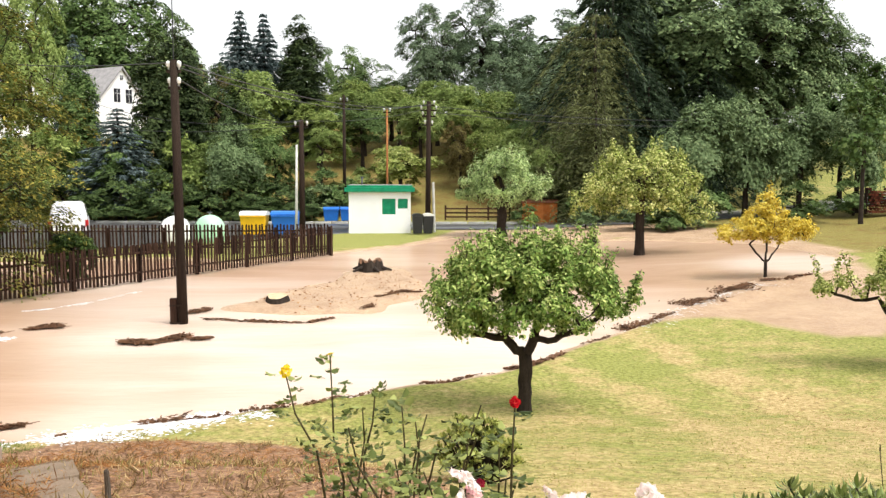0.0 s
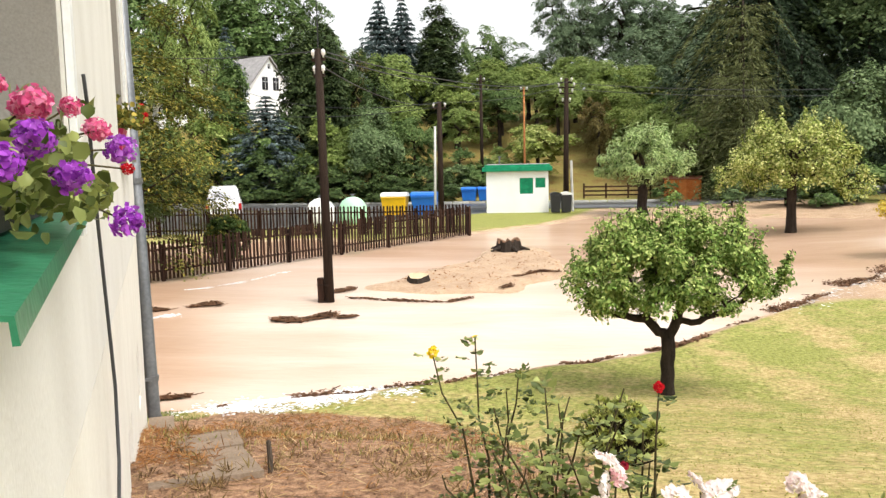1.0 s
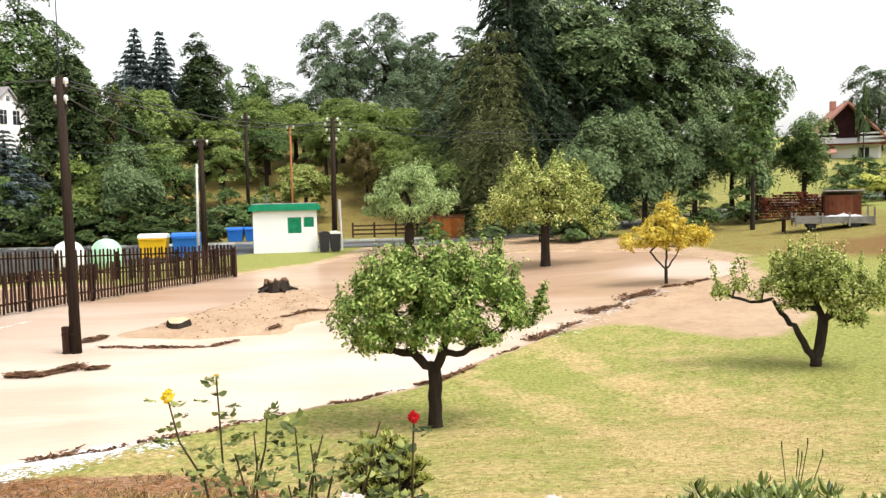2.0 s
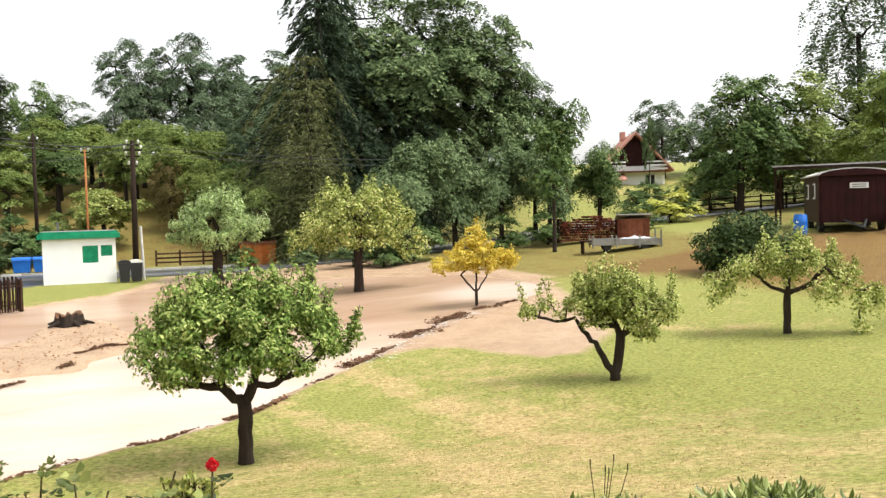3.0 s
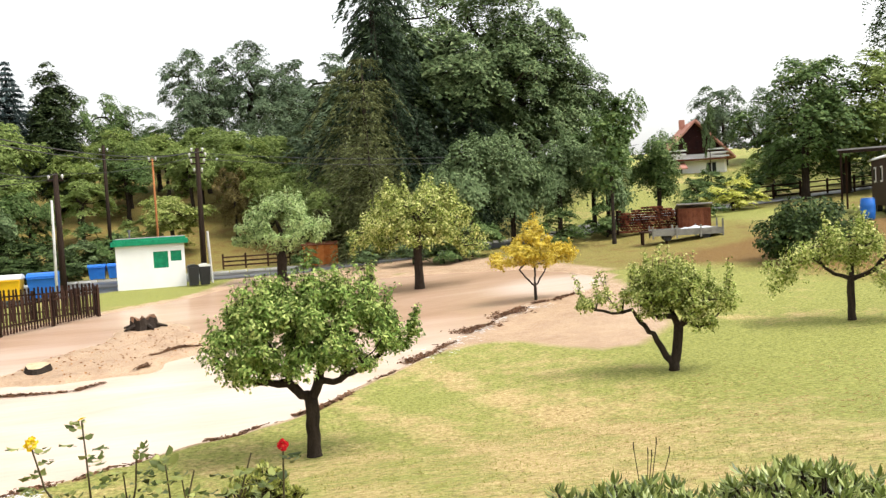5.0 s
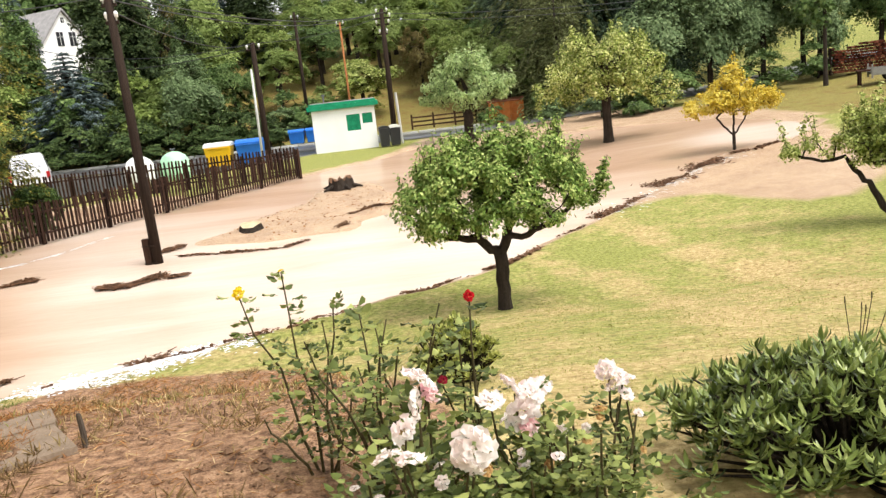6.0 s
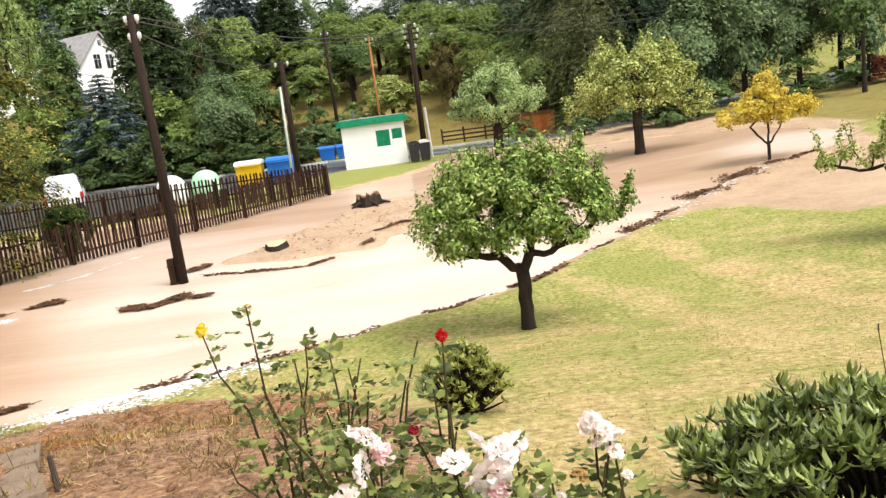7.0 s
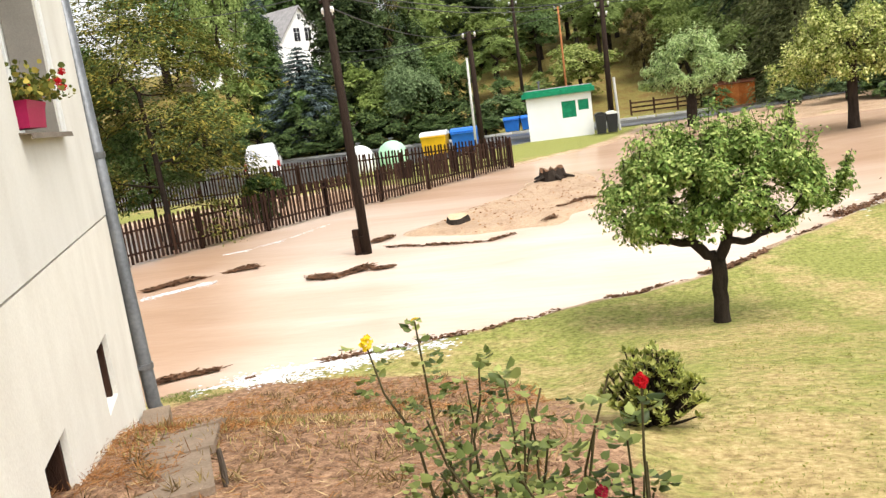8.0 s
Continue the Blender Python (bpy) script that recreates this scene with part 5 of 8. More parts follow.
def build_house():
    wall = thing("wall_house", "cream plastered house wall, stained and patched", "wall", WALL_M, kind="structure")
    openings = [(1.00, 2.50, 3.30, 4.80), (5.70, 7.02, 3.53, 5.05)]
    low = [(4.66, 5.22, 1.50, 2.03), (6.56, 7.08, 1.62, 2.08)]
    s = Soup()
    t = 0.42
    y0, y1 = -5.0, 8.38

    def holed(zs0, zs1, holes, thick, front):
        """One slab of wall with openings through it."""
        f = Soup()
        ys = sorted({y0, y1, *(v for h in holes for v in h[:2])})
        zs = sorted({zs0, zs1, *(v for h in holes for v in h[2:])})

        def solid(i, j):
            if not (0 <= i < len(ys) - 1 and 0 <= j < len(zs) - 1):
                return False
            my, mz = (ys[i] + ys[i + 1]) / 2, (zs[j] + zs[j + 1]) / 2
            return not any(a < my < b and c < mz < d for a, b, c, d in holes)
        num = {}
        for x in (front, front - thick):
            for yy in ys:
                for zz in zs:
                    num[(x, yy, zz)] = len(f.v)
                    f.v.append((x, yy, zz))
        for i in range(len(ys) - 1):
            for j in range(len(zs) - 1):
                if not solid(i, j):
                    continue
                ring = ((ys[i], zs[j]), (ys[i + 1], zs[j]), (ys[i + 1], zs[j + 1]), (ys[i], zs[j + 1]))
                f.f.append(tuple(num[(front, *q)] for q in ring))
                f.f.append(tuple(num[(front - thick, *q)] for q in ring[::-1]))
                for k, (di, dj) in enumerate(((0, -1), (1, 0), (0, 1), (-1, 0))):
                    if not solid(i + di, j + dj):
                        p, q = ring[k], ring[(k + 1) % 4]
                        f.f.append((num[(front, *q)], num[(front, *p)], num[(front - thick, *p)], num[(front - thick, *q)]))
        return f
    part("upper_wall", holed(2.822, 7.0, openings, t, 0.0), M_PLASTER, wall)
    part("plinth", holed(-0.6, 2.806, low, t - 0.004, -0.004), M_PLINTH, wall, "rough lower plaster")
    s = Soup()
    s.box((-4.2, 8.38 - 0.21, 3.0), (7.5, 0.42, 8.0))
    side = part("wall_house_end", s, M_PLASTER)
    side.matrix_world = WALL_M
    tagged(side, "plastered end wall of the house", "wall", kind="structure")
    for nm, mid, dims, lab in (("wall_house_back", (-7.75, 1.69, 3.2), (0.4, 13.38, 7.6), "plain back wall of the house"), ("wall_house_rear_end", (-3.98, -4.79, 3.2), (7.12, 0.42, 7.6), "plain far end wall of the house"), ("roof_house", (-3.9, 1.69, 7.12), (8.6, 14.2, 0.2), "flat closing roof over the house")):
        s = Soup()
        s.box(mid, dims)
        ob = part(nm, s, M_PLASTER)
        ob.matrix_world = WALL_M
        tagged(ob, lab, "wall" if "wall" in nm else "roof", kind="structure")
    for i, (a, b, c, d) in enumerate(openings):
        win = thing("window_%d" % (i + 1), "deep-set white window in the plaster wall", "window", WALL_M, kind="structure")
        f = Soup()
        x = -0.26
        for yy in (a + 0.04, b - 0.04, (a + b) / 2):
            f.box((x, yy, (c + d) / 2), (0.07, 0.07, d - c))
        for zz in (c + 0.04, d - 0.04, d - 0.5):
            f.box((x + 0.004, (a + b) / 2, zz), (0.07, b - a, 0.07))
        part("window_frame", f, M_WHITEPAINT, win)
        for ya, yb in ((a + 0.075, (a + b) / 2 - 0.035), ((a + b) / 2 + 0.035, b - 0.075)):
            g = Soup()
            g.box((x, (ya + yb) / 2, (c + d) / 2), (0.012, yb - ya, d - c - 0.1))
            part("pane", g, M_GLASS, win)
        rv = Soup()
        rv.box((-0.115, b - 0.012, (c + d) / 2), (0.21, 0.02, d - c - 0.01))
        rv.box((-0.115, a + 0.012, (c + d) / 2), (0.21, 0.02, d - c - 0.01))
        part("reveal", rv, M_REVEAL, win, "rough grey reveal")
        bo = Soup()
        bo.box((0.012, b + 0.055, (c + d) / 2), (0.02, 0.09, d - c))
        part("surround", bo, M_WHITEPAINT, win, "white painted surround")
        sill = Soup()
        k = 6
        for yy, lip, zz in ((a - 0.03, 0.072, c + 0.042), (b, 0.030, c + 0.075)) if i == 0 else ((a - 0.04, 0.065, c), (b + 0.02, 0.065, c)):
            sill.v += [(px, yy, zz + pz) for px, pz in ((-0.22, 0.03), (lip, 0.0), (lip + 0.004, -0.032), (lip - 0.004, -0.032), (lip - 0.006, -0.006), (-0.22, 0.022))]
        sill.f = [tuple(range(k)), tuple(range(2 * k - 1, k - 1, -1))] + [(j, k + j, k + (j + 1) % k, (j + 1) % k) for j in range(k)]
        part("window_sill", sill, M_SILLGREEN if i == 0 else M_CONCRETE, win, "green painted sheet-metal sill" if i == 0 else "weathered stone sill")
    # Added sheet behind the windows; room shade is painted into its near-black colour.
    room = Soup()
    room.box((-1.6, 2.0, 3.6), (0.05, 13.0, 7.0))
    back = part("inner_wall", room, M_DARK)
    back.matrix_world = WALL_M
    tagged(back, "added near-black sheet, the room's shade put into its colour", "wall", kind="structure")
    for a, b, c, d in low:
        w = thing("cellar_window", "small dark cellar opening in the plinth", "window", WALL_M, "cellar openings")
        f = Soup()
        # Sheet filling the opening; the cellar's shade is its near-black colour.
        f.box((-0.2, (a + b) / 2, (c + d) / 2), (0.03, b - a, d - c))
        part("shutter", f, M_DARK, w, "near-black sheet, the opening's shade in its colour")
        f = Soup()
        for yy in (a + 0.03, b - 0.03):
            f.box((-0.1, yy, (c + d) / 2), (0.12, 0.05, d - c))
        part("frame", f, M_FENCE, w, "dark brown wooden frame")
    # rainwater pipe at the corner
    pipe = thing("downpipe", "grey zinc rainwater pipe at the house corner", "pipe", WALL_M)
    s = Soup()
    s.tube([(-0.06, 8.45, 7.0), (0.06, 8.45, 1.06), (0.10, 8.45, 0.94)], 0.062, 14)
    part("pipe", s, M_ZINC, pipe, smooth=True)
    for z in (1.4, 3.3, 5.2):
        s = Soup()
        px = 0.06 - 0.12 * (z - 1.06) / 5.94
        s.tube([(px, 8.45, z), (px, 8.45, z + 0.05)], 0.072, 14)
        s.box((px - 0.05, 8.39, z + 0.025), (0.10, 0.03, 0.03))
        part("bracket", s, M_ZINC, pipe)
    wire = Soup()
    pts = [(0.012, 2.98, 3.78), (0.014, 3.03, 3.70), (0.018, 3.10, 3.3), (0.034, 3.2, 2.7), (0.036, 3.1, 2.45), (0.036, 2.7, 2.2), (0.04, 2.5, 1.9)]
    wire.tube(pts, 0.0065, 7)
    cab = part("hanging_cable", wire, M_WIRE, smooth=True)
    cab.matrix_world = WALL_M
    tagged(cab, "loose black cable hanging down the plaster wall", "cable")


build_house()


def slab_path():
    rng = R(41)
    for k in range(4):
        yy = 5.1 + 0.93 * k
        w = rng.uniform(0.50, 0.62)
        s = Soup()
        e = [rng.uniform(-0.03, 0.03) for _ in range(8)]
        s.prism([(-w / 2 + e[0], -0.45 + e[1]), (w / 2 + e[2], -0.45 + e[3]), (w / 2 + e[4], 0.45 + e[5]), (-w / 2 + e[6], 0.45 + e[7])], 0.05, pose(0, 0, 0, -90, 0, 0))
        a, b = WALL_M @ Vector((0.36, yy - 0.45, 0)), WALL_M @ Vector((0.36, yy + 0.45, 0))
        za, zb = on_ground(a.x, a.y), on_ground(b.x, b.y)
        ob = part("paving_slab", s, M_SLAB)
        ob.matrix_world = pose((a.x + b.x) / 2, (a.y + b.y) / 2, (za + zb) / 2 - 0.002, math.degrees(math.atan2(zb - za, 0.90)), rng.uniform(-1.5, 1.5), TURN + rng.uniform(-3, 3))
        tagged(ob, "worn concrete paving slab beside the house wall", "paving slab", "slabs of the path")
    p = WALL_M @ Vector((0.13, 7.75, 0))
    s = Soup()
    s.box((0, 0, 0), (0.22, 0.5, 0.22))
    ob = part("concrete_block", s, M_SLAB)
    ob.matrix_world = pose(p.x, p.y, on_ground(p.x, p.y) + 0.01, 0, 0, TURN)
    tagged(ob, "rough concrete block at the wall's foot", "block")


slab_path()

# ---- fences ----


def picket_fence(name, label, a, b, tall, gap, material, group):
    root = thing(name, label, "fence", group=group)
    a, b = Vector((*a, 0)), Vector((*b, 0))
    d = (b - a).normalized()
    run = (b - a).length
    turn = math.degrees(math.atan2(d.y, d.x))
    rng = R(int(run * 100))
    pk = Soup()
    w, t = 0.072, 0.022
    pk.prism([(-w / 2, 0), (w / 2, 0), (w / 2, tall - 0.04), (0, tall), (-w / 2, tall - 0.04)], t, Matrix())
    me = pk.mesh("picket")
    me.materials.append(material)
    n = int(run / gap)
    posts = max(2, round(run / 2.3))
    spots = [a + d * (run * i / posts) for i in range(posts + 1)]
    for p in spots:
        s = Soup()
        s.box((0, 0, tall * 0.46), (0.10, 0.10, tall * 0.98))
        ob = part("post", s, material, root)
        ob.matrix_world = pose(p.x - d.y * -0.08, p.y - d.x * 0.08 + 0.1, height(p.x, p.y) - 0.06, 0, 0, turn)
    for p, q in zip(spots, spots[1:]):
        for z in (0.28, tall - 0.25):
            s = Soup()
            zp, zq = height(p.x, p.y) + z, height(q.x, q.y) + z
            s.tube([(p.x, p.y + 0.045, zp), (q.x, q.y + 0.045, zq)], 0.035, 4)
            part("rail", s, material, root)
    for k in range(n):
        p = a + d * (gap * (k + 0.5))
        ob = new("picket", me)
        ob.parent = root
        ob.matrix_world = pose(p.x, p.y, height(p.x, p.y) + 0.02 + rng.uniform(-0.02, 0.02), rng.uniform(-1.5, 1.5), rng.uniform(-1.6, 1.6), turn)
    return root


picket_fence("picket_fence", "weathered brown picket fence at the flood's edge", (-4.35, 33.2), (-16.8, 14.9), 1.14, 0.125, M_FENCE, "garden fences")
picket_fence("picket_fence", "weathered brown picket fence along the road side", (-4.5, 33.6), (-24.0, 32.2), 1.18, 0.135, M_FENCE, "garden fences")


def rail_fence(name, label, pts, tall, rails):
    root = thing(name, label, "fence")
    for (x, y) in pts:
        s = Soup()
        s.box((0, 0, tall / 2), (0.11, 0.11, tall))
        part("post", s, M_FENCE, root).matrix_world = pose(x, y, height(x, y) - 0.05)
    for (x, y), (u, v) in zip(pts, pts[1:]):
        for z in rails:
            s = Soup()
            s.tube([(x, y, height(x, y) + z), (u, v, height(u, v) + z)], 0.05, 4)
            part("rail", s, M_FENCE, root)


rail_fence("rail_fence", "old wooden rail fence on the hillside", [(33 + 1.9 * k, 50.5 - 0.35 * k) for k in range(8)], 1.2, (0.3, 0.65, 1.0))
rail_fence("rail_fence", "low dark wooden rail fence beyond the road", [(0.2 + 1.3 * k, 51.2) for k in range(5)], 1.0, (0.25, 0.5, 0.75))

# ---- small white hut ----


def build_hut():
    m = pose(-3.25, 44.2, height(-3.05, 43.2) - 0.02, 0, 0, 3.0)
    hut = thing("hut", "small white rendered hut with green flat roof trim", "hut", m)
    w, d, h_ = 3.15, 2.6, 2.12
    t = 0.2
    holes = [(0.12, 0.80, 0.98, 1.78), (0.92, 1.42, 1.28, 1.78)]

    def wall_piece(centre, size):
        s = Soup()
        s.box(centre, size)
        part("wall", s, M_WHITEWALL, hut)
    f = Soup()
    xs = [-w / 2, 0.12, 0.80, 0.92, 1.42, w / 2]
    zs = [0, 0.98, 1.28, 1.78, h_]
    idx = {}
    for side_y in (-d / 2, -d / 2 + t):
        for x in xs:
            for z in zs:
                idx[(side_y, x, z)] = len(f.v)
                f.v.append((x, side_y, z))
    for i in range(5):
        for j in range(4):
            if (i == 1 and j in (1, 2)) or (i == 3 and j == 2):
                continue
            for side_y in (-d / 2, -d / 2 + t):
                q = [idx[(side_y, xs[i + u], zs[j + v])] for u, v in ((0, 0), (1, 0), (1, 1), (0, 1))]
                f.f.append(tuple(q if side_y < -d / 2 + 0.01 else q[::-1]))
    rims = [(-w / 2, w / 2, 0, h_, zs, xs)] + [(a, b, c, e, [z for z in zs if c <= z <= e], [x for x in xs if a <= x <= b]) for a, b, c, e in holes]
    for a, b, c, e, zz, xx in rims:
        for z in (c, e):
            for u, v in zip(xx, xx[1:]):
                f.f.append((idx[(-d / 2, u, z)], idx[(-d / 2, v, z)], idx[(-d / 2 + t, v, z)], idx[(-d / 2 + t, u, z)]))
        for x in (a, b):
            for u, v in zip(zz, zz[1:]):
                f.f.append((idx[(-d / 2, x, u)], idx[(-d / 2, x, v)], idx[(-d / 2 + t, x, v)], idx[(-d / 2 + t, x, u)]))
    part("wall", f, M_WHITEWALL, hut)
    for sx in (-1, 1):
        wall_piece((sx * (w / 2 - t / 2 - 0.003), t / 2 + 0.002, h_ / 2 - 0.002), (t, d - t, h_))
    wall_piece((0, d / 2 - t / 2, h_ / 2 - 0.004), (w - 2 * t, t, h_))
    s = Soup()
    s.box((0, 0, h_ + 0.12), (w + 0.40, d + 0.40, 0.22))
    part("roof_fascia", s, M_GREENPAINT, hut, "bright green fascia board")
    s = Soup()
    s.box((0, 0, h_ + 0.27), (w + 0.18, d + 0.18, 0.14))
    part("roof", s, M_GREENPAINT, hut, "green metal roof edge")
    s = Soup()
    s.box((0, 0, h_ + 0.345), (w + 0.08, d + 0.08, 0.02))
    part("roof_felt", s, M_ROOFGREY, hut, "grey roofing felt")
    s = Soup()
    s.tube([(-0.95, 0, h_ + 0.33), (-0.95, 0, h_ + 0.72)], 0.045, 10)
    s.tube([(-0.95, 0, h_ + 0.70), (-0.95, 0, h_ + 0.78)], 0.085, 10)
    part("vent_pipe", s, M_ZINC, hut)
    for a, b, c, e in holes:
        s = Soup()
        s.box(((a + b) / 2, -d / 2 + 0.05, (c + e) / 2), (b - a, 0.04, e - c))
        sh = part("shutter", s, M_GREENPAINT, hut, "closed green shutter")
        for k in range(4):
            s = Soup()
            s.box(((a + b) / 2, -d / 2 + 0.025, c + (e - c) * (k + 0.5) / 4), (b - a - 0.08, 0.012, 0.05))
            part("slat", s, M_GREENPAINT, sh)


def build_bins():
    def container(x, y, col, lid, label, k=1.0, turn=0):
        root = thing("waste_container", label, "waste container", pose(x, y, height(x, y), 0, 0, turn) @ Matrix.Diagonal((k, k, k, 1)), "roadside waste containers")
        s = Soup()
        s.v = [(-0.58, -0.42, 0.18), (0.58, -0.42, 0.18), (0.58, 0.42, 0.18), (-0.58, 0.42, 0.18), (-0.68, -0.52, 1.18), (0.68, -0.52, 1.18), (0.68, 0.52, 1.18), (-0.68, 0.52, 1.18)]
        s.f = [(3, 2, 1, 0), (4, 5, 6, 7), (0, 1, 5, 4), (1, 2, 6, 5), (2, 3, 7, 6), (3, 0, 4, 7)]
        part("body", s, col, root)
        s = Soup()
        s.prism([(-0.54, 0), (0.54, 0), (0.54, 0.06), (0.40, 0.17), (0.0, 0.23), (-0.40, 0.17), (-0.54, 0.06)], 1.42, pose(0, 0, 1.19, 0, 0, 90))
        part("lid", s, lid, root)
        s = Soup()
        s.tube([(-0.66, -0.56, 1.14), (0.66, -0.56, 1.14)], 0.03, 8)
        part("rim", s, col, root)
        for sx in (-0.45, 0.45):
            for sy in (-0.33, 0.33):
                s = Soup()
                s.tube([(sx - 0.03, sy, 0.1), (sx + 0.03, sy, 0.1)], 0.1, 12)
                part("wheel", s, M_BLACK, root)
    container(-9.05, 40.6, M_YELLOW, M_LIDWHITE, "yellow recycling container with a pale lid", 0.9)
    container(-7.6, 40.8, M_BLUE, M_BLUE, "blue recycling container with a closed lid", 0.9)
    container(-6.6, 50.2, M_BLUE, M_BLUE, "blue low waste container beyond the road", 0.66)
    container(-5.6, 50.3, M_BLUE, M_BLUE, "blue low waste container beyond the road", 0.66)

    def bell(x, y, col, label):
        root = thing("bottle_bank", label, "bottle bank", pose(x, y, height(x, y)), "roadside waste containers")
        s = Soup()
        s.lathe([(0.62, 0.0), (0.66, 0.1), (0.70, 0.45), (0.64, 0.8), (0.50, 1.05), (0.28, 1.2), (0.08, 1.25)], 24)
        part("shell", s, col, root, smooth=True)
        s = Soup()
        s.tube([(0, 0, 1.24), (0, 0, 1.34)], 0.05, 8)
        s.tube([(-0.12, 0, 1.35), (0.12, 0, 1.35)], 0.025, 8)
        part("lifting_lug", s, M_ZINC, root)
    bell(-10.55, 38.2, M_PALEGREEN, "pale green bell-shaped bottle bank behind the fence")
    bell(-11.9, 37.5, M_LIDWHITE, "white bell-shaped bottle bank behind the fence")

    def small_bin(x, y, lid, label):
        root = thing("wheelie_bin", label, "bin", pose(x, y, height(x, y), 0, 0, 8), "bins beside the hut")
        s = Soup()
        s.v = [(-0.2, -0.2, 0.05), (0.2, -0.2, 0.05), (0.2, 0.2, 0.05), (-0.2, 0.2, 0.05), (-0.26, -0.27, 0.92), (0.26, -0.27, 0.92), (0.26, 0.27, 0.92), (-0.26, 0.27, 0.92)]
        s.f = [(3, 2, 1, 0), (4, 5, 6, 7), (0, 1, 5, 4), (1, 2, 6, 5), (2, 3, 7, 6), (3, 0, 4, 7)]
        part("body", s, M_BLACK, root)
        s = Soup()
        s.prism([(-0.29, 0), (0.29, 0), (0.26, 0.08), (0.1, 0.14), (-0.1, 0.14), (-0.26, 0.08)], 0.54, pose(0, 0, 0.925))
        part("lid", s, lid, root)
    small_bin(-1.25, 42.4, M_BLACK, "black bin beside the white hut")
    small_bin(-0.72, 42.5, M_LIDWHITE, "black bin with a bulging white bag on top")


build_hut()
build_bins()

# ---- parked car ----


def build_car(x, y, turn):
    car = thing("car", "white parked hatchback seen from behind, beyond the fence", "car", pose(x, y, height(x, y) + 0.08, 0, 0, turn) @ Matrix.Diagonal((0.92, 1.0, 1.2, 1)))
    sec = [(-0.78, 0.25), (0.78, 0.25), (0.85, 0.45), (0.86, 0.78), (0.80, 0.95), (0.66, 1.42), (0.55, 1.52), (-0.55, 1.52), (-0.66, 1.42), (-0.80, 0.95), (-0.86, 0.78), (-0.85, 0.45)]
    low = [(px, min(pz, 0.97)) for px, pz in sec]
    s = Soup()
    stations = [(-1.95, 0.92, low), (-1.90, 0.97, low), (-1.50, 0.99, sec), (-1.0, 1.0, sec), (0.2, 1.0, sec), (0.75, 1.0, low), (1.75, 0.98, low), (2.0, 0.9, [(px * 0.9, min(pz, 0.75)) for px, pz in sec])]
    k = len(sec)
    for yy, f, ring in stations:
        s.v += [(px * f, yy, pz) for px, pz in ring]
    for i in range(len(stations) - 1):
        s.f += [(i * k + j, i * k + (j + 1) % k, (i + 1) * k + (j + 1) % k, (i + 1) * k + j) for j in range(k)]
    s.f += [tuple(range(k - 1, -1, -1)), tuple((len(stations) - 1) * k + j for j in range(k))]
    part("body", s, M_CARWHITE, car, smooth=False)
    s = Soup()
    s.add([(-0.56, -1.86, 1.06), (0.56, -1.86, 1.06), (0.48, -1.62, 1.40), (-0.48, -1.62, 1.40), (-0.56, -1.80, 1.03), (0.56, -1.80, 1.03), (0.48, -1.56, 1.37), (-0.48, -1.56, 1.37)],
          [(0, 1, 2, 3), (7, 6, 5, 4), (0, 4, 5, 1), (1, 5, 6, 2), (2, 6, 7, 3), (3, 7, 4, 0)])
    part("rear_window", s, M_CARREAR, car)
    for sx in (-1, 1):
        s = Soup()
        s.box((sx * 0.78, -1.93, 0.78), (0.14, 0.1, 0.24))
        part("tail_lamp", s, M_TAIL, car)
        s = Soup()
        s.add([(sx * 0.815, -1.5, 0.99), (sx * 0.815, 0.3, 0.99), (sx * 0.70, 0.05, 1.38), (sx * 0.70, -1.45, 1.38), (sx * 0.79, -1.5, 0.99), (sx * 0.79, 0.3, 0.99), (sx * 0.68, 0.05, 1.38), (sx * 0.68, -1.45, 1.38)],
              [(0, 1, 2, 3), (7, 6, 5, 4), (0, 4, 5, 1), (1, 5, 6, 2), (2, 6, 7, 3), (3, 7, 4, 0)])
        part("side_window", s, M_CARREAR, car)
        for yy in (-1.3, 1.3):
            s = Soup()
            s.tube([(sx * 0.66, yy, 0.22), (sx * 0.86, yy, 0.22)], 0.3, 18)
            wh = part("wheel", s, M_BLACK, car)
            s = Soup()
            s.tube([(sx * 0.855, yy, 0.22), (sx * 0.875, yy, 0.22)], 0.18, 14)
            part("rim", s, M_ZINC, wh)
    s = Soup()
    s.box((0, -1.97, 0.42), (1.6, 0.12, 0.2))
    part("bumper", s, M_BLACK, car)


build_car(-16.45, 37.2, 22)

# ---- poles and wires ----


def insulator(parent, p):
    s = Soup()
    s.lathe([(0.02, -0.08), (0.02, 0.0), (0.055, 0.01), (0.05, 0.06), (0.06, 0.07), (0.045, 0.12), (0.02, 0.14)], 10, Matrix.Translation(p))
    part("insulator", s, M_PORCELAIN, parent, smooth=True)


def utility_pole(x, y, tall, r, label, lean=(0, 0), arms=(), material=None, stub=False, group="utility poles"):
    root = thing("utility_pole", label, "pole", pose(x, y, on_ground(x, y), lean[1], lean[0]), group)
    s = Soup()
    s.tube([(0, 0, -0.15), (0, 0, tall * 0.5), (0, 0, tall)], [r, r * 0.86, r * 0.72], 12)
    part("shaft", s, material or M_POLE, root, smooth=True)
    for z, half in arms:
        s = Soup()
        s.box((0, 0, z), (2 * half, 0.07, 0.07))
        part("crossarm", s, M_POLE, root)
        for sx in (-half + 0.04, half - 0.04):
            insulator(root, (sx, 0, z + 0.1))
    if stub:
        s = Soup()
        s.box((-0.19, -0.02, 0.22), (0.15, 0.15, 0.92))
        part("footing_post", s, M_FENCE, root, "squared wooden footing post beside the pole")
        for z in (0.12, 0.52):
            s = Soup()
            s.box((-0.12, -0.125, z), (0.30, 0.008, 0.03))
            part("strap", s, M_POLE, root)
    return root


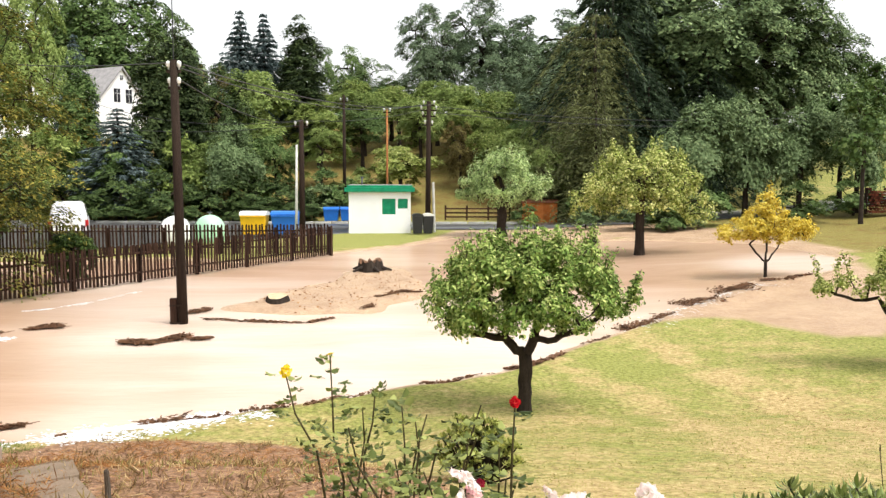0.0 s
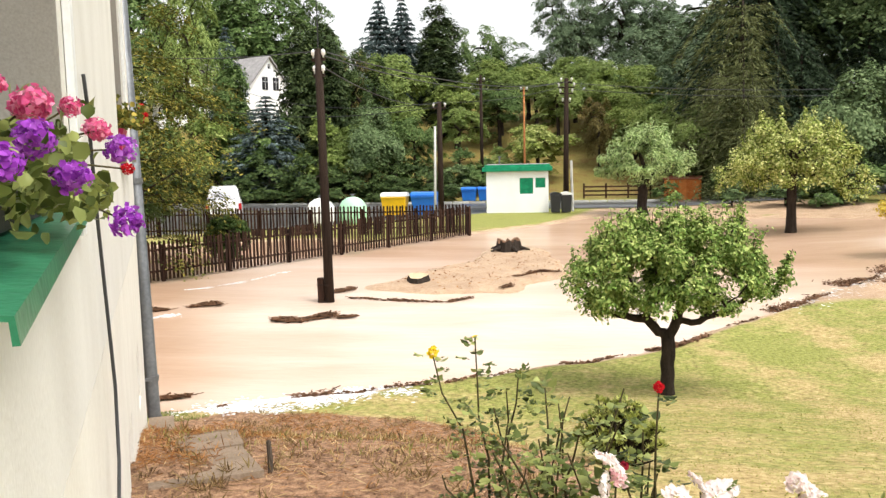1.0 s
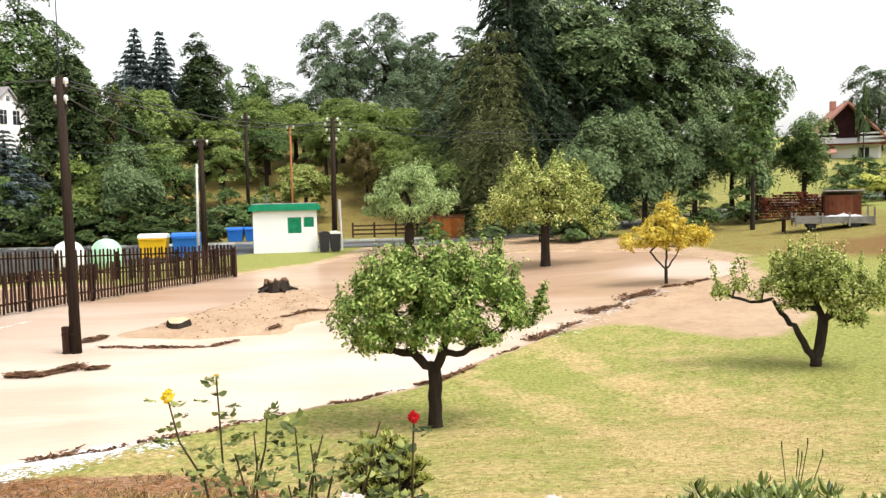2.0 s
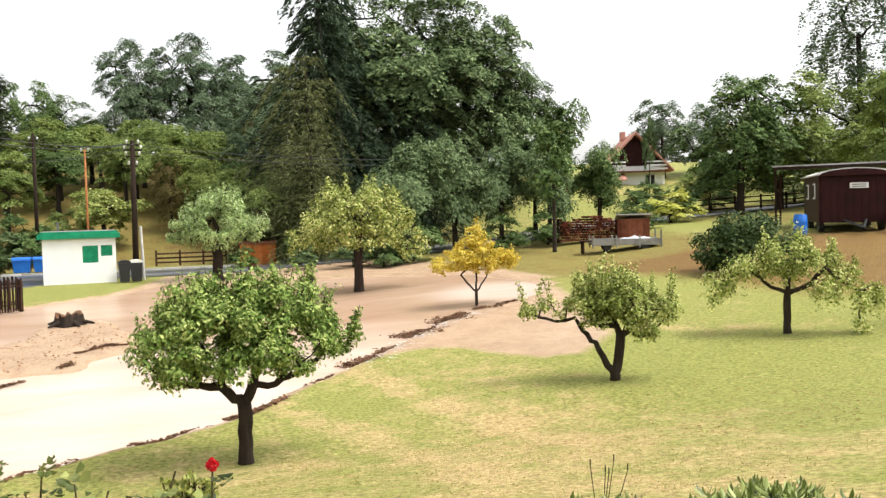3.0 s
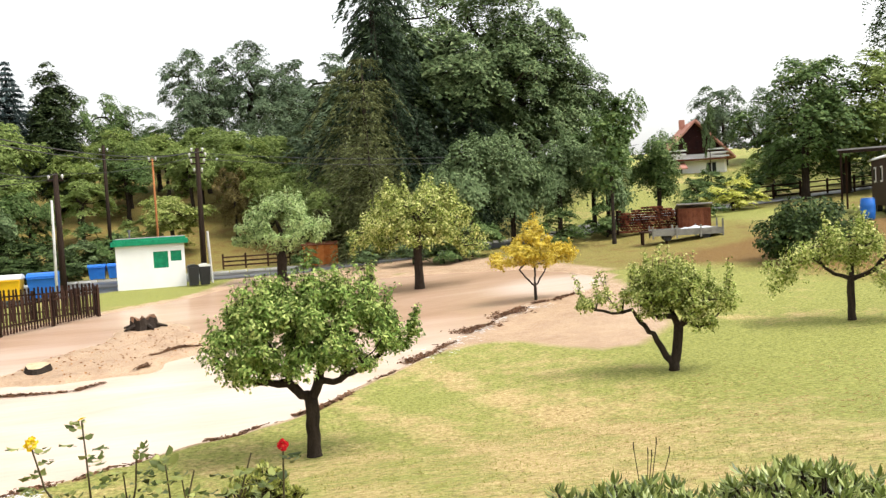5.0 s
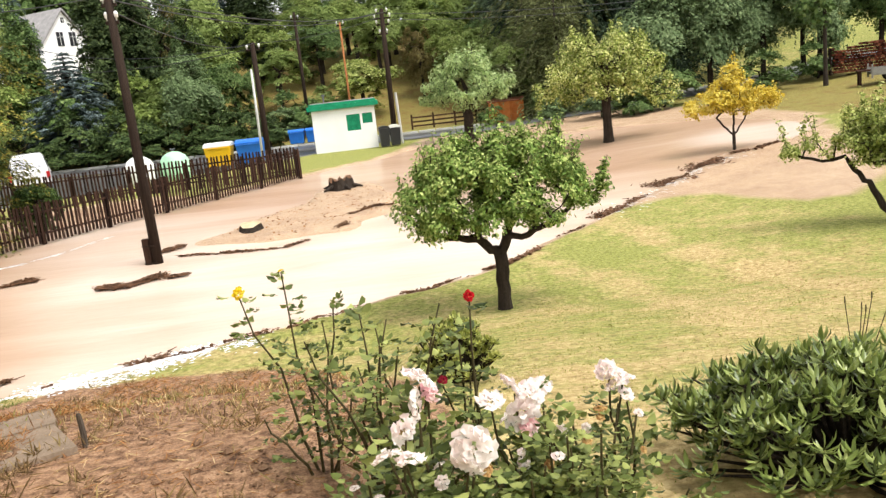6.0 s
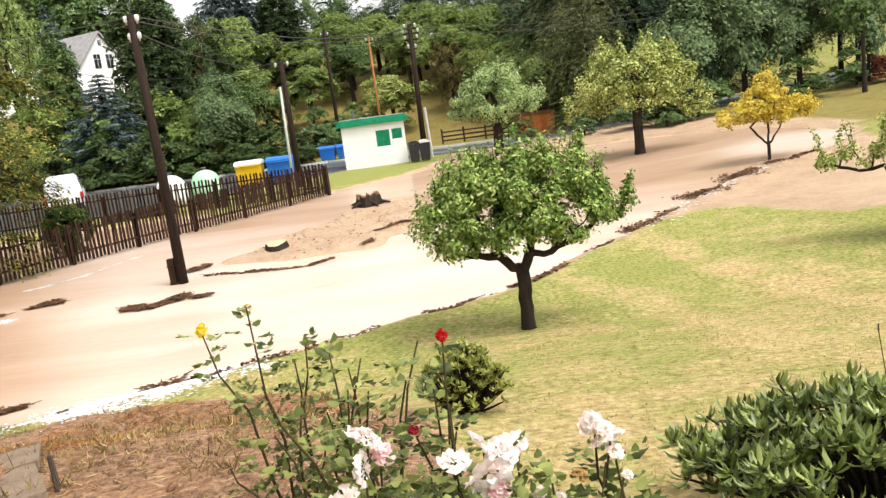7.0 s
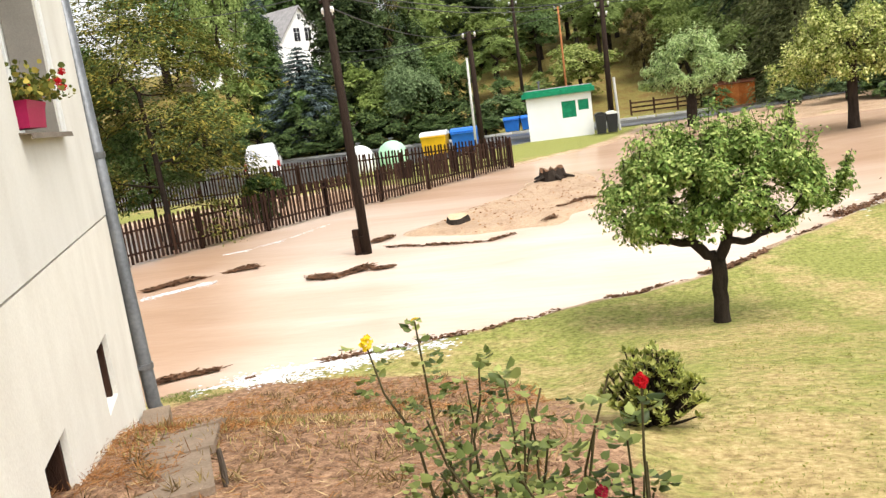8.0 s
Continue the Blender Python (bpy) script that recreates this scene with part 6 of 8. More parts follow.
main_pole = utility_pole(-6.05, 19.45, 6.12, 0.122, "tall dark wooden utility pole standing in flood water", (-0.6, 0), ((5.87, 0.16), (5.50, 0.14)), stub=True)
s = Soup()
s.tube([(0, 0, 6.02), (0.02, 0, 9.0), (0.08, 0.1, 13.0)], 0.012, 6)
part("service_wire", s, M_WIRE, main_pole)
utility_pole(-6.25, 37.6, 5.5, 0.14, "dark wooden pole beside the recycling containers", (0, 0), ((5.2, 0.3),))
utility_pole(-6.52, 37.5, 4.4, 0.065, "pale concrete support post beside a pole", (1.0, 0), (), M_KERB)
utility_pole(-6.2, 53.6, 7.4, 0.12, "thin dark pole on the grassy slope", (0, 0), ((7.0, 0.25),))
utility_pole(-3.25, 49.9, 6.7, 0.07, "thin rust-coloured lamp pole behind the hut", (0, 0), ((6.5, 0.22),), M_RUST)
p2 = utility_pole(-0.75, 43.4, 6.7, 0.15, "thick dark pole crowded with insulators", (0.5, 0), ((6.5, 0.30), (6.25, 0.42), (5.95, 0.34), (5.5, 0.22)))
s = Soup()
s.tube([(0.35, 0.1, 0), (0.25, 0.1, 2.6)], 0.07, 8)
part("white_post", s, M_KERB, p2)


def wire(a, b, sag, r=0.014):
    a, b = Vector(a), Vector(b)
    s = Soup()
    s.tube([a.lerp(b, t) - Vector((0, 0, 4 * sag * t * (1 - t))) for t in (i / 12 for i in range(13))], r, 4)
    tagged(part("overhead_wire", s, M_WIRE), "dark sagging overhead cable between poles", "cable", "overhead wires")


wire((-5.92, 19.5, 5.98), (-0.5, 43.4, 7.1), 0.5)
wire((-6.24, 19.5, 5.98), (-1.1, 43.4, 7.1), 0.6)
wire((-5.96, 19.5, 5.61), (-6.2, 37.6, 5.9), 0.4)
wire((-6.25, 37.6, 5.9), (-0.75, 43.4, 6.9), 0.25)
wire((-0.5, 43.4, 6.7), (28, 52, 7.2), 0.7)
wire((-0.5, 43.4, 7.0), (28, 52.6, 7.6), 0.7)
wire((-6.2, 53.6, 8.3), (-0.75, 43.4, 7.1), 0.3)
wire((-6.25, 37.6, 5.7), (-24, 50, 7.0), 0.6)
wire((-6.25, 37.6, 5.9), (-22, 54, 8.0), 0.6)
wire((-6.11, 19.5, 6.02), (-40, 60, 14.0), 1.0)

# ---- far houses ----


def white_house():
    m = pose(-30.2, 79.6, 7.0, 0, 0, 60) @ Matrix.Diagonal((0.86, 0.86, 0.92, 1))
    house = thing("house", "white gabled house with a grey roof among trees", "house", m, "village houses")
    w, d, eave, ridge = 7.0, 13.0, 3.2, 6.9
    s = Soup()
    s.prism([(-w / 2, -2), (w / 2, -2), (w / 2, eave), (0, ridge), (-w / 2, eave)], 0.4, pose(0, -0.2, 0))
    part("gable_wall", s, M_WHITEWALL, house)
    for sx in (-1, 1):
        s = Soup()
        s.box((sx * (w / 2 - 0.2), d / 2, eave / 2 - 1), (0.4, d, eave + 2))
        part("side_wall", s, M_WHITEWALL, house)
        s = Soup()
        s.add([(0, -0.7, ridge + 0.25), (0, d, ridge + 0.25), (sx * (w / 2 + 0.5), d, eave - 0.35), (sx * (w / 2 + 0.5), -0.7, eave - 0.35), (0, -0.7, ridge + 0.05), (0, d, ridge + 0.05), (sx * (w / 2 + 0.5), d, eave - 0.55), (sx * (w / 2 + 0.5), -0.7, eave - 0.55)],
              [(0, 1, 2, 3), (7, 6, 5, 4), (0, 3, 7, 4), (2, 1, 5, 6), (3, 2, 6, 7)])
        part("roof", s, M_ROOFGREY, house)
    s = Soup()
    s.prism([(-w / 2, -2), (w / 2, -2), (w / 2, eave), (0, ridge), (-w / 2, eave)], 0.4, pose(0, d - 0.2, 0))
    part("gable_wall", s, M_WHITEWALL, house)
    for x, z, ww, hh in ((-0.6, 4.2, 0.80, 1.35), (0.95, 4.2, 0.80, 1.35), (0.05, 6.0, 0.35, 0.5), (-0.9, 0.7, 0.9, 1.4), (1.3, 0.7, 0.9, 1.4)):
        win = thing("window", "", "", None)
        win.parent = house
        s = Soup()
        s.box((x, -0.42, z), (ww, 0.06, hh))
        part("pane", s, M_CARGLASS, win)
        s = Soup()
        s.box((x, -0.44, z), (0.035, 0.06, hh))
        s.box((x, -0.441, z + hh * 0.15), (ww, 0.06, 0.03))
        part("frame", s, M_WHITEPAINT, win)
    s = Soup()
    s.box((0.6, 9, ridge - 0.1), (0.5, 0.5, 1.2))
    part("chimney", s, M_ROOFRED, house)


def red_house():
    m = pose(42.6, 68.6, 4.9, 0, 0, -22) @ Matrix.Diagonal((1.0, 1.05, 0.93, 1))
    house = thing("house", "house with red tiled roof and dark timber gable", "house", m, "village houses")
    w, d, eave, ridge = 5.6, 7.0, 2.6, 5.7
    s = Soup()
    s.box((0, d / 2, eave / 2 - 1), (w, d, eave + 2))
    part("wall", s, M_WHITEWALL, house)
    s = Soup()
    s.prism([(-w / 2, eave), (w / 2, eave), (0, ridge)], 0.3, pose(0, 0.12, 0))
    part("gable", s, M_MAROON, house, "dark timber gable")
    for k in range(5):
        s = Soup()
        z = eave + 0.15 + k * 0.55
        half = (ridge - z) / (ridge - eave) * w / 2 - 0.1
        s.box((0, -0.05, z), (2 * half, 0.05, 0.12))
        part("batten", s, M_MAROON, house)
    for sx in (-1, 1):
        s = Soup()
        s.add([(0, -0.9, ridge + 0.25), (0, d, ridge + 0.25), (sx * (w / 2 + 0.6), d, eave - 0.45), (sx * (w / 2 + 0.6), -0.9, eave - 0.45), (0, -0.9, ridge), (0, d, ridge), (sx * (w / 2 + 0.6), d, eave - 0.65), (sx * (w / 2 + 0.6), -0.9, eave - 0.65)],
              [(0, 1, 2, 3), (7, 6, 5, 4), (0, 3, 7, 4), (2, 1, 5, 6), (3, 2, 6, 7)])
        part("roof", s, M_ROOFRED, house)
    s = Soup()
    s.box((-0.5, 3.5, ridge + 0.2), (0.5, 0.5, 0.9))
    part("chimney", s, M_ROOFRED, house)
    for x in (-1.6, 1.4):
        s = Soup()
        s.box((x, -0.03, 1.2), (0.9, 0.08, 1.1))
        win = part("window", s, M_WHITEPAINT, house)
        for dx in (-0.21, 0.21):
            s = Soup()
            s.box((x + dx, -0.085, 1.2), (0.34, 0.03, 0.95))
            part("pane", s, M_CARGLASS, win)


    for side in (-1, 1):
        for k in range(3):
            s = Soup()
            s.box((side * 1.9, -0.75, 2.25 + 0.36 * k), (1.9, 0.05, 0.15))
            part("balcony_rail", s, M_WHITEPAINT, house, "white balcony board")
    s = Soup()
    s.box((0, -0.4, 2.02), (w + 0.4, 0.9, 0.12))
    part("balcony_floor", s, M_RUSTWOOD, house)
    s = Soup()
    s.add([(-2.9, -1.6, 1.25), (-1.0, -1.6, 1.25), (-1.0, -0.1, 1.85), (-2.9, -0.1, 1.85), (-2.9, -1.6, 1.13), (-1.0, -1.6, 1.13), (-1.0, -0.1, 1.73), (-2.9, -0.1, 1.73)],
          [(0, 1, 2, 3), (7, 6, 5, 4), (0, 4, 5, 1), (1, 5, 6, 2), (2, 6, 7, 3), (3, 7, 4, 0)])
    part("porch_roof", s, M_ROOFRED, house, "small red lean-to roof")


def pale_house():
    m = pose(-37.2, 78.0, on_ground(-37.2, 78.0), 0, 0, 32)
    house = thing("house", "pale house with a faded pink roof among trees", "house", m, "village houses")
    w, d, eave, ridge = 6.5, 8.0, 3.2, 5.4
    for yy in (0.0, d):
        s = Soup()
        s.prism([(-w / 2, -1), (w / 2, -1), (w / 2, eave), (0, ridge), (-w / 2, eave)], 0.35, pose(0, yy, 0))
        part("gable_wall", s, M_WHITEWALL, house)
    for sx in (-1, 1):
        s = Soup()
        s.box((sx * (w / 2 - 0.18), d / 2, eave / 2 - 0.5), (0.36, d - 0.36, eave + 1))
        part("side_wall", s, M_WHITEWALL, house)
        for k in range(9):
            u0, u1 = k / 9, (k + 1) / 9
            x0, z0 = sx * (w / 2 + 0.5) * u0, ridge + 0.2 - (ridge - eave + 0.5) * u0
            x1, z1 = sx * (w / 2 + 0.5) * u1, ridge + 0.2 - (ridge - eave + 0.5) * u1
            s = Soup()
            s.add([(x0, -0.6, z0 + 0.02), (x0, d + 0.6, z0 + 0.02), (x1, d + 0.6, z1 + 0.09), (x1, -0.6, z1 + 0.09), (x0, -0.6, z0 - 0.08), (x0, d + 0.6, z0 - 0.08), (x1, d + 0.6, z1 - 0.02), (x1, -0.6, z1 - 0.02)],
                  [(0, 1, 2, 3), (7, 6, 5, 4), (0, 3, 7, 4), (2, 1, 5, 6), (3, 2, 6, 7), (1, 0, 4, 5)])
            part("roof_course", s, M_ROOFPINK, house, "faded pink roof course")


white_house()
pale_house()
red_house()

# ---- wagon on the bank ----


def wagon():
    gz = height(29.9, 29.8)
    m = pose(30.8, 31.6, gz, 0, 0, -35) @ Matrix.Diagonal((1.22, 1.08, 1.0, 1))
    w, length, z0, z1 = 2.35, 4.6, 0.42, 2.55
    root = thing("wagon", "old maroon wooden site wagon with a pale rounded roof", "wagon", m)
    s = Soup()
    s.box((0, 0, (z0 + z1) / 2), (w, length, z1 - z0))
    part("body", s, M_MAROON, root)
    for k in range(9):
        for sy in (-1, 1):
            s = Soup()
            s.box((-w / 2 + 0.13 + k * (w - 0.26) / 8, sy * (length / 2 + 0.008), (z0 + z1) / 2), (0.035, 0.02, z1 - z0))
            part("batten", s, M_MAROON, root)
    s = Soup()
    out = [(-w / 2 - 0.12, z1 - 0.02)] + [((w / 2 + 0.12) * math.sin(t), z1 - 0.02 + 0.30 * math.cos(t)) for t in (radians(a) for a in range(-80, 81, 16))] + [(w / 2 + 0.12, z1 - 0.02)]
    s.prism(out, length + 0.35, Matrix())
    part("roof", s, M_WAGONROOF, root, "pale rounded roof")
    s = Soup()
    s.prism([(px * 0.93, pz - 0.04) for px, pz in out], 0.02, pose(0, -length / 2 - 0.19, 0))
    part("roof_end", s, M_MAROON, root)
    for yy in (-1.0, 0.9):
        s = Soup()
        s.box((-w / 2 - 0.01, yy, 1.85), (0.05, 0.50, 0.72))
        win = part("window", s, M_WHITEPAINT, root)
        s = Soup()
        s.box((-w / 2 - 0.04, yy, 1.85), (0.02, 0.36, 0.56))
        part("pane", s, M_CARGLASS, win)
    s = Soup()
    s.box((0.15, -length / 2 - 0.03, 2.05), (0.62, 0.03, 0.24))
    sign = part("sign", s, M_WHITEPAINT, root, "small white plate")
    for k in range(2):
        s = Soup()
        s.box((0.15, -length / 2 - 0.05, 2.09 - 0.09 * k), (0.46, 0.008, 0.035))
        part("bar", s, M_BLACK, sign)
    s = Soup()
    s.box((0.4, 0, 0.62), (0.12, length - 0.3, 0.14))
    s.box((-0.4, 0, 0.62), (0.12, length - 0.3, 0.14))
    part("chassis", s, M_BLACK, root)
    for yy in (-1.45, 1.45):
        for sx in (-1, 1):
            s = Soup()
            s.tube([(sx * 0.95, yy, 0.42), (sx * 1.12, yy, 0.42)], 0.42, 18)
            wh = part("wheel", s, M_BLACK, root)
            s = Soup()
            s.tube([(sx * 1.115, yy, 0.42), (sx * 1.14, yy, 0.42)], 0.2, 12)
            part("hub", s, M_MAROON, wh)
    s = Soup()
    s.tube([(0.45, -length / 2 + 0.3, 0.6), (0.05, -length / 2 - 1.5, 0.22)], 0.045, 6)
    s.tube([(-0.45, -length / 2 + 0.3, 0.6), (0.05, -length / 2 - 1.5, 0.22)], 0.045, 6)
    part("tow_bar", s, M_BLACK, root)
    # open shelter behind
    sh = thing("shelter", "dark flat shelter roof on wooden posts behind the wagon", "shelter", pose(32.5, 33.7, gz + 0.05, 0, 0, -45))
    s = Soup()
    s.box((0, 0, 3.12), (5.9, 3.2, 0.07))
    part("roof", s, M_ROOFGREY, sh)
    s = Soup()
    s.box((0, -1.5, 3.01), (5.8, 0.09, 0.14))
    part("beam", s, M_POLE, sh)
    for x in (-2.8, 2.8):
        for yy in (-1.5, 1.5):
            s = Soup()
            s.box((x, yy, 1.38), (0.09, 0.09, 3.1))
            part("post", s, M_FENCE, sh)

    def barrel(x, y):
        b = thing("barrel", "blue plastic barrel beside the maroon wagon", "barrel", pose(x, y, on_ground(x, y)), "blue barrels")
        s = Soup()
        s.lathe([(0.24, 0.0), (0.28, 0.04), (0.30, 0.3), (0.305, 0.33), (0.30, 0.36), (0.30, 0.58), (0.305, 0.61), (0.30, 0.64), (0.28, 0.88), (0.24, 0.92)], 18)
        part("shell", s, M_BLUE, b, smooth=True)
        s = Soup()
        s.lathe([(0.25, 0.921), (0.265, 0.93), (0.25, 0.95)], 18)
        part("lid", s, M_BLUE, b)
    barrel(27.25, 30.5)
    barrel(30.2, 28.2)
    cr = thing("crate", "red-brown wooden crate beside a blue barrel", "crate", pose(31.0, 28.0, on_ground(31.0, 28.0), 0, 0, -40))
    for k in range(4):
        for (cx, cy, sx, sy) in ((0, -0.42, 0.9, 0.03), (0, 0.42, 0.9, 0.03), (-0.45, 0, 0.03, 0.8), (0.45, 0, 0.03, 0.8)):
            s = Soup()
            s.box((cx, cy, 0.12 + 0.22 * k), (sx, sy, 0.2))
            part("board", s, M_RUSTWOOD, cr)


wagon()


def wood_store():
    m = pose(22.5, 41.2, height(22.5, 41.2), 0, 0, -22)
    root = thing("wood_store", "red-brown firewood stack between low wooden uprights", "wood store", m)
    rng = R(51)
    s = Soup()
    for row in range(10):
        for col in range(21):
            x, z = -1.45 + col * 0.142 + (row % 2) * 0.07 + rng.uniform(-0.02, 0.02), 0.1 + row * 0.138
            if z > 1.3 + 0.13 * math.sin(x * 2.3 + 1):
                continue
            s.tube([(x, -0.4 + rng.uniform(-0.12, 0.08), z), (x + rng.uniform(-0.03, 0.03), 0.4, z)], 0.058 + rng.uniform(0, 0.022), 5)
    part("firewood", s, M_LOGS, root, "split red-brown logs", kind="stuff")
    for x in (-1.6, 1.6):
        s = Soup()
        s.box((x, 0, 0.62), (0.08, 0.9, 1.3))
        part("upright", s, M_FENCE, root)
    hut = thing("wood_hut", "small red-brown wooden box with pitched grey lid", "box", pose(24.1, 39.2, height(24.1, 39.2), 0, 0, -25))
    for k in range(9):
        s = Soup()
        s.box((-0.72 + 0.18 * k, -0.5, 0.5), (0.17, 0.04, 1.0))
        part("board", s, M_RUSTWOOD, hut)
    s = Soup()
    s.box((0, 0.02, 0.48), (1.58, 0.96, 0.96))
    part("body", s, M_RUSTWOOD, hut)
    s = Soup()
    s.box((0, 0, 0), (1.8, 1.3, 0.06))
    part("lid", s, M_ROOFGREY, hut).matrix_world = hut.matrix_world @ pose(0, 0, 1.12, -10, 0, 0)
    cart = thing("flat_trailer", "low grey plank trailer under a rumpled pale tarpaulin", "trailer", pose(21.6, 35.9, height(21.6, 35.9), 0, 0, -22))
    for k in range(6):
        s = Soup()
        s.box((0, -0.55 + 0.22 * k, 0.36), (3.3, 0.20, 0.05))
        part("plank", s, M_GREYWOOD, cart)
    for sy in (-0.66, 0.66):
        s = Soup()
        s.box((0, sy, 0.40), (3.3, 0.04, 0.30))
        part("side_board", s, M_GREYWOOD, cart)
    for sx in (-1.6, -0.5, 0.6, 1.6):
        for sy in (-0.70, 0.70):
            s = Soup()
            s.box((sx, sy, 0.42 + (0.12 if sx > 1 else 0)), (0.07, 0.06, 0.6 + (0.24 if sx > 1 else 0)))
            part("stake", s, M_GREYWOOD, cart)
    for sx in (-0.9, 0.9):
        for sy in (-0.5, 0.5):
            s = Soup()
            s.tube([(sx, sy - 0.06, 0.17), (sx, sy + 0.06, 0.17)], 0.18, 16)
            part("wheel", s, M_BLACK, cart)
    s = Soup()
    nx_, ny_ = 22, 12
    for a in range(nx_ + 1):
        for b in range(ny_ + 1):
            u, v = a / nx_, b / ny_
            x, y = -0.45 + 1.95 * u, -0.6 + 1.2 * v
            rise = 0.34 * math.sin(math.pi * u) ** 0.7 * math.sin(math.pi * v) ** 0.6
            s.v.append((x, y, 0.40 + rise * (0.7 + 0.5 * noise.noise(Vector((x * 2.3, y * 2.3, 8)))) + 0.03 * noise.noise(Vector((x * 7, y * 7, 2)))))
    s.f = [(a * (ny_ + 1) + b, (a + 1) * (ny_ + 1) + b, (a + 1) * (ny_ + 1) + b + 1, a * (ny_ + 1) + b + 1) for a in range(nx_) for b in range(ny_)]
    sheet = thing("tarpaulin", "rumpled pale grey tarpaulin lying on the trailer", "tarpaulin", cart.matrix_world.copy())
    part("sheet", s, M_TARP, sheet, smooth=True)
    tb = thing("low_table", "grey weathered low table on the grass", "table", pose(20.2, 36.4, height(20.2, 36.4), 0, 0, -20))
    s = Soup()
    s.box((0, 0, 0.62), (1.3, 0.8, 0.06))
    part("tabletop", s, M_FENCE, tb)
    for sx in (-0.55, 0.55):
        for sy in (-0.3, 0.3):
            s = Soup()
            s.box((sx, sy, 0.3), (0.08, 0.08, 0.6))
            part("leg", s, M_FENCE, tb)
    shed = thing("shed", "orange-stained wooden shed behind the willow", "shed", pose(5.7, 49.2, height(5.7, 49.2), 0, 0, -6) @ Matrix.Diagonal((0.95, 0.85, 0.7, 1)))
    for k in range(10):
        s = Soup()
        s.box((-0.95 + 0.21 * k, -0.8, 0.85), (0.2, 0.05, 1.7))
        part("board", s, M_ORANGEWOOD, shed)
    s = Soup()
    s.box((0, 0, 0.84), (2.1, 1.5, 1.66))
    part("body", s, M_ORANGEWOOD, shed)
    s = Soup()
    s.box((0, 0, 0), (2.25, 1.8, 0.06))
    part("roof", s, M_RUSTWOOD, shed).matrix_world = shed.matrix_world @ pose(0, 0, 1.8, 6, 0, 0)


wood_store()
slim = broadleaf("slim_tree", "slim bare-stemmed tree beside the wood store", R(52), 7.5, 2.6, 2.6, 0.09, 26, 60, 0.24, M_LEAF_MID, spread=0.2)
slim.matrix_world = pose(19.6, 39.4, on_ground(19.6, 39.4))

# ---- stumps, debris and litter ----


def stump(x, y, r, tall, label, ragged):
    root = thing("tree_stump", label, "tree stump", pose(x, y, on_ground(x, y)), "tree stumps")
    rng = R(int(r * 1000))
    s = Soup()
    seg = 18
    rad = [r * (1 + 0.14 * math.sin(3 * t) + rng.uniform(-0.06, 0.06)) for t in (2 * math.pi * k / seg for k in range(seg))]
    top = [tall + (rng.uniform(-0.12, 0.1) if ragged else rng.uniform(-0.01, 0.01)) for _ in range(seg)]
    if not ragged:
        top = [t + 0.05 * math.sin(2 * math.pi * k / seg) for k, t in enumerate(top)]
    for f, zf in ((1.35, -0.1), (1.12, 0.35), (1.0, 1.0)):
        for k in range(seg):
            t = 2 * math.pi * k / seg
            s.v.append((rad[k] * f * math.cos(t), rad[k] * f * math.sin(t), -0.1 if zf < 0 else top[k] * zf))
    for i in range(2):
        s.f += [(i * seg + k, i * seg + (k + 1) % seg, (i + 1) * seg + (k + 1) % seg, (i + 1) * seg + k) for k in range(seg)]
    part("bark", s, M_BARK, root)
    s = Soup()
    s.v = [(rad[k] * 0.985 * math.cos(2 * math.pi * k / seg), rad[k] * 0.985 * math.sin(2 * math.pi * k / seg), top[k] + 0.004) for k in range(seg)] + [(0, 0, tall + (0.02 if not ragged else -0.05))]
    s.f = [(k, (k + 1) % seg, seg) for k in range(seg)]
    s.v += [(px, py, pz - 0.05) for px, py, pz in s.v[:seg]]
    s.f += [(k, seg + 1 + k, seg + 1 + (k + 1) % seg, (k + 1) % seg) for k in range(seg)]
    part("cut_face", s, M_LOGEND if not ragged else M_DEBRIS, root, "pale sawn face" if not ragged else "dark rotten top")
    if ragged:
        for k in range(5):
            a = k * 1.3
            s = Soup()
            s.tube([(r * 0.8 * math.cos(a), r * 0.8 * math.sin(a), 0.12), (r * 2.0 * math.cos(a), r * 2.0 * math.sin(a), 0.02)], [0.09, 0.03], 6)
            part("root", s, M_BARK, root)


stump(-4.34, 21.9, 0.26, 0.15, "sawn pale tree stump on the mud island", False)
stump(-2.42, 28.1, 0.36, 0.30, "dark ragged tree stump with roots in mud", True)


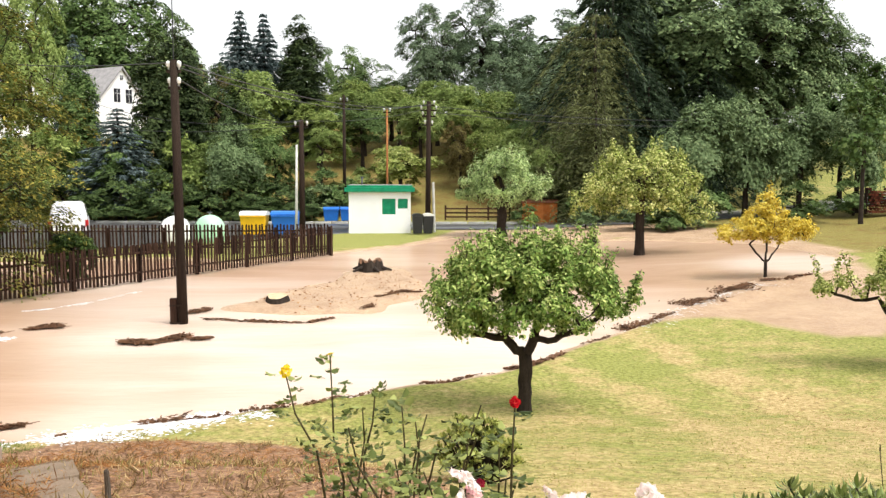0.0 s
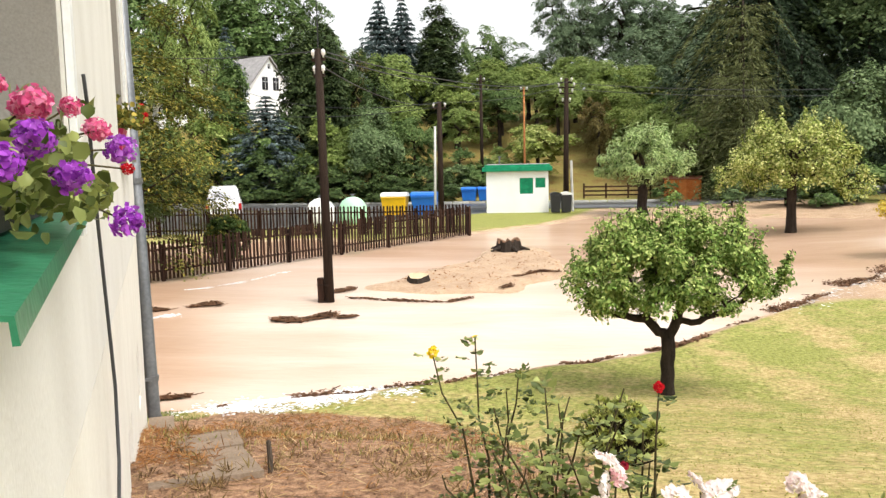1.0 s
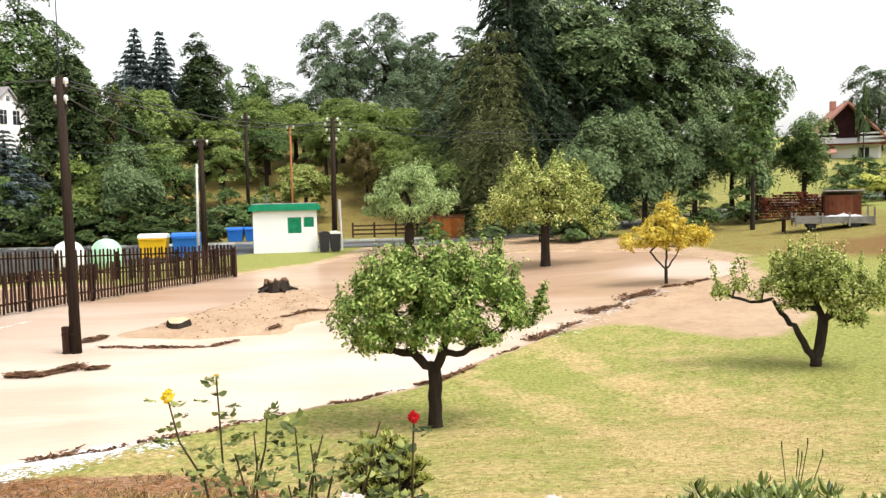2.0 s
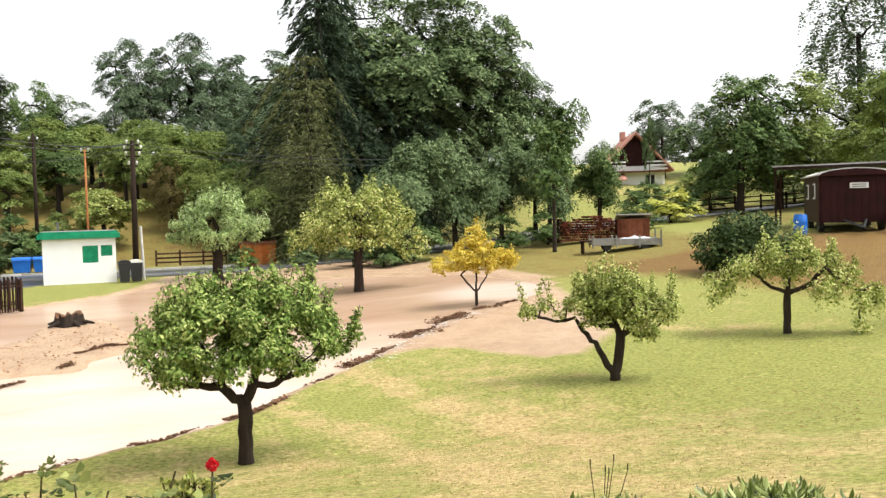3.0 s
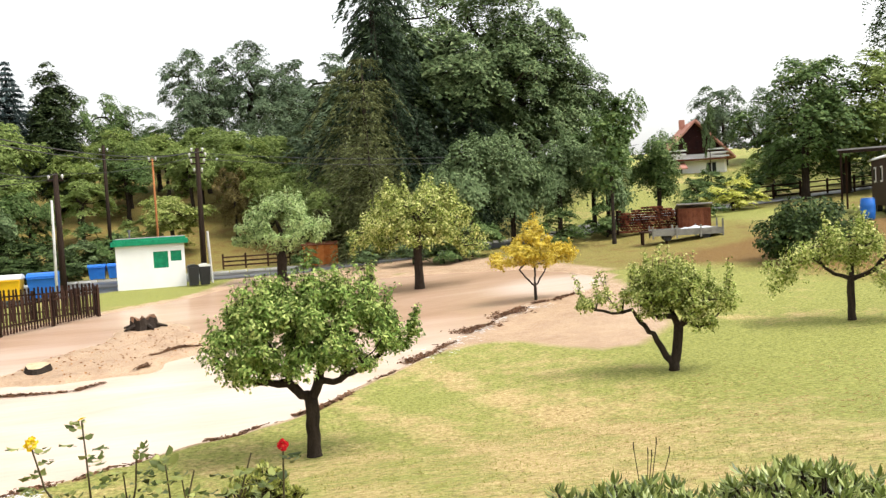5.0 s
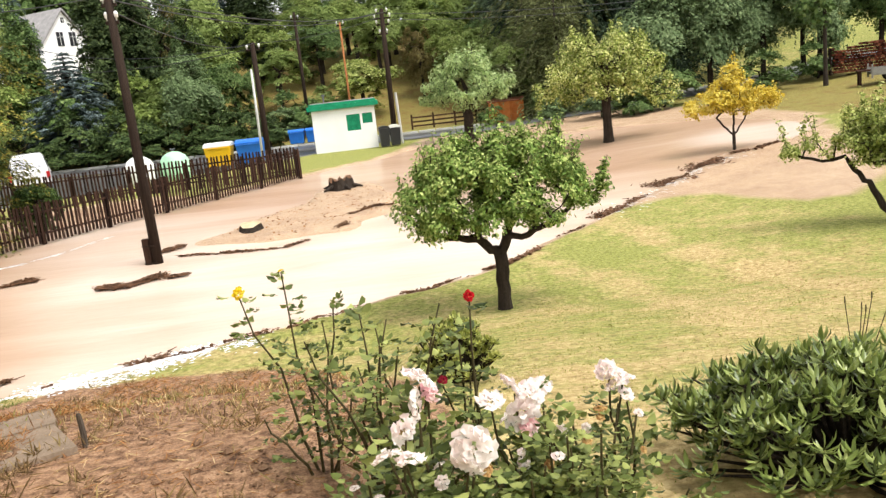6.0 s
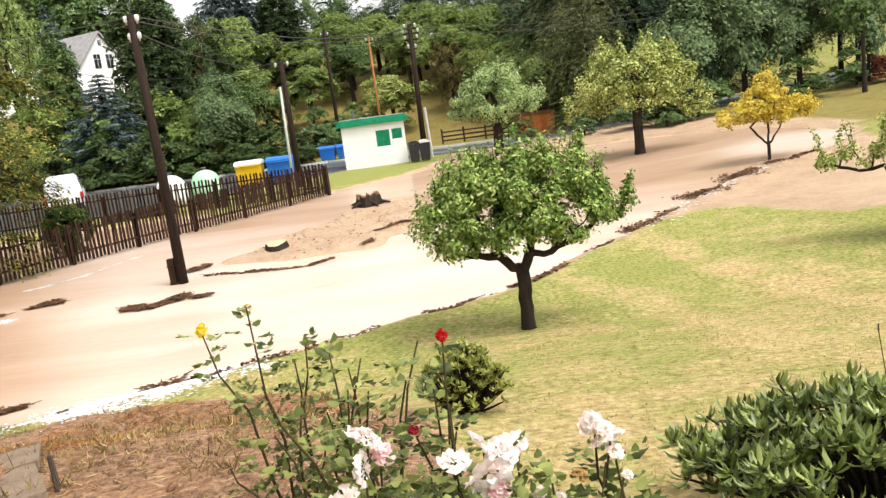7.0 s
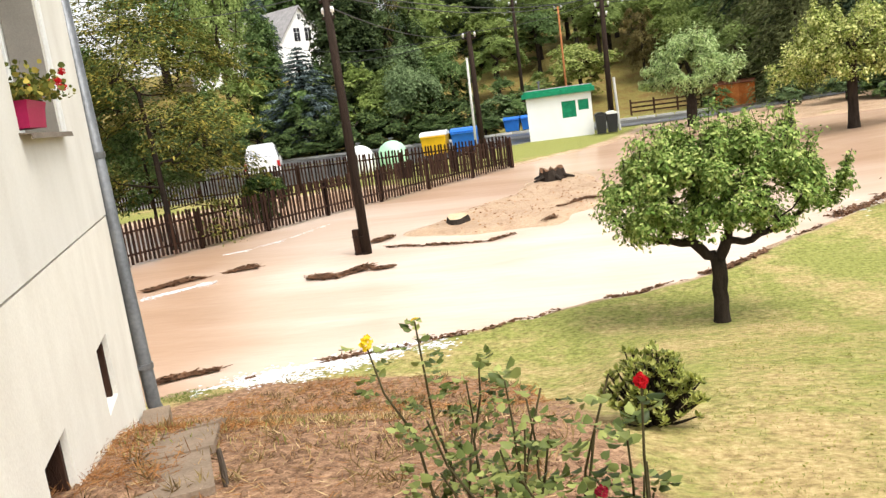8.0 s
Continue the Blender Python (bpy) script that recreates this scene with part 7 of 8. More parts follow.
def scatter_strip(name, label, pts, wide, n, seed, size=0.16, lift=0.0, gaps=0.38):
    """Twigs, leaves and fine mud washed up along a line."""
    rng = R(seed)
    root = thing(name, label, "debris", group="washed-up debris")
    seglen = [math.dist(a, b) for a, b in zip(pts, pts[1:])]
    tot = sum(seglen)
    cs, ax = [], []
    s = Soup()

    def spot(u):
        u *= tot
        for (a, b), q in zip(zip(pts, pts[1:]), seglen):
            if u <= q or (a, b) == (pts[-2], pts[-1]):
                t = min(1, u / q)
                return a[0] + (b[0] - a[0]) * t, a[1] + (b[1] - a[1]) * t, (b[0] - a[0]) / q, (b[1] - a[1]) / q
            u -= q
    for k in range(n):
        u = rng.random()
        f = 0.5 + 0.9 * noise.noise(Vector((u * tot * 0.9, seed, 0)))
        if f < gaps + 0.3 * rng.random():
            continue
        x, y, dx, dy = spot(u)
        o = rng.normal() * wide * 0.45 * f + 0.5 * wide * noise.noise(Vector((u * tot * 1.6, seed, 5)))
        px, py = x - dy * o, y + dx * o
        z = max(on_ground(px, py), water_z(px, py) if flooded(px, py) > 0 else -9) + abs(rng.normal()) * 0.03 * f + lift + 0.012
        cs.append((px, py, z))
        v = np.array([dx, dy, 0]) * rng.choice([-1, 1]) + rng.normal(size=3) * np.array([0.5, 0.5, 0.18])
        ax.append(v)
        if k % 6 == 0:
            q = size * rng.uniform(0.6, 2.2)
            e = Vector(v).normalized() * q
            s.tube([(px, py, z), (px + e.x, py + e.y, z + e.z * 0.3 + 0.01)], [0.010, 0.006], 4)
    a = unit(np.array(ax))
    b = rng.normal(size=a.shape) * np.array([1, 1, 0.25])
    b = unit(b - a * (a * b).sum(1)[:, None])
    part("leaf_litter", leaf_mesh("leaf_litter", np.array(cs), a, b, size * rng.uniform(0.4, 1.3, len(cs)), 0.3), M_DEBRIS, root, kind="stuff")
    part("twig_litter", s, M_DEBRIS, root, kind="stuff")


BANK = "dark line of twigs and leaves washed up on the bank"
RAFT = "raft of brown twigs stranded in flood water"
ISLE_EDGE = "dark leaf litter edging the mud island"
scatter_strip("debris_line", BANK, [(-5.2, 11.0), (-4.5, 11.3), (-3.9, 11.45), (-3.6, 11.75), (-3.1, 12.0), (-2.7, 12.05), (-2.1, 12.35)], 0.13, 800, 61, 0.08, 0.0, 0.42)
scatter_strip("debris_line", BANK, [(-2.1, 12.35), (-1.6, 12.8), (-0.8, 13.4), (0.05, 14.0), (0.9, 14.65)], 0.14, 700, 62, 0.08, 0.0, 0.42)
scatter_strip("debris_line", BANK, [(1.2, 15.0), (1.6, 15.25), (2.3, 16.1)], 0.30, 800, 72, 0.09, 0.0, 0.2)
scatter_strip("debris_line", BANK, [(2.3, 16.1), (3.2, 17.4), (4.0, 18.6)], 0.14, 260, 73, 0.09)
scatter_strip("debris_line", BANK, [(4.0, 18.6), (4.85, 19.45), (5.8, 20.65)], 0.5, 1000, 63, 0.10, 0.0, 0.38)
scatter_strip("debris_line", BANK, [(6.2, 21.2), (6.95, 22.0), (7.9, 23.1), (8.6, 23.6)], 0.8, 1500, 74, 0.11, 0.0, 0.42)
scatter_strip("debris_line", BANK, [(8.6, 23.6), (9.4, 24.1), (10.2, 24.5), (11.1, 24.9)], 0.40, 700, 64, 0.11, 0.0, 0.3)
scatter_strip("debris_line", ISLE_EDGE, [(-5.7, 19.95), (-5.1, 19.8), (-4.2, 19.6), (-3.15, 19.5), (-2.5, 20.3), (-1.75, 21.25)], 0.18, 1200, 65, 0.09, 0.0, 0.40)
scatter_strip("debris_line", ISLE_EDGE, [(-1.8, 22.8), (-1.15, 23.4), (-0.35, 23.9)], 0.20, 520, 66, 0.10, 0.0, 0.2)
scatter_strip("debris_raft", RAFT, [(-6.7, 17.35), (-6.1, 17.2), (-5.75, 17.55), (-5.5, 17.95)], 0.30, 1100, 67, 0.11, 0.02, 0.1)
scatter_strip("debris_raft", RAFT, [(-10.7, 17.4), (-10.03, 18.2), (-9.55, 18.35), (-9.15, 18.65), (-8.7, 19.05)], 0.30, 1700, 68, 0.11, 0.02, 0.0)
scatter_strip("debris_raft", RAFT, [(-5.3, 17.6), (-4.9, 17.7)], 0.14, 260, 69, 0.10, 0.02, 0.1)
scatter_strip("debris_raft", RAFT, [(-6.6, 11.05), (-6.25, 11.3), (-5.85, 11.55)], 0.15, 600, 70, 0.10, 0.02, 0.0)
scatter_strip("debris_raft", RAFT, [(-6.3, 20.6), (-6.05, 20.9), (-5.9, 21.2)], 0.18, 260, 71, 0.10, 0.02, 0.2)


def foam(label, pts, wide, n, seed, size):
    """Pale flakes in a broken line on the water, for scum and for sky sheen."""
    rng = R(seed)
    cs = []
    while len(cs) < n:
        i = int(rng.integers(len(pts) - 1))
        t = rng.random()
        x = pts[i][0] + (pts[i + 1][0] - pts[i][0]) * t + rng.normal() * wide * 0.5
        y = pts[i][1] + (pts[i + 1][1] - pts[i][1]) * t + rng.normal() * wide * 0.5
        if noise.noise(Vector((x * 2.2, y * 2.2, seed))) > rng.uniform(-0.4, 0.5):
            cs.append((x, y, max(on_ground(x, y) + 0.003, water_z(x, y) + 0.004) + rng.uniform(0, 0.006)))
    a = unit(rng.normal(size=(n, 3)) * np.array([1, 0.6, 0.0]) + 1e-6)
    b = np.stack([-a[:, 1], a[:, 0], np.zeros(n)], 1)
    ob = part("foam", leaf_mesh("foam", np.array(cs), a, b, size * rng.uniform(0.4, 1.5, n), 0.3, 0.0), M_FOAM_SHEEN)
    tagged(ob, label, "foam", kind="stuff")


# Near and far bank flakes draw the sky's sheen on shallow water.
foam("whitish flakes standing for sky sheen at the near bank", [(-5.4, 10.5), (-4.9, 10.95), (-4.3, 11.15), (-3.9, 11.4), (-3.4, 11.85), (-2.7, 12.0)], 0.42, 4800, 171, 0.06)
foam("thin pale scum line along the fence", [(-10.6, 20.9), (-9.9, 21.4), (-9.4, 22.3), (-8.7, 24.2)], 0.10, 300, 172, 0.07)
foam("whitish scum below a stranded raft of twigs", [(-10.3, 16.7), (-9.7, 17.4), (-9.2, 17.8)], 0.18, 500, 173, 0.07)
foam("pale flakes standing for bright sheen along the far bank", [(4.3, 18.7), (6.2, 20.7), (7.6, 22.5), (9.6, 24.0)], 0.45, 600, 174, 0.07)


def litter(name, label, poly, n, seed, material, size, upright=0.15, wide=0.08):
    """Loose straw, leaves or blades scattered over a patch of ground."""
    rng = R(seed)
    xs, ys = [p[0] for p in poly], [p[1] for p in poly]
    cs = []
    while len(cs) < n:
        x, y = rng.uniform(min(xs), max(xs)), rng.uniform(min(ys), max(ys))
        if depth_in(poly, x, y) + 0.25 * wobble(x, y, 2.0) > 0 and noise.noise(Vector((x * 1.3, y * 1.3, seed))) + 0.6 * noise.noise(Vector((x * 4.1, y * 4.1, seed))) > rng.uniform(-0.6, 0.5):
            cs.append((x, y, on_ground(x, y) + 0.012))
    c = np.array(cs)
    a = rng.normal(size=(n, 3)) * np.array([1, 1, upright])
    if upright > 1:
        a = rng.normal(size=(n, 3)) * 0.45 + np.array([0, 0, 1.0])
    a = unit(a)
    b = rng.normal(size=(n, 3))
    b = unit(b - a * (a * b).sum(1)[:, None])
    q = size * rng.uniform(0.5, 1.4, n)
    if upright > 1:
        c = c + a * q[:, None] * 0.45
    else:
        c[:, 2] += np.abs(a[:, 2]) * q * 0.45
    tagged(part(name, leaf_mesh(name, c, a, b, q, wide, 0.12 if upright > 1 or wide > 0.1 else 0.012), material), label, "litter", kind="stuff")


def clods(label, poly, n, seed):
    """Crumbs and lumps of earth lying on the bed."""
    rng = R(seed)
    s = Soup()
    xs, ys = [p[0] for p in poly], [p[1] for p in poly]
    made = 0
    while made < n:
        x, y = rng.uniform(min(xs), max(xs)), rng.uniform(min(ys), max(ys))
        if depth_in(poly, x, y) < 0.05 or noise.noise(Vector((x * 2.0, y * 2.0, seed))) < rng.uniform(-0.5, 0.4):
            continue
        made += 1
        r = 0.007 + 0.022 * rng.random() ** 3
        z = on_ground(x, y) + r * 0.25
        v = [(x + r * a * rng.uniform(0.7, 1.3), y + r * b * rng.uniform(0.7, 1.3), z + r * c * rng.uniform(0.5, 0.9)) for a, b, c in ((1, 0, 0), (0, 1, 0), (-1, 0, 0), (0, -1, 0), (0, 0, 1), (0, 0, -1))]
        s.add(v, [(0, 1, 4), (1, 2, 4), (2, 3, 4), (3, 0, 4), (1, 0, 5), (2, 1, 5), (3, 2, 5), (0, 3, 5)])
    tagged(part("soil_clods", s, M_CLOD), label, "soil", kind="stuff")


clods("crumbly lumps of brown earth on the bare bed", [(-4.6, 2.6), (0.1, 2.6), (0.2, 4.6), (-0.4, 6.0), (-1.0, 9.4), (-3.0, 10.2), (-4.4, 10.0)], 5200, 93)


litter("straw", "dry straw and stalks on the bare bed", BED, 5200, 81, M_STRAW, 0.085, 0.18, 0.03)
litter("straw", "orange-brown straw heaped beside the slabs", [(-4.4, 4.2), (-2.2, 4.2), (-2.5, 6.9), (-4.2, 7.0)], 5200, 88, M_STRAW_ORANGE, 0.11, 0.3, 0.022)
litter("straw", "orange-brown straw strewn over the bed", [(-3.6, 3.6), (-0.2, 3.2), (-0.2, 5.8), (-3.2, 6.8)], 1300, 90, M_STRAW_ORANGE, 0.09, 0.25, 0.02)
litter("bank_grass", "fresh green grass fringe above the flood", [(-5.9, 9.4), (-5.0, 9.8), (-4.6, 10.9), (-5.6, 10.6)], 900, 92, M_GRASS_FRESH, 0.035, 2.0, 0.09)
litter("stubble", "withered brown stubble on the bare bed", BED, 420, 82, M_STRAW, 0.055, 2.0, 0.05)
litter("stubble", "withered brown stubble along the bed's edge", [(-3.4, 5.2), (-0.3, 4.6), (-0.1, 6.2), (-1.4, 7.3), (-3.4, 7.7)], 700, 89, M_STRAW, 0.06, 2.0, 0.05)
litter("bed_weeds", "sparse weeds on the bare bed", [(-4.2, 5.2), (-0.4, 5.0), (-0.6, 6.6), (-3.6, 7.6)], 260, 83, M_GRASS, 0.06, 2.0, 0.05)
litter("mud_leaves", "orange-brown leaf litter on the mud island", ISLE, 420, 84, M_STRAW_ORANGE, 0.06, 0.1, 0.25)
litter("straw", "dry stalks washed against the far edge of the bed", [(-5.0, 8.6), (-0.6, 8.2), (-1.0, 9.9), (-2.2, 10.6), (-4.6, 10.7)], 3600, 98, M_STRAW_ORANGE, 0.10, 0.3, 0.03)
litter("lawn_grass", "short mown grass blades, partly dry", [(0.3, 2.4), (3.2, 2.0), (9.5, 7.0), (8.5, 16.0), (5.0, 17.6), (2.0, 15.0), (-1.0, 12.2), (-0.4, 9.4), (0.3, 6.0)], 24000, 85, M_GRASS, 0.017, 2.0, 0.14)
litter("lawn_clover", "small clover and plantain leaves in the near lawn", [(0.6, 4.4), (4.2, 3.8), (6.5, 8.0), (5.0, 12.0), (1.5, 12.4), (0.6, 7.4)], 7000, 100, M_CLOVER, 0.020, 0.25, 0.24)
litter("lawn_tufts", "coarse grass tufts of the lawn", [(3, 6), (16, 8), (22, 20), (12, 22), (9, 16), (4, 14)], 6000, 86, M_GRASS, 0.022, 2.0, 0.14)
litter("straw", "pale mown straw lying on the lawn", [(4.2, 9.0), (9.5, 8.0), (13.0, 10.5), (11.5, 13.5), (7.0, 13.5), (4.4, 12.5)], 2600, 99, M_STRAW, 0.07, 0.12, 0.05)


def tufts(label, poly, n, seed):
    """Clumps of dead stalks standing on the bed, leaning every way."""
    rng = R(seed)
    xs, ys = [p[0] for p in poly], [p[1] for p in poly]
    c, a, q = [], [], []
    made = 0
    while made < n:
        x, y = rng.uniform(min(xs), max(xs)), rng.uniform(min(ys), max(ys))
        if depth_in(poly, x, y) < 0:
            continue
        made += 1
        for _ in range(int(rng.integers(14, 34))):
            d = unit(rng.normal(size=(1, 3)) * np.array([0.6, 0.6, 0.2]) + np.array([[0, 0, rng.uniform(0.25, 1.0)]]))[0]
            w = rng.uniform(0.05, 0.13)
            px, py = x + rng.normal() * 0.035, y + rng.normal() * 0.035
            c.append((px + d[0] * w / 2, py + d[1] * w / 2, on_ground(px, py) + abs(d[2]) * w / 2))
            a.append(d)
            q.append(w)
    a = np.array(a)
    b = rng.normal(size=a.shape)
    b = unit(b - a * (a * b).sum(1)[:, None])
    tagged(part("dead_stalks", leaf_mesh("dead_stalks", np.array(c), a, b, np.array(q), 0.035, 0.01), M_STRAW_DARK), label, "litter", kind="stuff")


tufts("clumps of dead brown stalks on the bare bed", [(-3.6, 3.4), (-0.2, 3.2), (-0.2, 5.6), (-1.2, 6.8), (-3.4, 7.2)], 90, 94)
tufts("clumps of dead brown stalks along the bed's far edge", [(-4.6, 9.0), (-0.8, 8.6), (-1.2, 9.9), (-2.2, 10.5), (-4.4, 10.6)], 80, 95)

s = Soup()
s.tube([(0, 0, -0.05), (0.002, 0.0, 0.1), (-0.004, 0.0, 0.19), (-0.006, 0.0, 0.20)], [0.016, 0.016, 0.014, 0.008], 7)
stick = part("wooden_stake", s, M_BARK_GREY)
stick.matrix_world = pose(-1.81, 4.46, on_ground(-1.81, 4.46))
tagged(stick, "short dark wooden stake in the bare bed", "stake")

# ---- roses and shrubs in front ----


def bloom(parent, p, r, material, rng, rings=5, name="bloom", label=""):
    """An open rose: rings of cupped petals round a tight heart."""
    c, a, b, sz = [], [], [], []
    face = Vector(rng.normal(size=3) * 0.5 + np.array([0, -0.5, 0.8])).normalized()
    u = face.cross(Vector((0.3, 0.9, 0.2))).normalized()
    w = face.cross(u)
    for ring in range(rings):
        k = 4 + 2 * ring
        for j in range(k):
            t = 6.283 * j / k + ring * 0.5 + rng.uniform(-0.2, 0.2)
            d = u * math.cos(t) + w * math.sin(t)
            tilt = 0.15 + 0.28 * ring
            ax = (face * (1 - tilt) + d * tilt * 1.2).normalized()
            c.append(tuple(Vector(p) + d * r * 0.22 * ring + ax * r * 0.35))
            a.append(tuple(ax))
            b.append(tuple(ax.cross(d).normalized() if ax.cross(d).length > 1e-3 else u))
            sz.append(r * (0.7 + 0.05 * ring))
    part(name, fine_leaf_mesh(name, np.array(c) + rng.normal(size=(len(c), 3)) * r * 0.07, unit(np.array(a) + rng.normal(size=(len(c), 3)) * 0.22), np.array(b), np.array(sz) * rng.uniform(0.75, 1.15, len(c)), 0.5, 0.2, 0.3, True), material, parent, label)


def sprays(rng, path, every, size, spread):
    """Compound leaves set along a stem."""
    c, a = [], []
    pts = [Vector(p) for p in path]
    for p, q in zip(pts, pts[1:]):
        k = max(1, int((q - p).length / every))
        for i in range(k):
            o = p.lerp(q, (i + rng.random()) / k)
            d = Vector(rng.normal(size=3)) * Vector((1, 1, 0.35))
            d = Vector((d.x, d.y, d.z * 0.4 + 0.15)).normalized()
            for j in range(5):
                e = o + d * (0.03 + spread * (j // 2 + 1) * 0.33)
                side = d.cross(Vector((0, 0, 1))).normalized() * (0.0 if j == 4 else (1 if j % 2 else -1))
                v = d * 0.7 + side * 0.9 + Vector(rng.normal(size=3)) * 0.2
                c.append(tuple(e + side * size * 0.45))
                a.append(tuple(v.normalized()))
    return c, a


def rose_bush(name, label, stems, blooms, rng, leaf=0.055, every=0.055, spread=0.10, r=0.008, leafmat=None):
    root = thing(name, label, "rose bush", group="rose bushes")
    C, A = [], []
    for path in stems:
        s = Soup()
        s.tube(path, [r * (1 - 0.6 * i / (len(path) - 1)) for i in range(len(path))], 6)
        part("stem", s, M_STEM, root)
        c, a = sprays(rng, path[1:] if len(path) > 2 else path, every, leaf, spread)
        C += c
        A += a
    a = unit(np.array(A))
    b = rng.normal(size=a.shape) + np.array([0, 0, 0.0])
    up = np.cross(a, np.array([0, 0, 1.0])) + rng.normal(size=a.shape) * 0.35
    b = unit(up - a * (a * up).sum(1)[:, None])
    part("leaves", fine_leaf_mesh("leaves", np.array(C), a, b, leaf * rng.uniform(0.6, 1.25, len(C)), 0.33), leafmat or M_ROSELEAF, root)
    for p, q, mat, lab in blooms:
        bloom(root, p, q, mat, rng, label=lab)
    return root


def gz(x, y):
    return on_ground(x, y) - 0.02


def wavy(rng, x, y, top, bend=0.06, n=5):
    z0 = gz(x, y)
    tx, ty, tz = top
    return [(x + (tx - x) * t + rng.uniform(-bend, bend) * t * (1 - t) * 2, y + (ty - y) * t + rng.uniform(-bend, bend) * t * (1 - t) * 2, z0 + (tz - z0) * t) for t in (i / n for i in range(n + 1))]


rg = R(91)
rose_bush("rose_bush", "tall leggy yellow rose with sparse leaves", [
    wavy(rg, -0.46, 3.74, (-0.51, 3.70, 2.675)), wavy(rg, -0.48, 3.76, (-0.71, 3.73, 2.585), 0.10), wavy(rg, -0.40, 3.76, (-0.32, 3.79, 2.51)),
    wavy(rg, -0.42, 3.70, (-0.38, 3.8, 2.41)), wavy(rg, -0.42, 3.72, (-0.28, 3.66, 2.11)), wavy(rg, -0.5, 3.7, (-0.66, 3.62, 2.06))],
    [((-0.71, 3.73, 2.602), 0.020, M_PETAL_YELLOW, "open yellow rose"), ((-0.51, 3.70, 2.686), 0.010, M_PETAL_YELLOW, "yellow rosebud")], rg, 0.038, 0.026, 0.075)
rg = R(92)
rose_bush("rose_bush", "leafy dark green rose bush on the bed's edge",
          [wavy(rg, -0.12 + rg.uniform(-0.1, 0.1), 3.45 + rg.uniform(-0.1, 0.1), (-0.12 + rg.uniform(-0.32, 0.3), 3.4 + rg.uniform(-0.25, 0.25), rg.uniform(2.06, 2.50))) for _ in range(12)], [], rg, 0.047, 0.05, 0.10)
rg = R(93)
rose_bush("rose_bush", "leafy rose bush with one long-stemmed red bloom",
          [wavy(rg, 0.16 + rg.uniform(-0.1, 0.1), 3.25 + rg.uniform(-0.1, 0.1), (0.14 + rg.uniform(-0.25, 0.22), 3.2 + rg.uniform(-0.2, 0.2), rg.uniform(2.06, 2.46))) for _ in range(10)]
          + [wavy(rg, 0.22, 3.2, (0.25, 3.16, 2.6))],
          [((0.25, 3.16, 2.62), 0.014, M_PETAL_RED, "bright red rose"), ((0.12, 3.1, 2.33), 0.013, M_PETAL_DARKRED, "dark red rose")], rg, 0.045, 0.05, 0.09)
rg = R(94)
WHITE = "pale pink-white rose"
rose_bush("rose_bush", "rose bush with clusters of pale pink-white blooms",
          [wavy(rg, 0.04 + rg.uniform(-0.1, 0.1), 2.50 + rg.uniform(-0.08, 0.08), t) for t in ((0.048, 2.52, 2.53), (0.038, 2.47, 2.48), (0.068, 2.57, 2.47), (-0.002, 2.36, 2.44), (-0.042, 2.25, 2.43), (-0.002, 2.26, 2.41), (0.178, 2.28, 2.39), (0.158, 2.28, 2.36), (0.258, 2.4, 2.26), (-0.142, 2.4, 2.26), (-0.042, 2.6, 2.26), (0.158, 2.7, 2.31))],
          [((0.048, 2.52, 2.56), 0.037, M_PETAL_WHITE, WHITE), ((0.033, 2.47, 2.5), 0.033, M_PETAL_WHITE, WHITE), ((0.078, 2.57, 2.49), 0.024, M_PETAL_FADE, "fading pink rose"),
           ((-0.002, 2.36, 2.47), 0.029, M_PETAL_WHITE, WHITE), ((-0.052, 2.25, 2.45), 0.028, M_PETAL_WHITE, WHITE), ((0.008, 2.26, 2.43), 0.029, M_PETAL_WHITE, WHITE),
           ((0.178, 2.28, 2.43), 0.042, M_PETAL_WHITE, WHITE), ((0.158, 2.28, 2.38), 0.031, M_PETAL_WHITE, WHITE)], rg, 0.045, 0.04, 0.09)
rg = R(95)
rose_bush("rose_bush", "rose bush with clusters of pale pink-white blooms",
          [wavy(rg, 0.36 + rg.uniform(-0.1, 0.1), 2.62 + rg.uniform(-0.08, 0.08), t) for t in ((0.258, 2.63, 2.39), (0.338, 2.68, 2.41), (0.428, 2.73, 2.38), (0.348, 2.63, 2.34), (0.388, 2.68, 2.37), (0.258, 2.5, 2.21), (0.458, 2.55, 2.21), (0.308, 2.45, 2.26), (0.508, 2.7, 2.26), (0.408, 2.45, 2.16))],
          [((0.258, 2.63, 2.42), 0.029, M_PETAL_WHITE, WHITE), ((0.328, 2.68, 2.445), 0.031, M_PETAL_WHITE, WHITE), ((0.428, 2.73, 2.41), 0.028, M_PETAL_WHITE, WHITE), ((0.348, 2.62, 2.365), 0.037, M_PETAL_WHITE, WHITE),
           ((0.388, 2.68, 2.405), 0.033, M_PETAL_WHITE, WHITE), ((0.368, 2.62, 2.33), 0.024, M_PETAL_FADE, "fading pink rose")], rg, 0.045, 0.04, 0.09)
rg = R(96)
rose_bush("rose_bush", "thin rose stem topped by a white flower cluster",
          [wavy(rg, 0.68 + rg.uniform(-0.05, 0.05), 2.78, t) for t in ((0.658, 2.76, 2.4), (0.698, 2.75, 2.37), (0.708, 2.75, 2.31), (0.618, 2.7, 2.16), (0.778, 2.8, 2.16), (0.558, 2.6, 2.11))],
          [((0.648, 2.76, 2.425), 0.025, M_PETAL_WHITE, WHITE), ((0.688, 2.75, 2.405), 0.025, M_PETAL_WHITE, WHITE), ((0.668, 2.74, 2.38), 0.023, M_PETAL_WHITE, WHITE), ((0.708, 2.75, 2.34), 0.021, M_PETAL_WHITE, WHITE), ((0.718, 2.76, 2.39), 0.018, M_PETAL_WHITE, WHITE)], rg, 0.045, 0.05, 0.08)


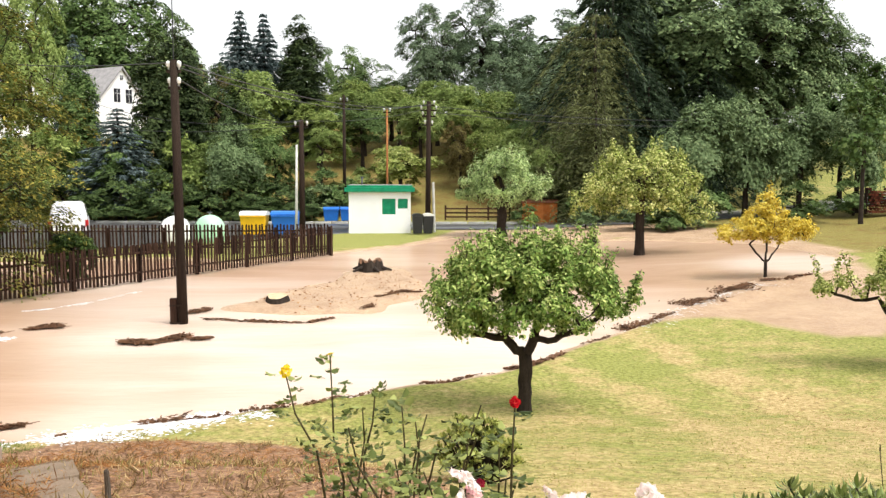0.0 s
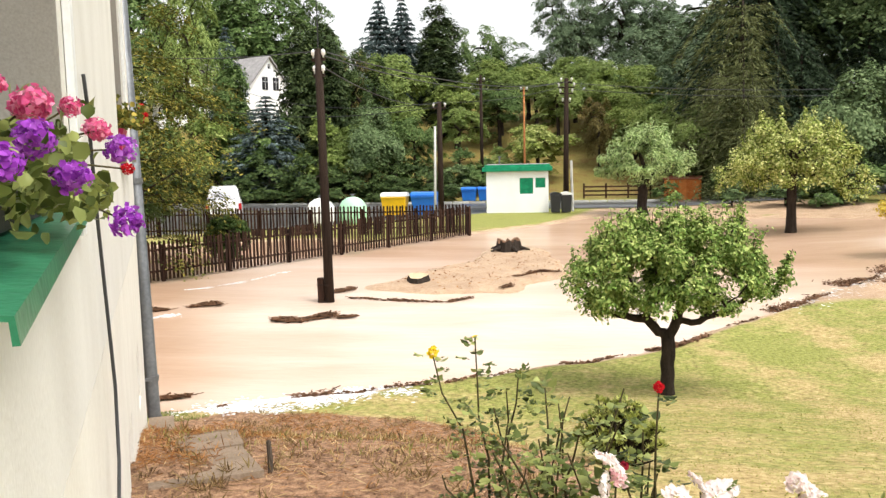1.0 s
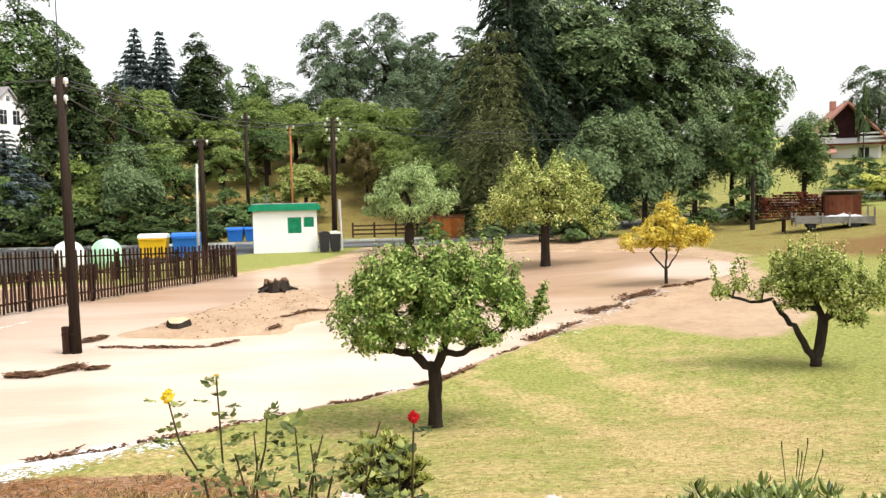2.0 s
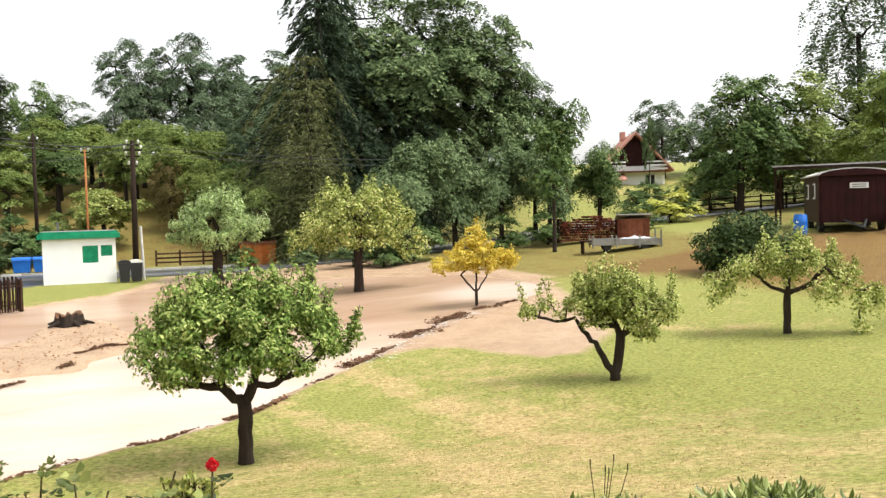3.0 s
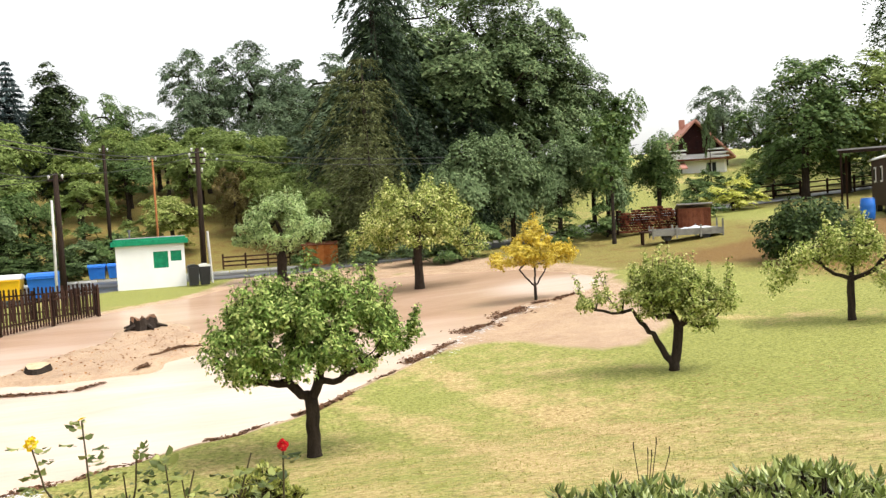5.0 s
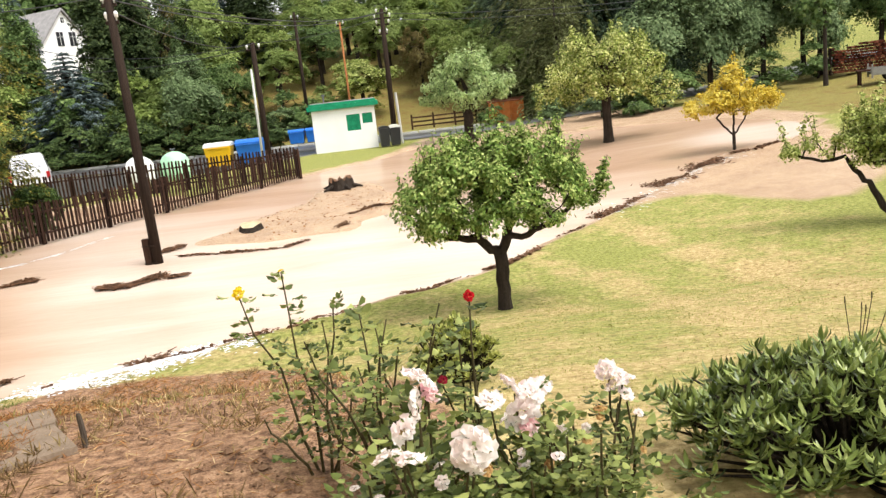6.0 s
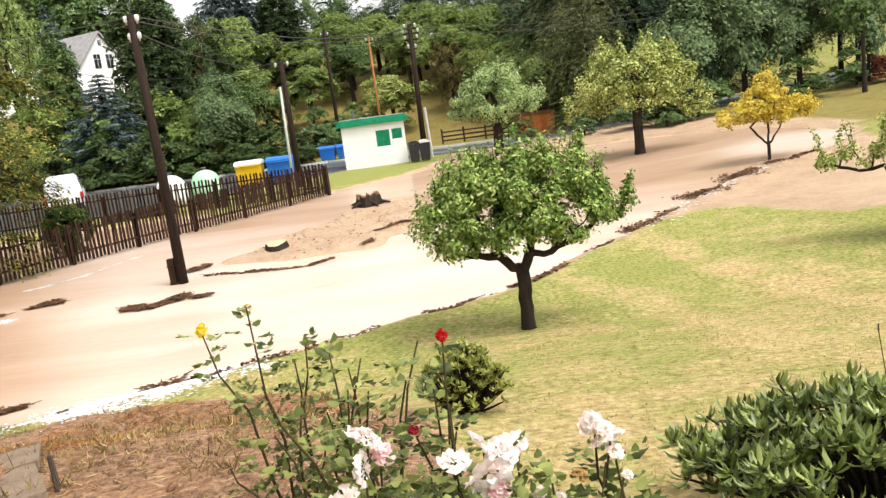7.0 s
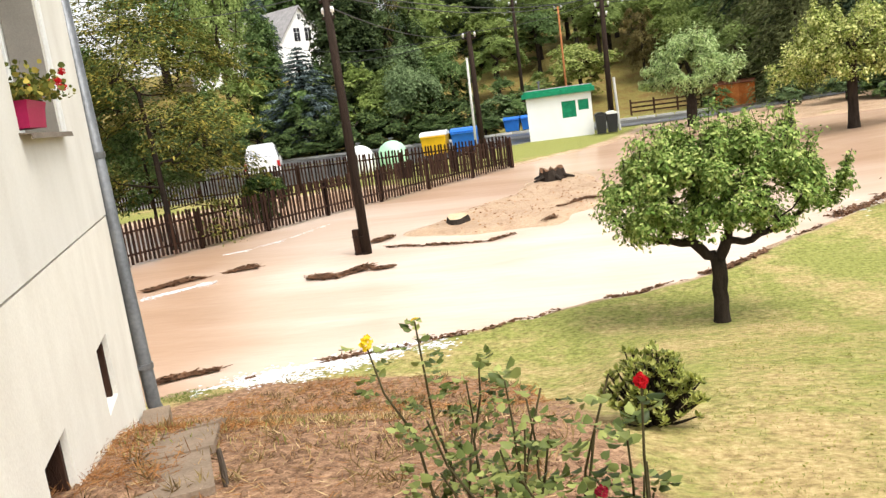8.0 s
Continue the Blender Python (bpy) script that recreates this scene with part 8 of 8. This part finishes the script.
rg = R(97)
for cx, cy in ((0.02, 2.46), (0.34, 2.52), (0.60, 2.58)):
    rose_bush("rose_bush", "low dark leafy rose bush with withered blooms",
              [wavy(rg, cx + rg.uniform(-0.10, 0.10), cy + rg.uniform(-0.12, 0.12), (cx + rg.uniform(-0.20, 0.20), cy + rg.uniform(-0.22, 0.20), rg.uniform(2.14, 2.38))) for _ in range(11)],
              [((cx + rg.uniform(-0.18, 0.18), cy + rg.uniform(-0.18, 0.16), rg.uniform(2.24, 2.40)), rg.uniform(0.008, 0.016), M_PETAL_DRY if rg.random() < 0.6 else M_PETAL_WHITE, "withered rose") for _ in range(7)],
              rg, 0.038, 0.024, 0.09)


def rosette_shrub(name, label, x, y, wide, tall, tips, leaf, per, material, seed, category="bush", broad=0.13):
    """A shrub whose shoots end in whorls of long leaves."""
    rng = R(seed)
    root = thing(name, label, category, pose(x, y, on_ground(x, y) - 0.02))
    wood = Soup()
    C, A, S = [], [], []
    for k in range(tips):
        th, u = rng.uniform(0, 6.283), math.sqrt(rng.random())
        rr = wide / 2 * u * (0.85 + 0.3 * rng.random())
        z = tall * (1 - 0.55 * u ** 2.2) * rng.uniform(0.72, 1.05)
        if k % 4 == 0:
            z *= 0.6
        p = Vector((rr * math.cos(th), rr * math.sin(th), z))
        wood.tube([(p.x * 0.15, p.y * 0.15, 0), (p.x * 0.6, p.y * 0.6, z * 0.5), tuple(p)], [0.014, 0.010, 0.005], 5, False)
        up = (Vector((p.x, p.y, 0)) * 0.5 / max(0.2, wide / 2) + Vector((0, 0, 1))).normalized()
        e1 = up.cross(Vector((0.2, 0.9, 0.1))).normalized()
        e2 = up.cross(e1)
        for j in range(per):
            t = 6.283 * j / per * 1.618 + rng.uniform(-0.2, 0.2)
            lift = rng.uniform(0.0, 1.0)
            d = (e1 * math.cos(t) + e2 * math.sin(t)) * (1.0 - 0.35 * lift) + up * (0.15 + 0.75 * lift)
            d.normalize()
            q = leaf * rng.uniform(0.75, 1.2)
            C.append(tuple(p + d * q * 0.5 - up * leaf * 0.35 * (1 - lift)))
            A.append(tuple(d))
            S.append(q)
    part("branchwork", wood, M_BARK, root)
    a = np.array(A)
    b = np.cross(a, np.array([0, 0, 1.0])) + rng.normal(size=a.shape) * 0.2
    b = unit(b - a * (a * b).sum(1)[:, None])
    part("leaves", fine_leaf_mesh("leaves", np.array(C), a, b, np.array(S), broad, 0.05, 0.16), material, root)
    return root


rosette_shrub("rhododendron_bush", "broad glossy rhododendron bush in front of the lawn", 1.84, 3.5, 1.52, 0.50, 420, 0.080, 14, M_RHODO, 101)
rosette_shrub("rhododendron_bush", "broad glossy rhododendron bush in front of the lawn", 2.75, 3.4, 1.35, 0.50, 330, 0.078, 14, M_RHODO, 103)
rosette_shrub("azalea_bush", "small yellow-green azalea bush with upright shoots on the lawn", 0.25, 6.42, 0.68, 0.54, 170, 0.050, 11, M_AZALEA, 102, broad=0.26)
rg = R(104)
weed = thing("tall_weed", "thin brown seeding weed stalk on the lawn", "weed")
for k in range(5):
    s = Soup()
    p = wavy(rg, 2.37, 4.46, (2.33 + 0.05 * k, 4.45 + rg.uniform(-0.05, 0.05), 1.91 + rg.uniform(0, 0.12)), 0.03, 3)
    s.tube(p, 0.0025, 5)
    s.tube([p[-1], (p[-1][0], p[-1][1], p[-1][2] + 0.035)], [0.0045, 0.003], 5)
    part("stalk", s, M_STEM, weed)

# ---- window flowers ----


def florets(parent, p, r, material, rng, name="flower_head"):
    k = 170
    d = unit(rng.normal(size=(k, 3)))
    c = np.array(p) + d * r * rng.uniform(0.55, 1.0, (k, 1)) * np.array([1, 1, 0.9])
    face = unit(d + rng.normal(size=(k, 3)) * 0.5)
    a = unit(np.cross(face, rng.normal(size=(k, 3))))
    part(name, fine_leaf_mesh(name, c, a, np.cross(face, a), r * rng.uniform(0.30, 0.50, k), 0.42, 0.15, 0.1, True), material, parent)


def window_box():
    rng = R(111)
    root = thing("flower_box", "window box of purple and pink geraniums on a green sill", "flower box", Matrix.Translation((0, 0, 0.058)) @ SILL_M)
    s = Soup()
    s.box((-0.10, 1.80, 3.375), (0.13, 0.9, 0.11))
    part("box", s, M_BLACK, root)
    heads = (((0.041, 1.24, 3.543), 0.018, M_PETAL_PINK), ((0.046, 1.54, 3.537), 0.036, M_PETAL_PINK), ((0.058, 1.44, 3.479), 0.036, M_PETAL_PURPLE), ((0.045, 1.24, 3.442), 0.031, M_PETAL_PURPLE),
             ((0.107, 1.45, 3.419), 0.031, M_PETAL_PURPLE), ((0.084, 1.75, 3.545), 0.023, M_PETAL_PINK), ((0.118, 1.90, 3.507), 0.029, M_PETAL_PINK), ((0.158, 1.95, 3.468), 0.036, M_PETAL_PURPLE),
             ((0.172, 1.70, 3.33), 0.034, M_PETAL_PURPLE), ((0.174, 1.852, 3.426), 0.014, M_PETAL_RED))
    for p, r, mat in heads:
        florets(root, p, r, mat, rng)
        s = Soup()
        s.tube([(-0.08, p[1] + rng.uniform(-0.06, 0.06), 3.42), (p[0] * 0.4 - 0.02, p[1], (p[2] + 3.42) / 2 + 0.02), p], [0.003, 0.0025, 0.002], 5, False)
        part("stem", s, M_STEM, root)
    n = 900
    y = rng.uniform(1.25, 2.3, n)
    c = np.stack([rng.normal(size=n) * 0.055 - 0.015, y, 3.43 + rng.normal(size=n) * 0.045], 1)
    trail = rng.random(n) < 0.2
    c[trail] = np.stack([rng.uniform(0.02, 0.14, trail.sum()), rng.uniform(1.45, 2.0, trail.sum()), 3.375 + rng.normal(size=trail.sum()) * 0.02], 1)
    a, b = leaf_axes(rng, n, None, 0.1)
    part("leaves", fine_leaf_mesh("leaves", c, a, b, 0.030 * rng.uniform(0.6, 1.3, n), 0.45), M_ROSELEAF, root)


def window_pot():
    rng = R(112)
    root = thing("flower_pot", "crimson plastic pot of red geraniums on a sill", "flower pot", SILL_M)
    s = Soup()
    s.v = []
    for hx, hy, z in ((0.075, 0.24, 3.565), (0.085, 0.26, 3.68), (0.095, 0.275, 3.72)):
        s.v += [(-0.10 - hx, 6.2 - hy, z), (-0.10 + hx, 6.2 - hy, z), (-0.10 + hx, 6.2 + hy, z), (-0.10 - hx, 6.2 + hy, z)]
    s.f = [(3, 2, 1, 0), (8, 9, 10, 11)] + [(i * 4 + j, i * 4 + (j + 1) % 4, (i + 1) * 4 + (j + 1) % 4, (i + 1) * 4 + j) for i in range(2) for j in range(4)]
    part("pot", s, M_REDPLASTIC, root)
    n = 620
    c = np.stack([rng.normal(size=n) * 0.09 - 0.06, rng.normal(size=n) * 0.26 + 6.25, 3.735 + np.abs(rng.normal(size=n)) * 0.075], 1)
    a, b = leaf_axes(rng, n, None, 0.0)
    part("leaves", fine_leaf_mesh("leaves", c, a, b, 0.036 * rng.uniform(0.6, 1.3, n), 0.45), M_LEAF_AUTUMN, root)
    for k in range(7):
        florets(root, (rng.uniform(-0.05, 0.15), rng.uniform(5.9, 6.7), rng.uniform(3.80, 3.93)), 0.026, M_PETAL_RED, rng)


window_box()
window_pot()
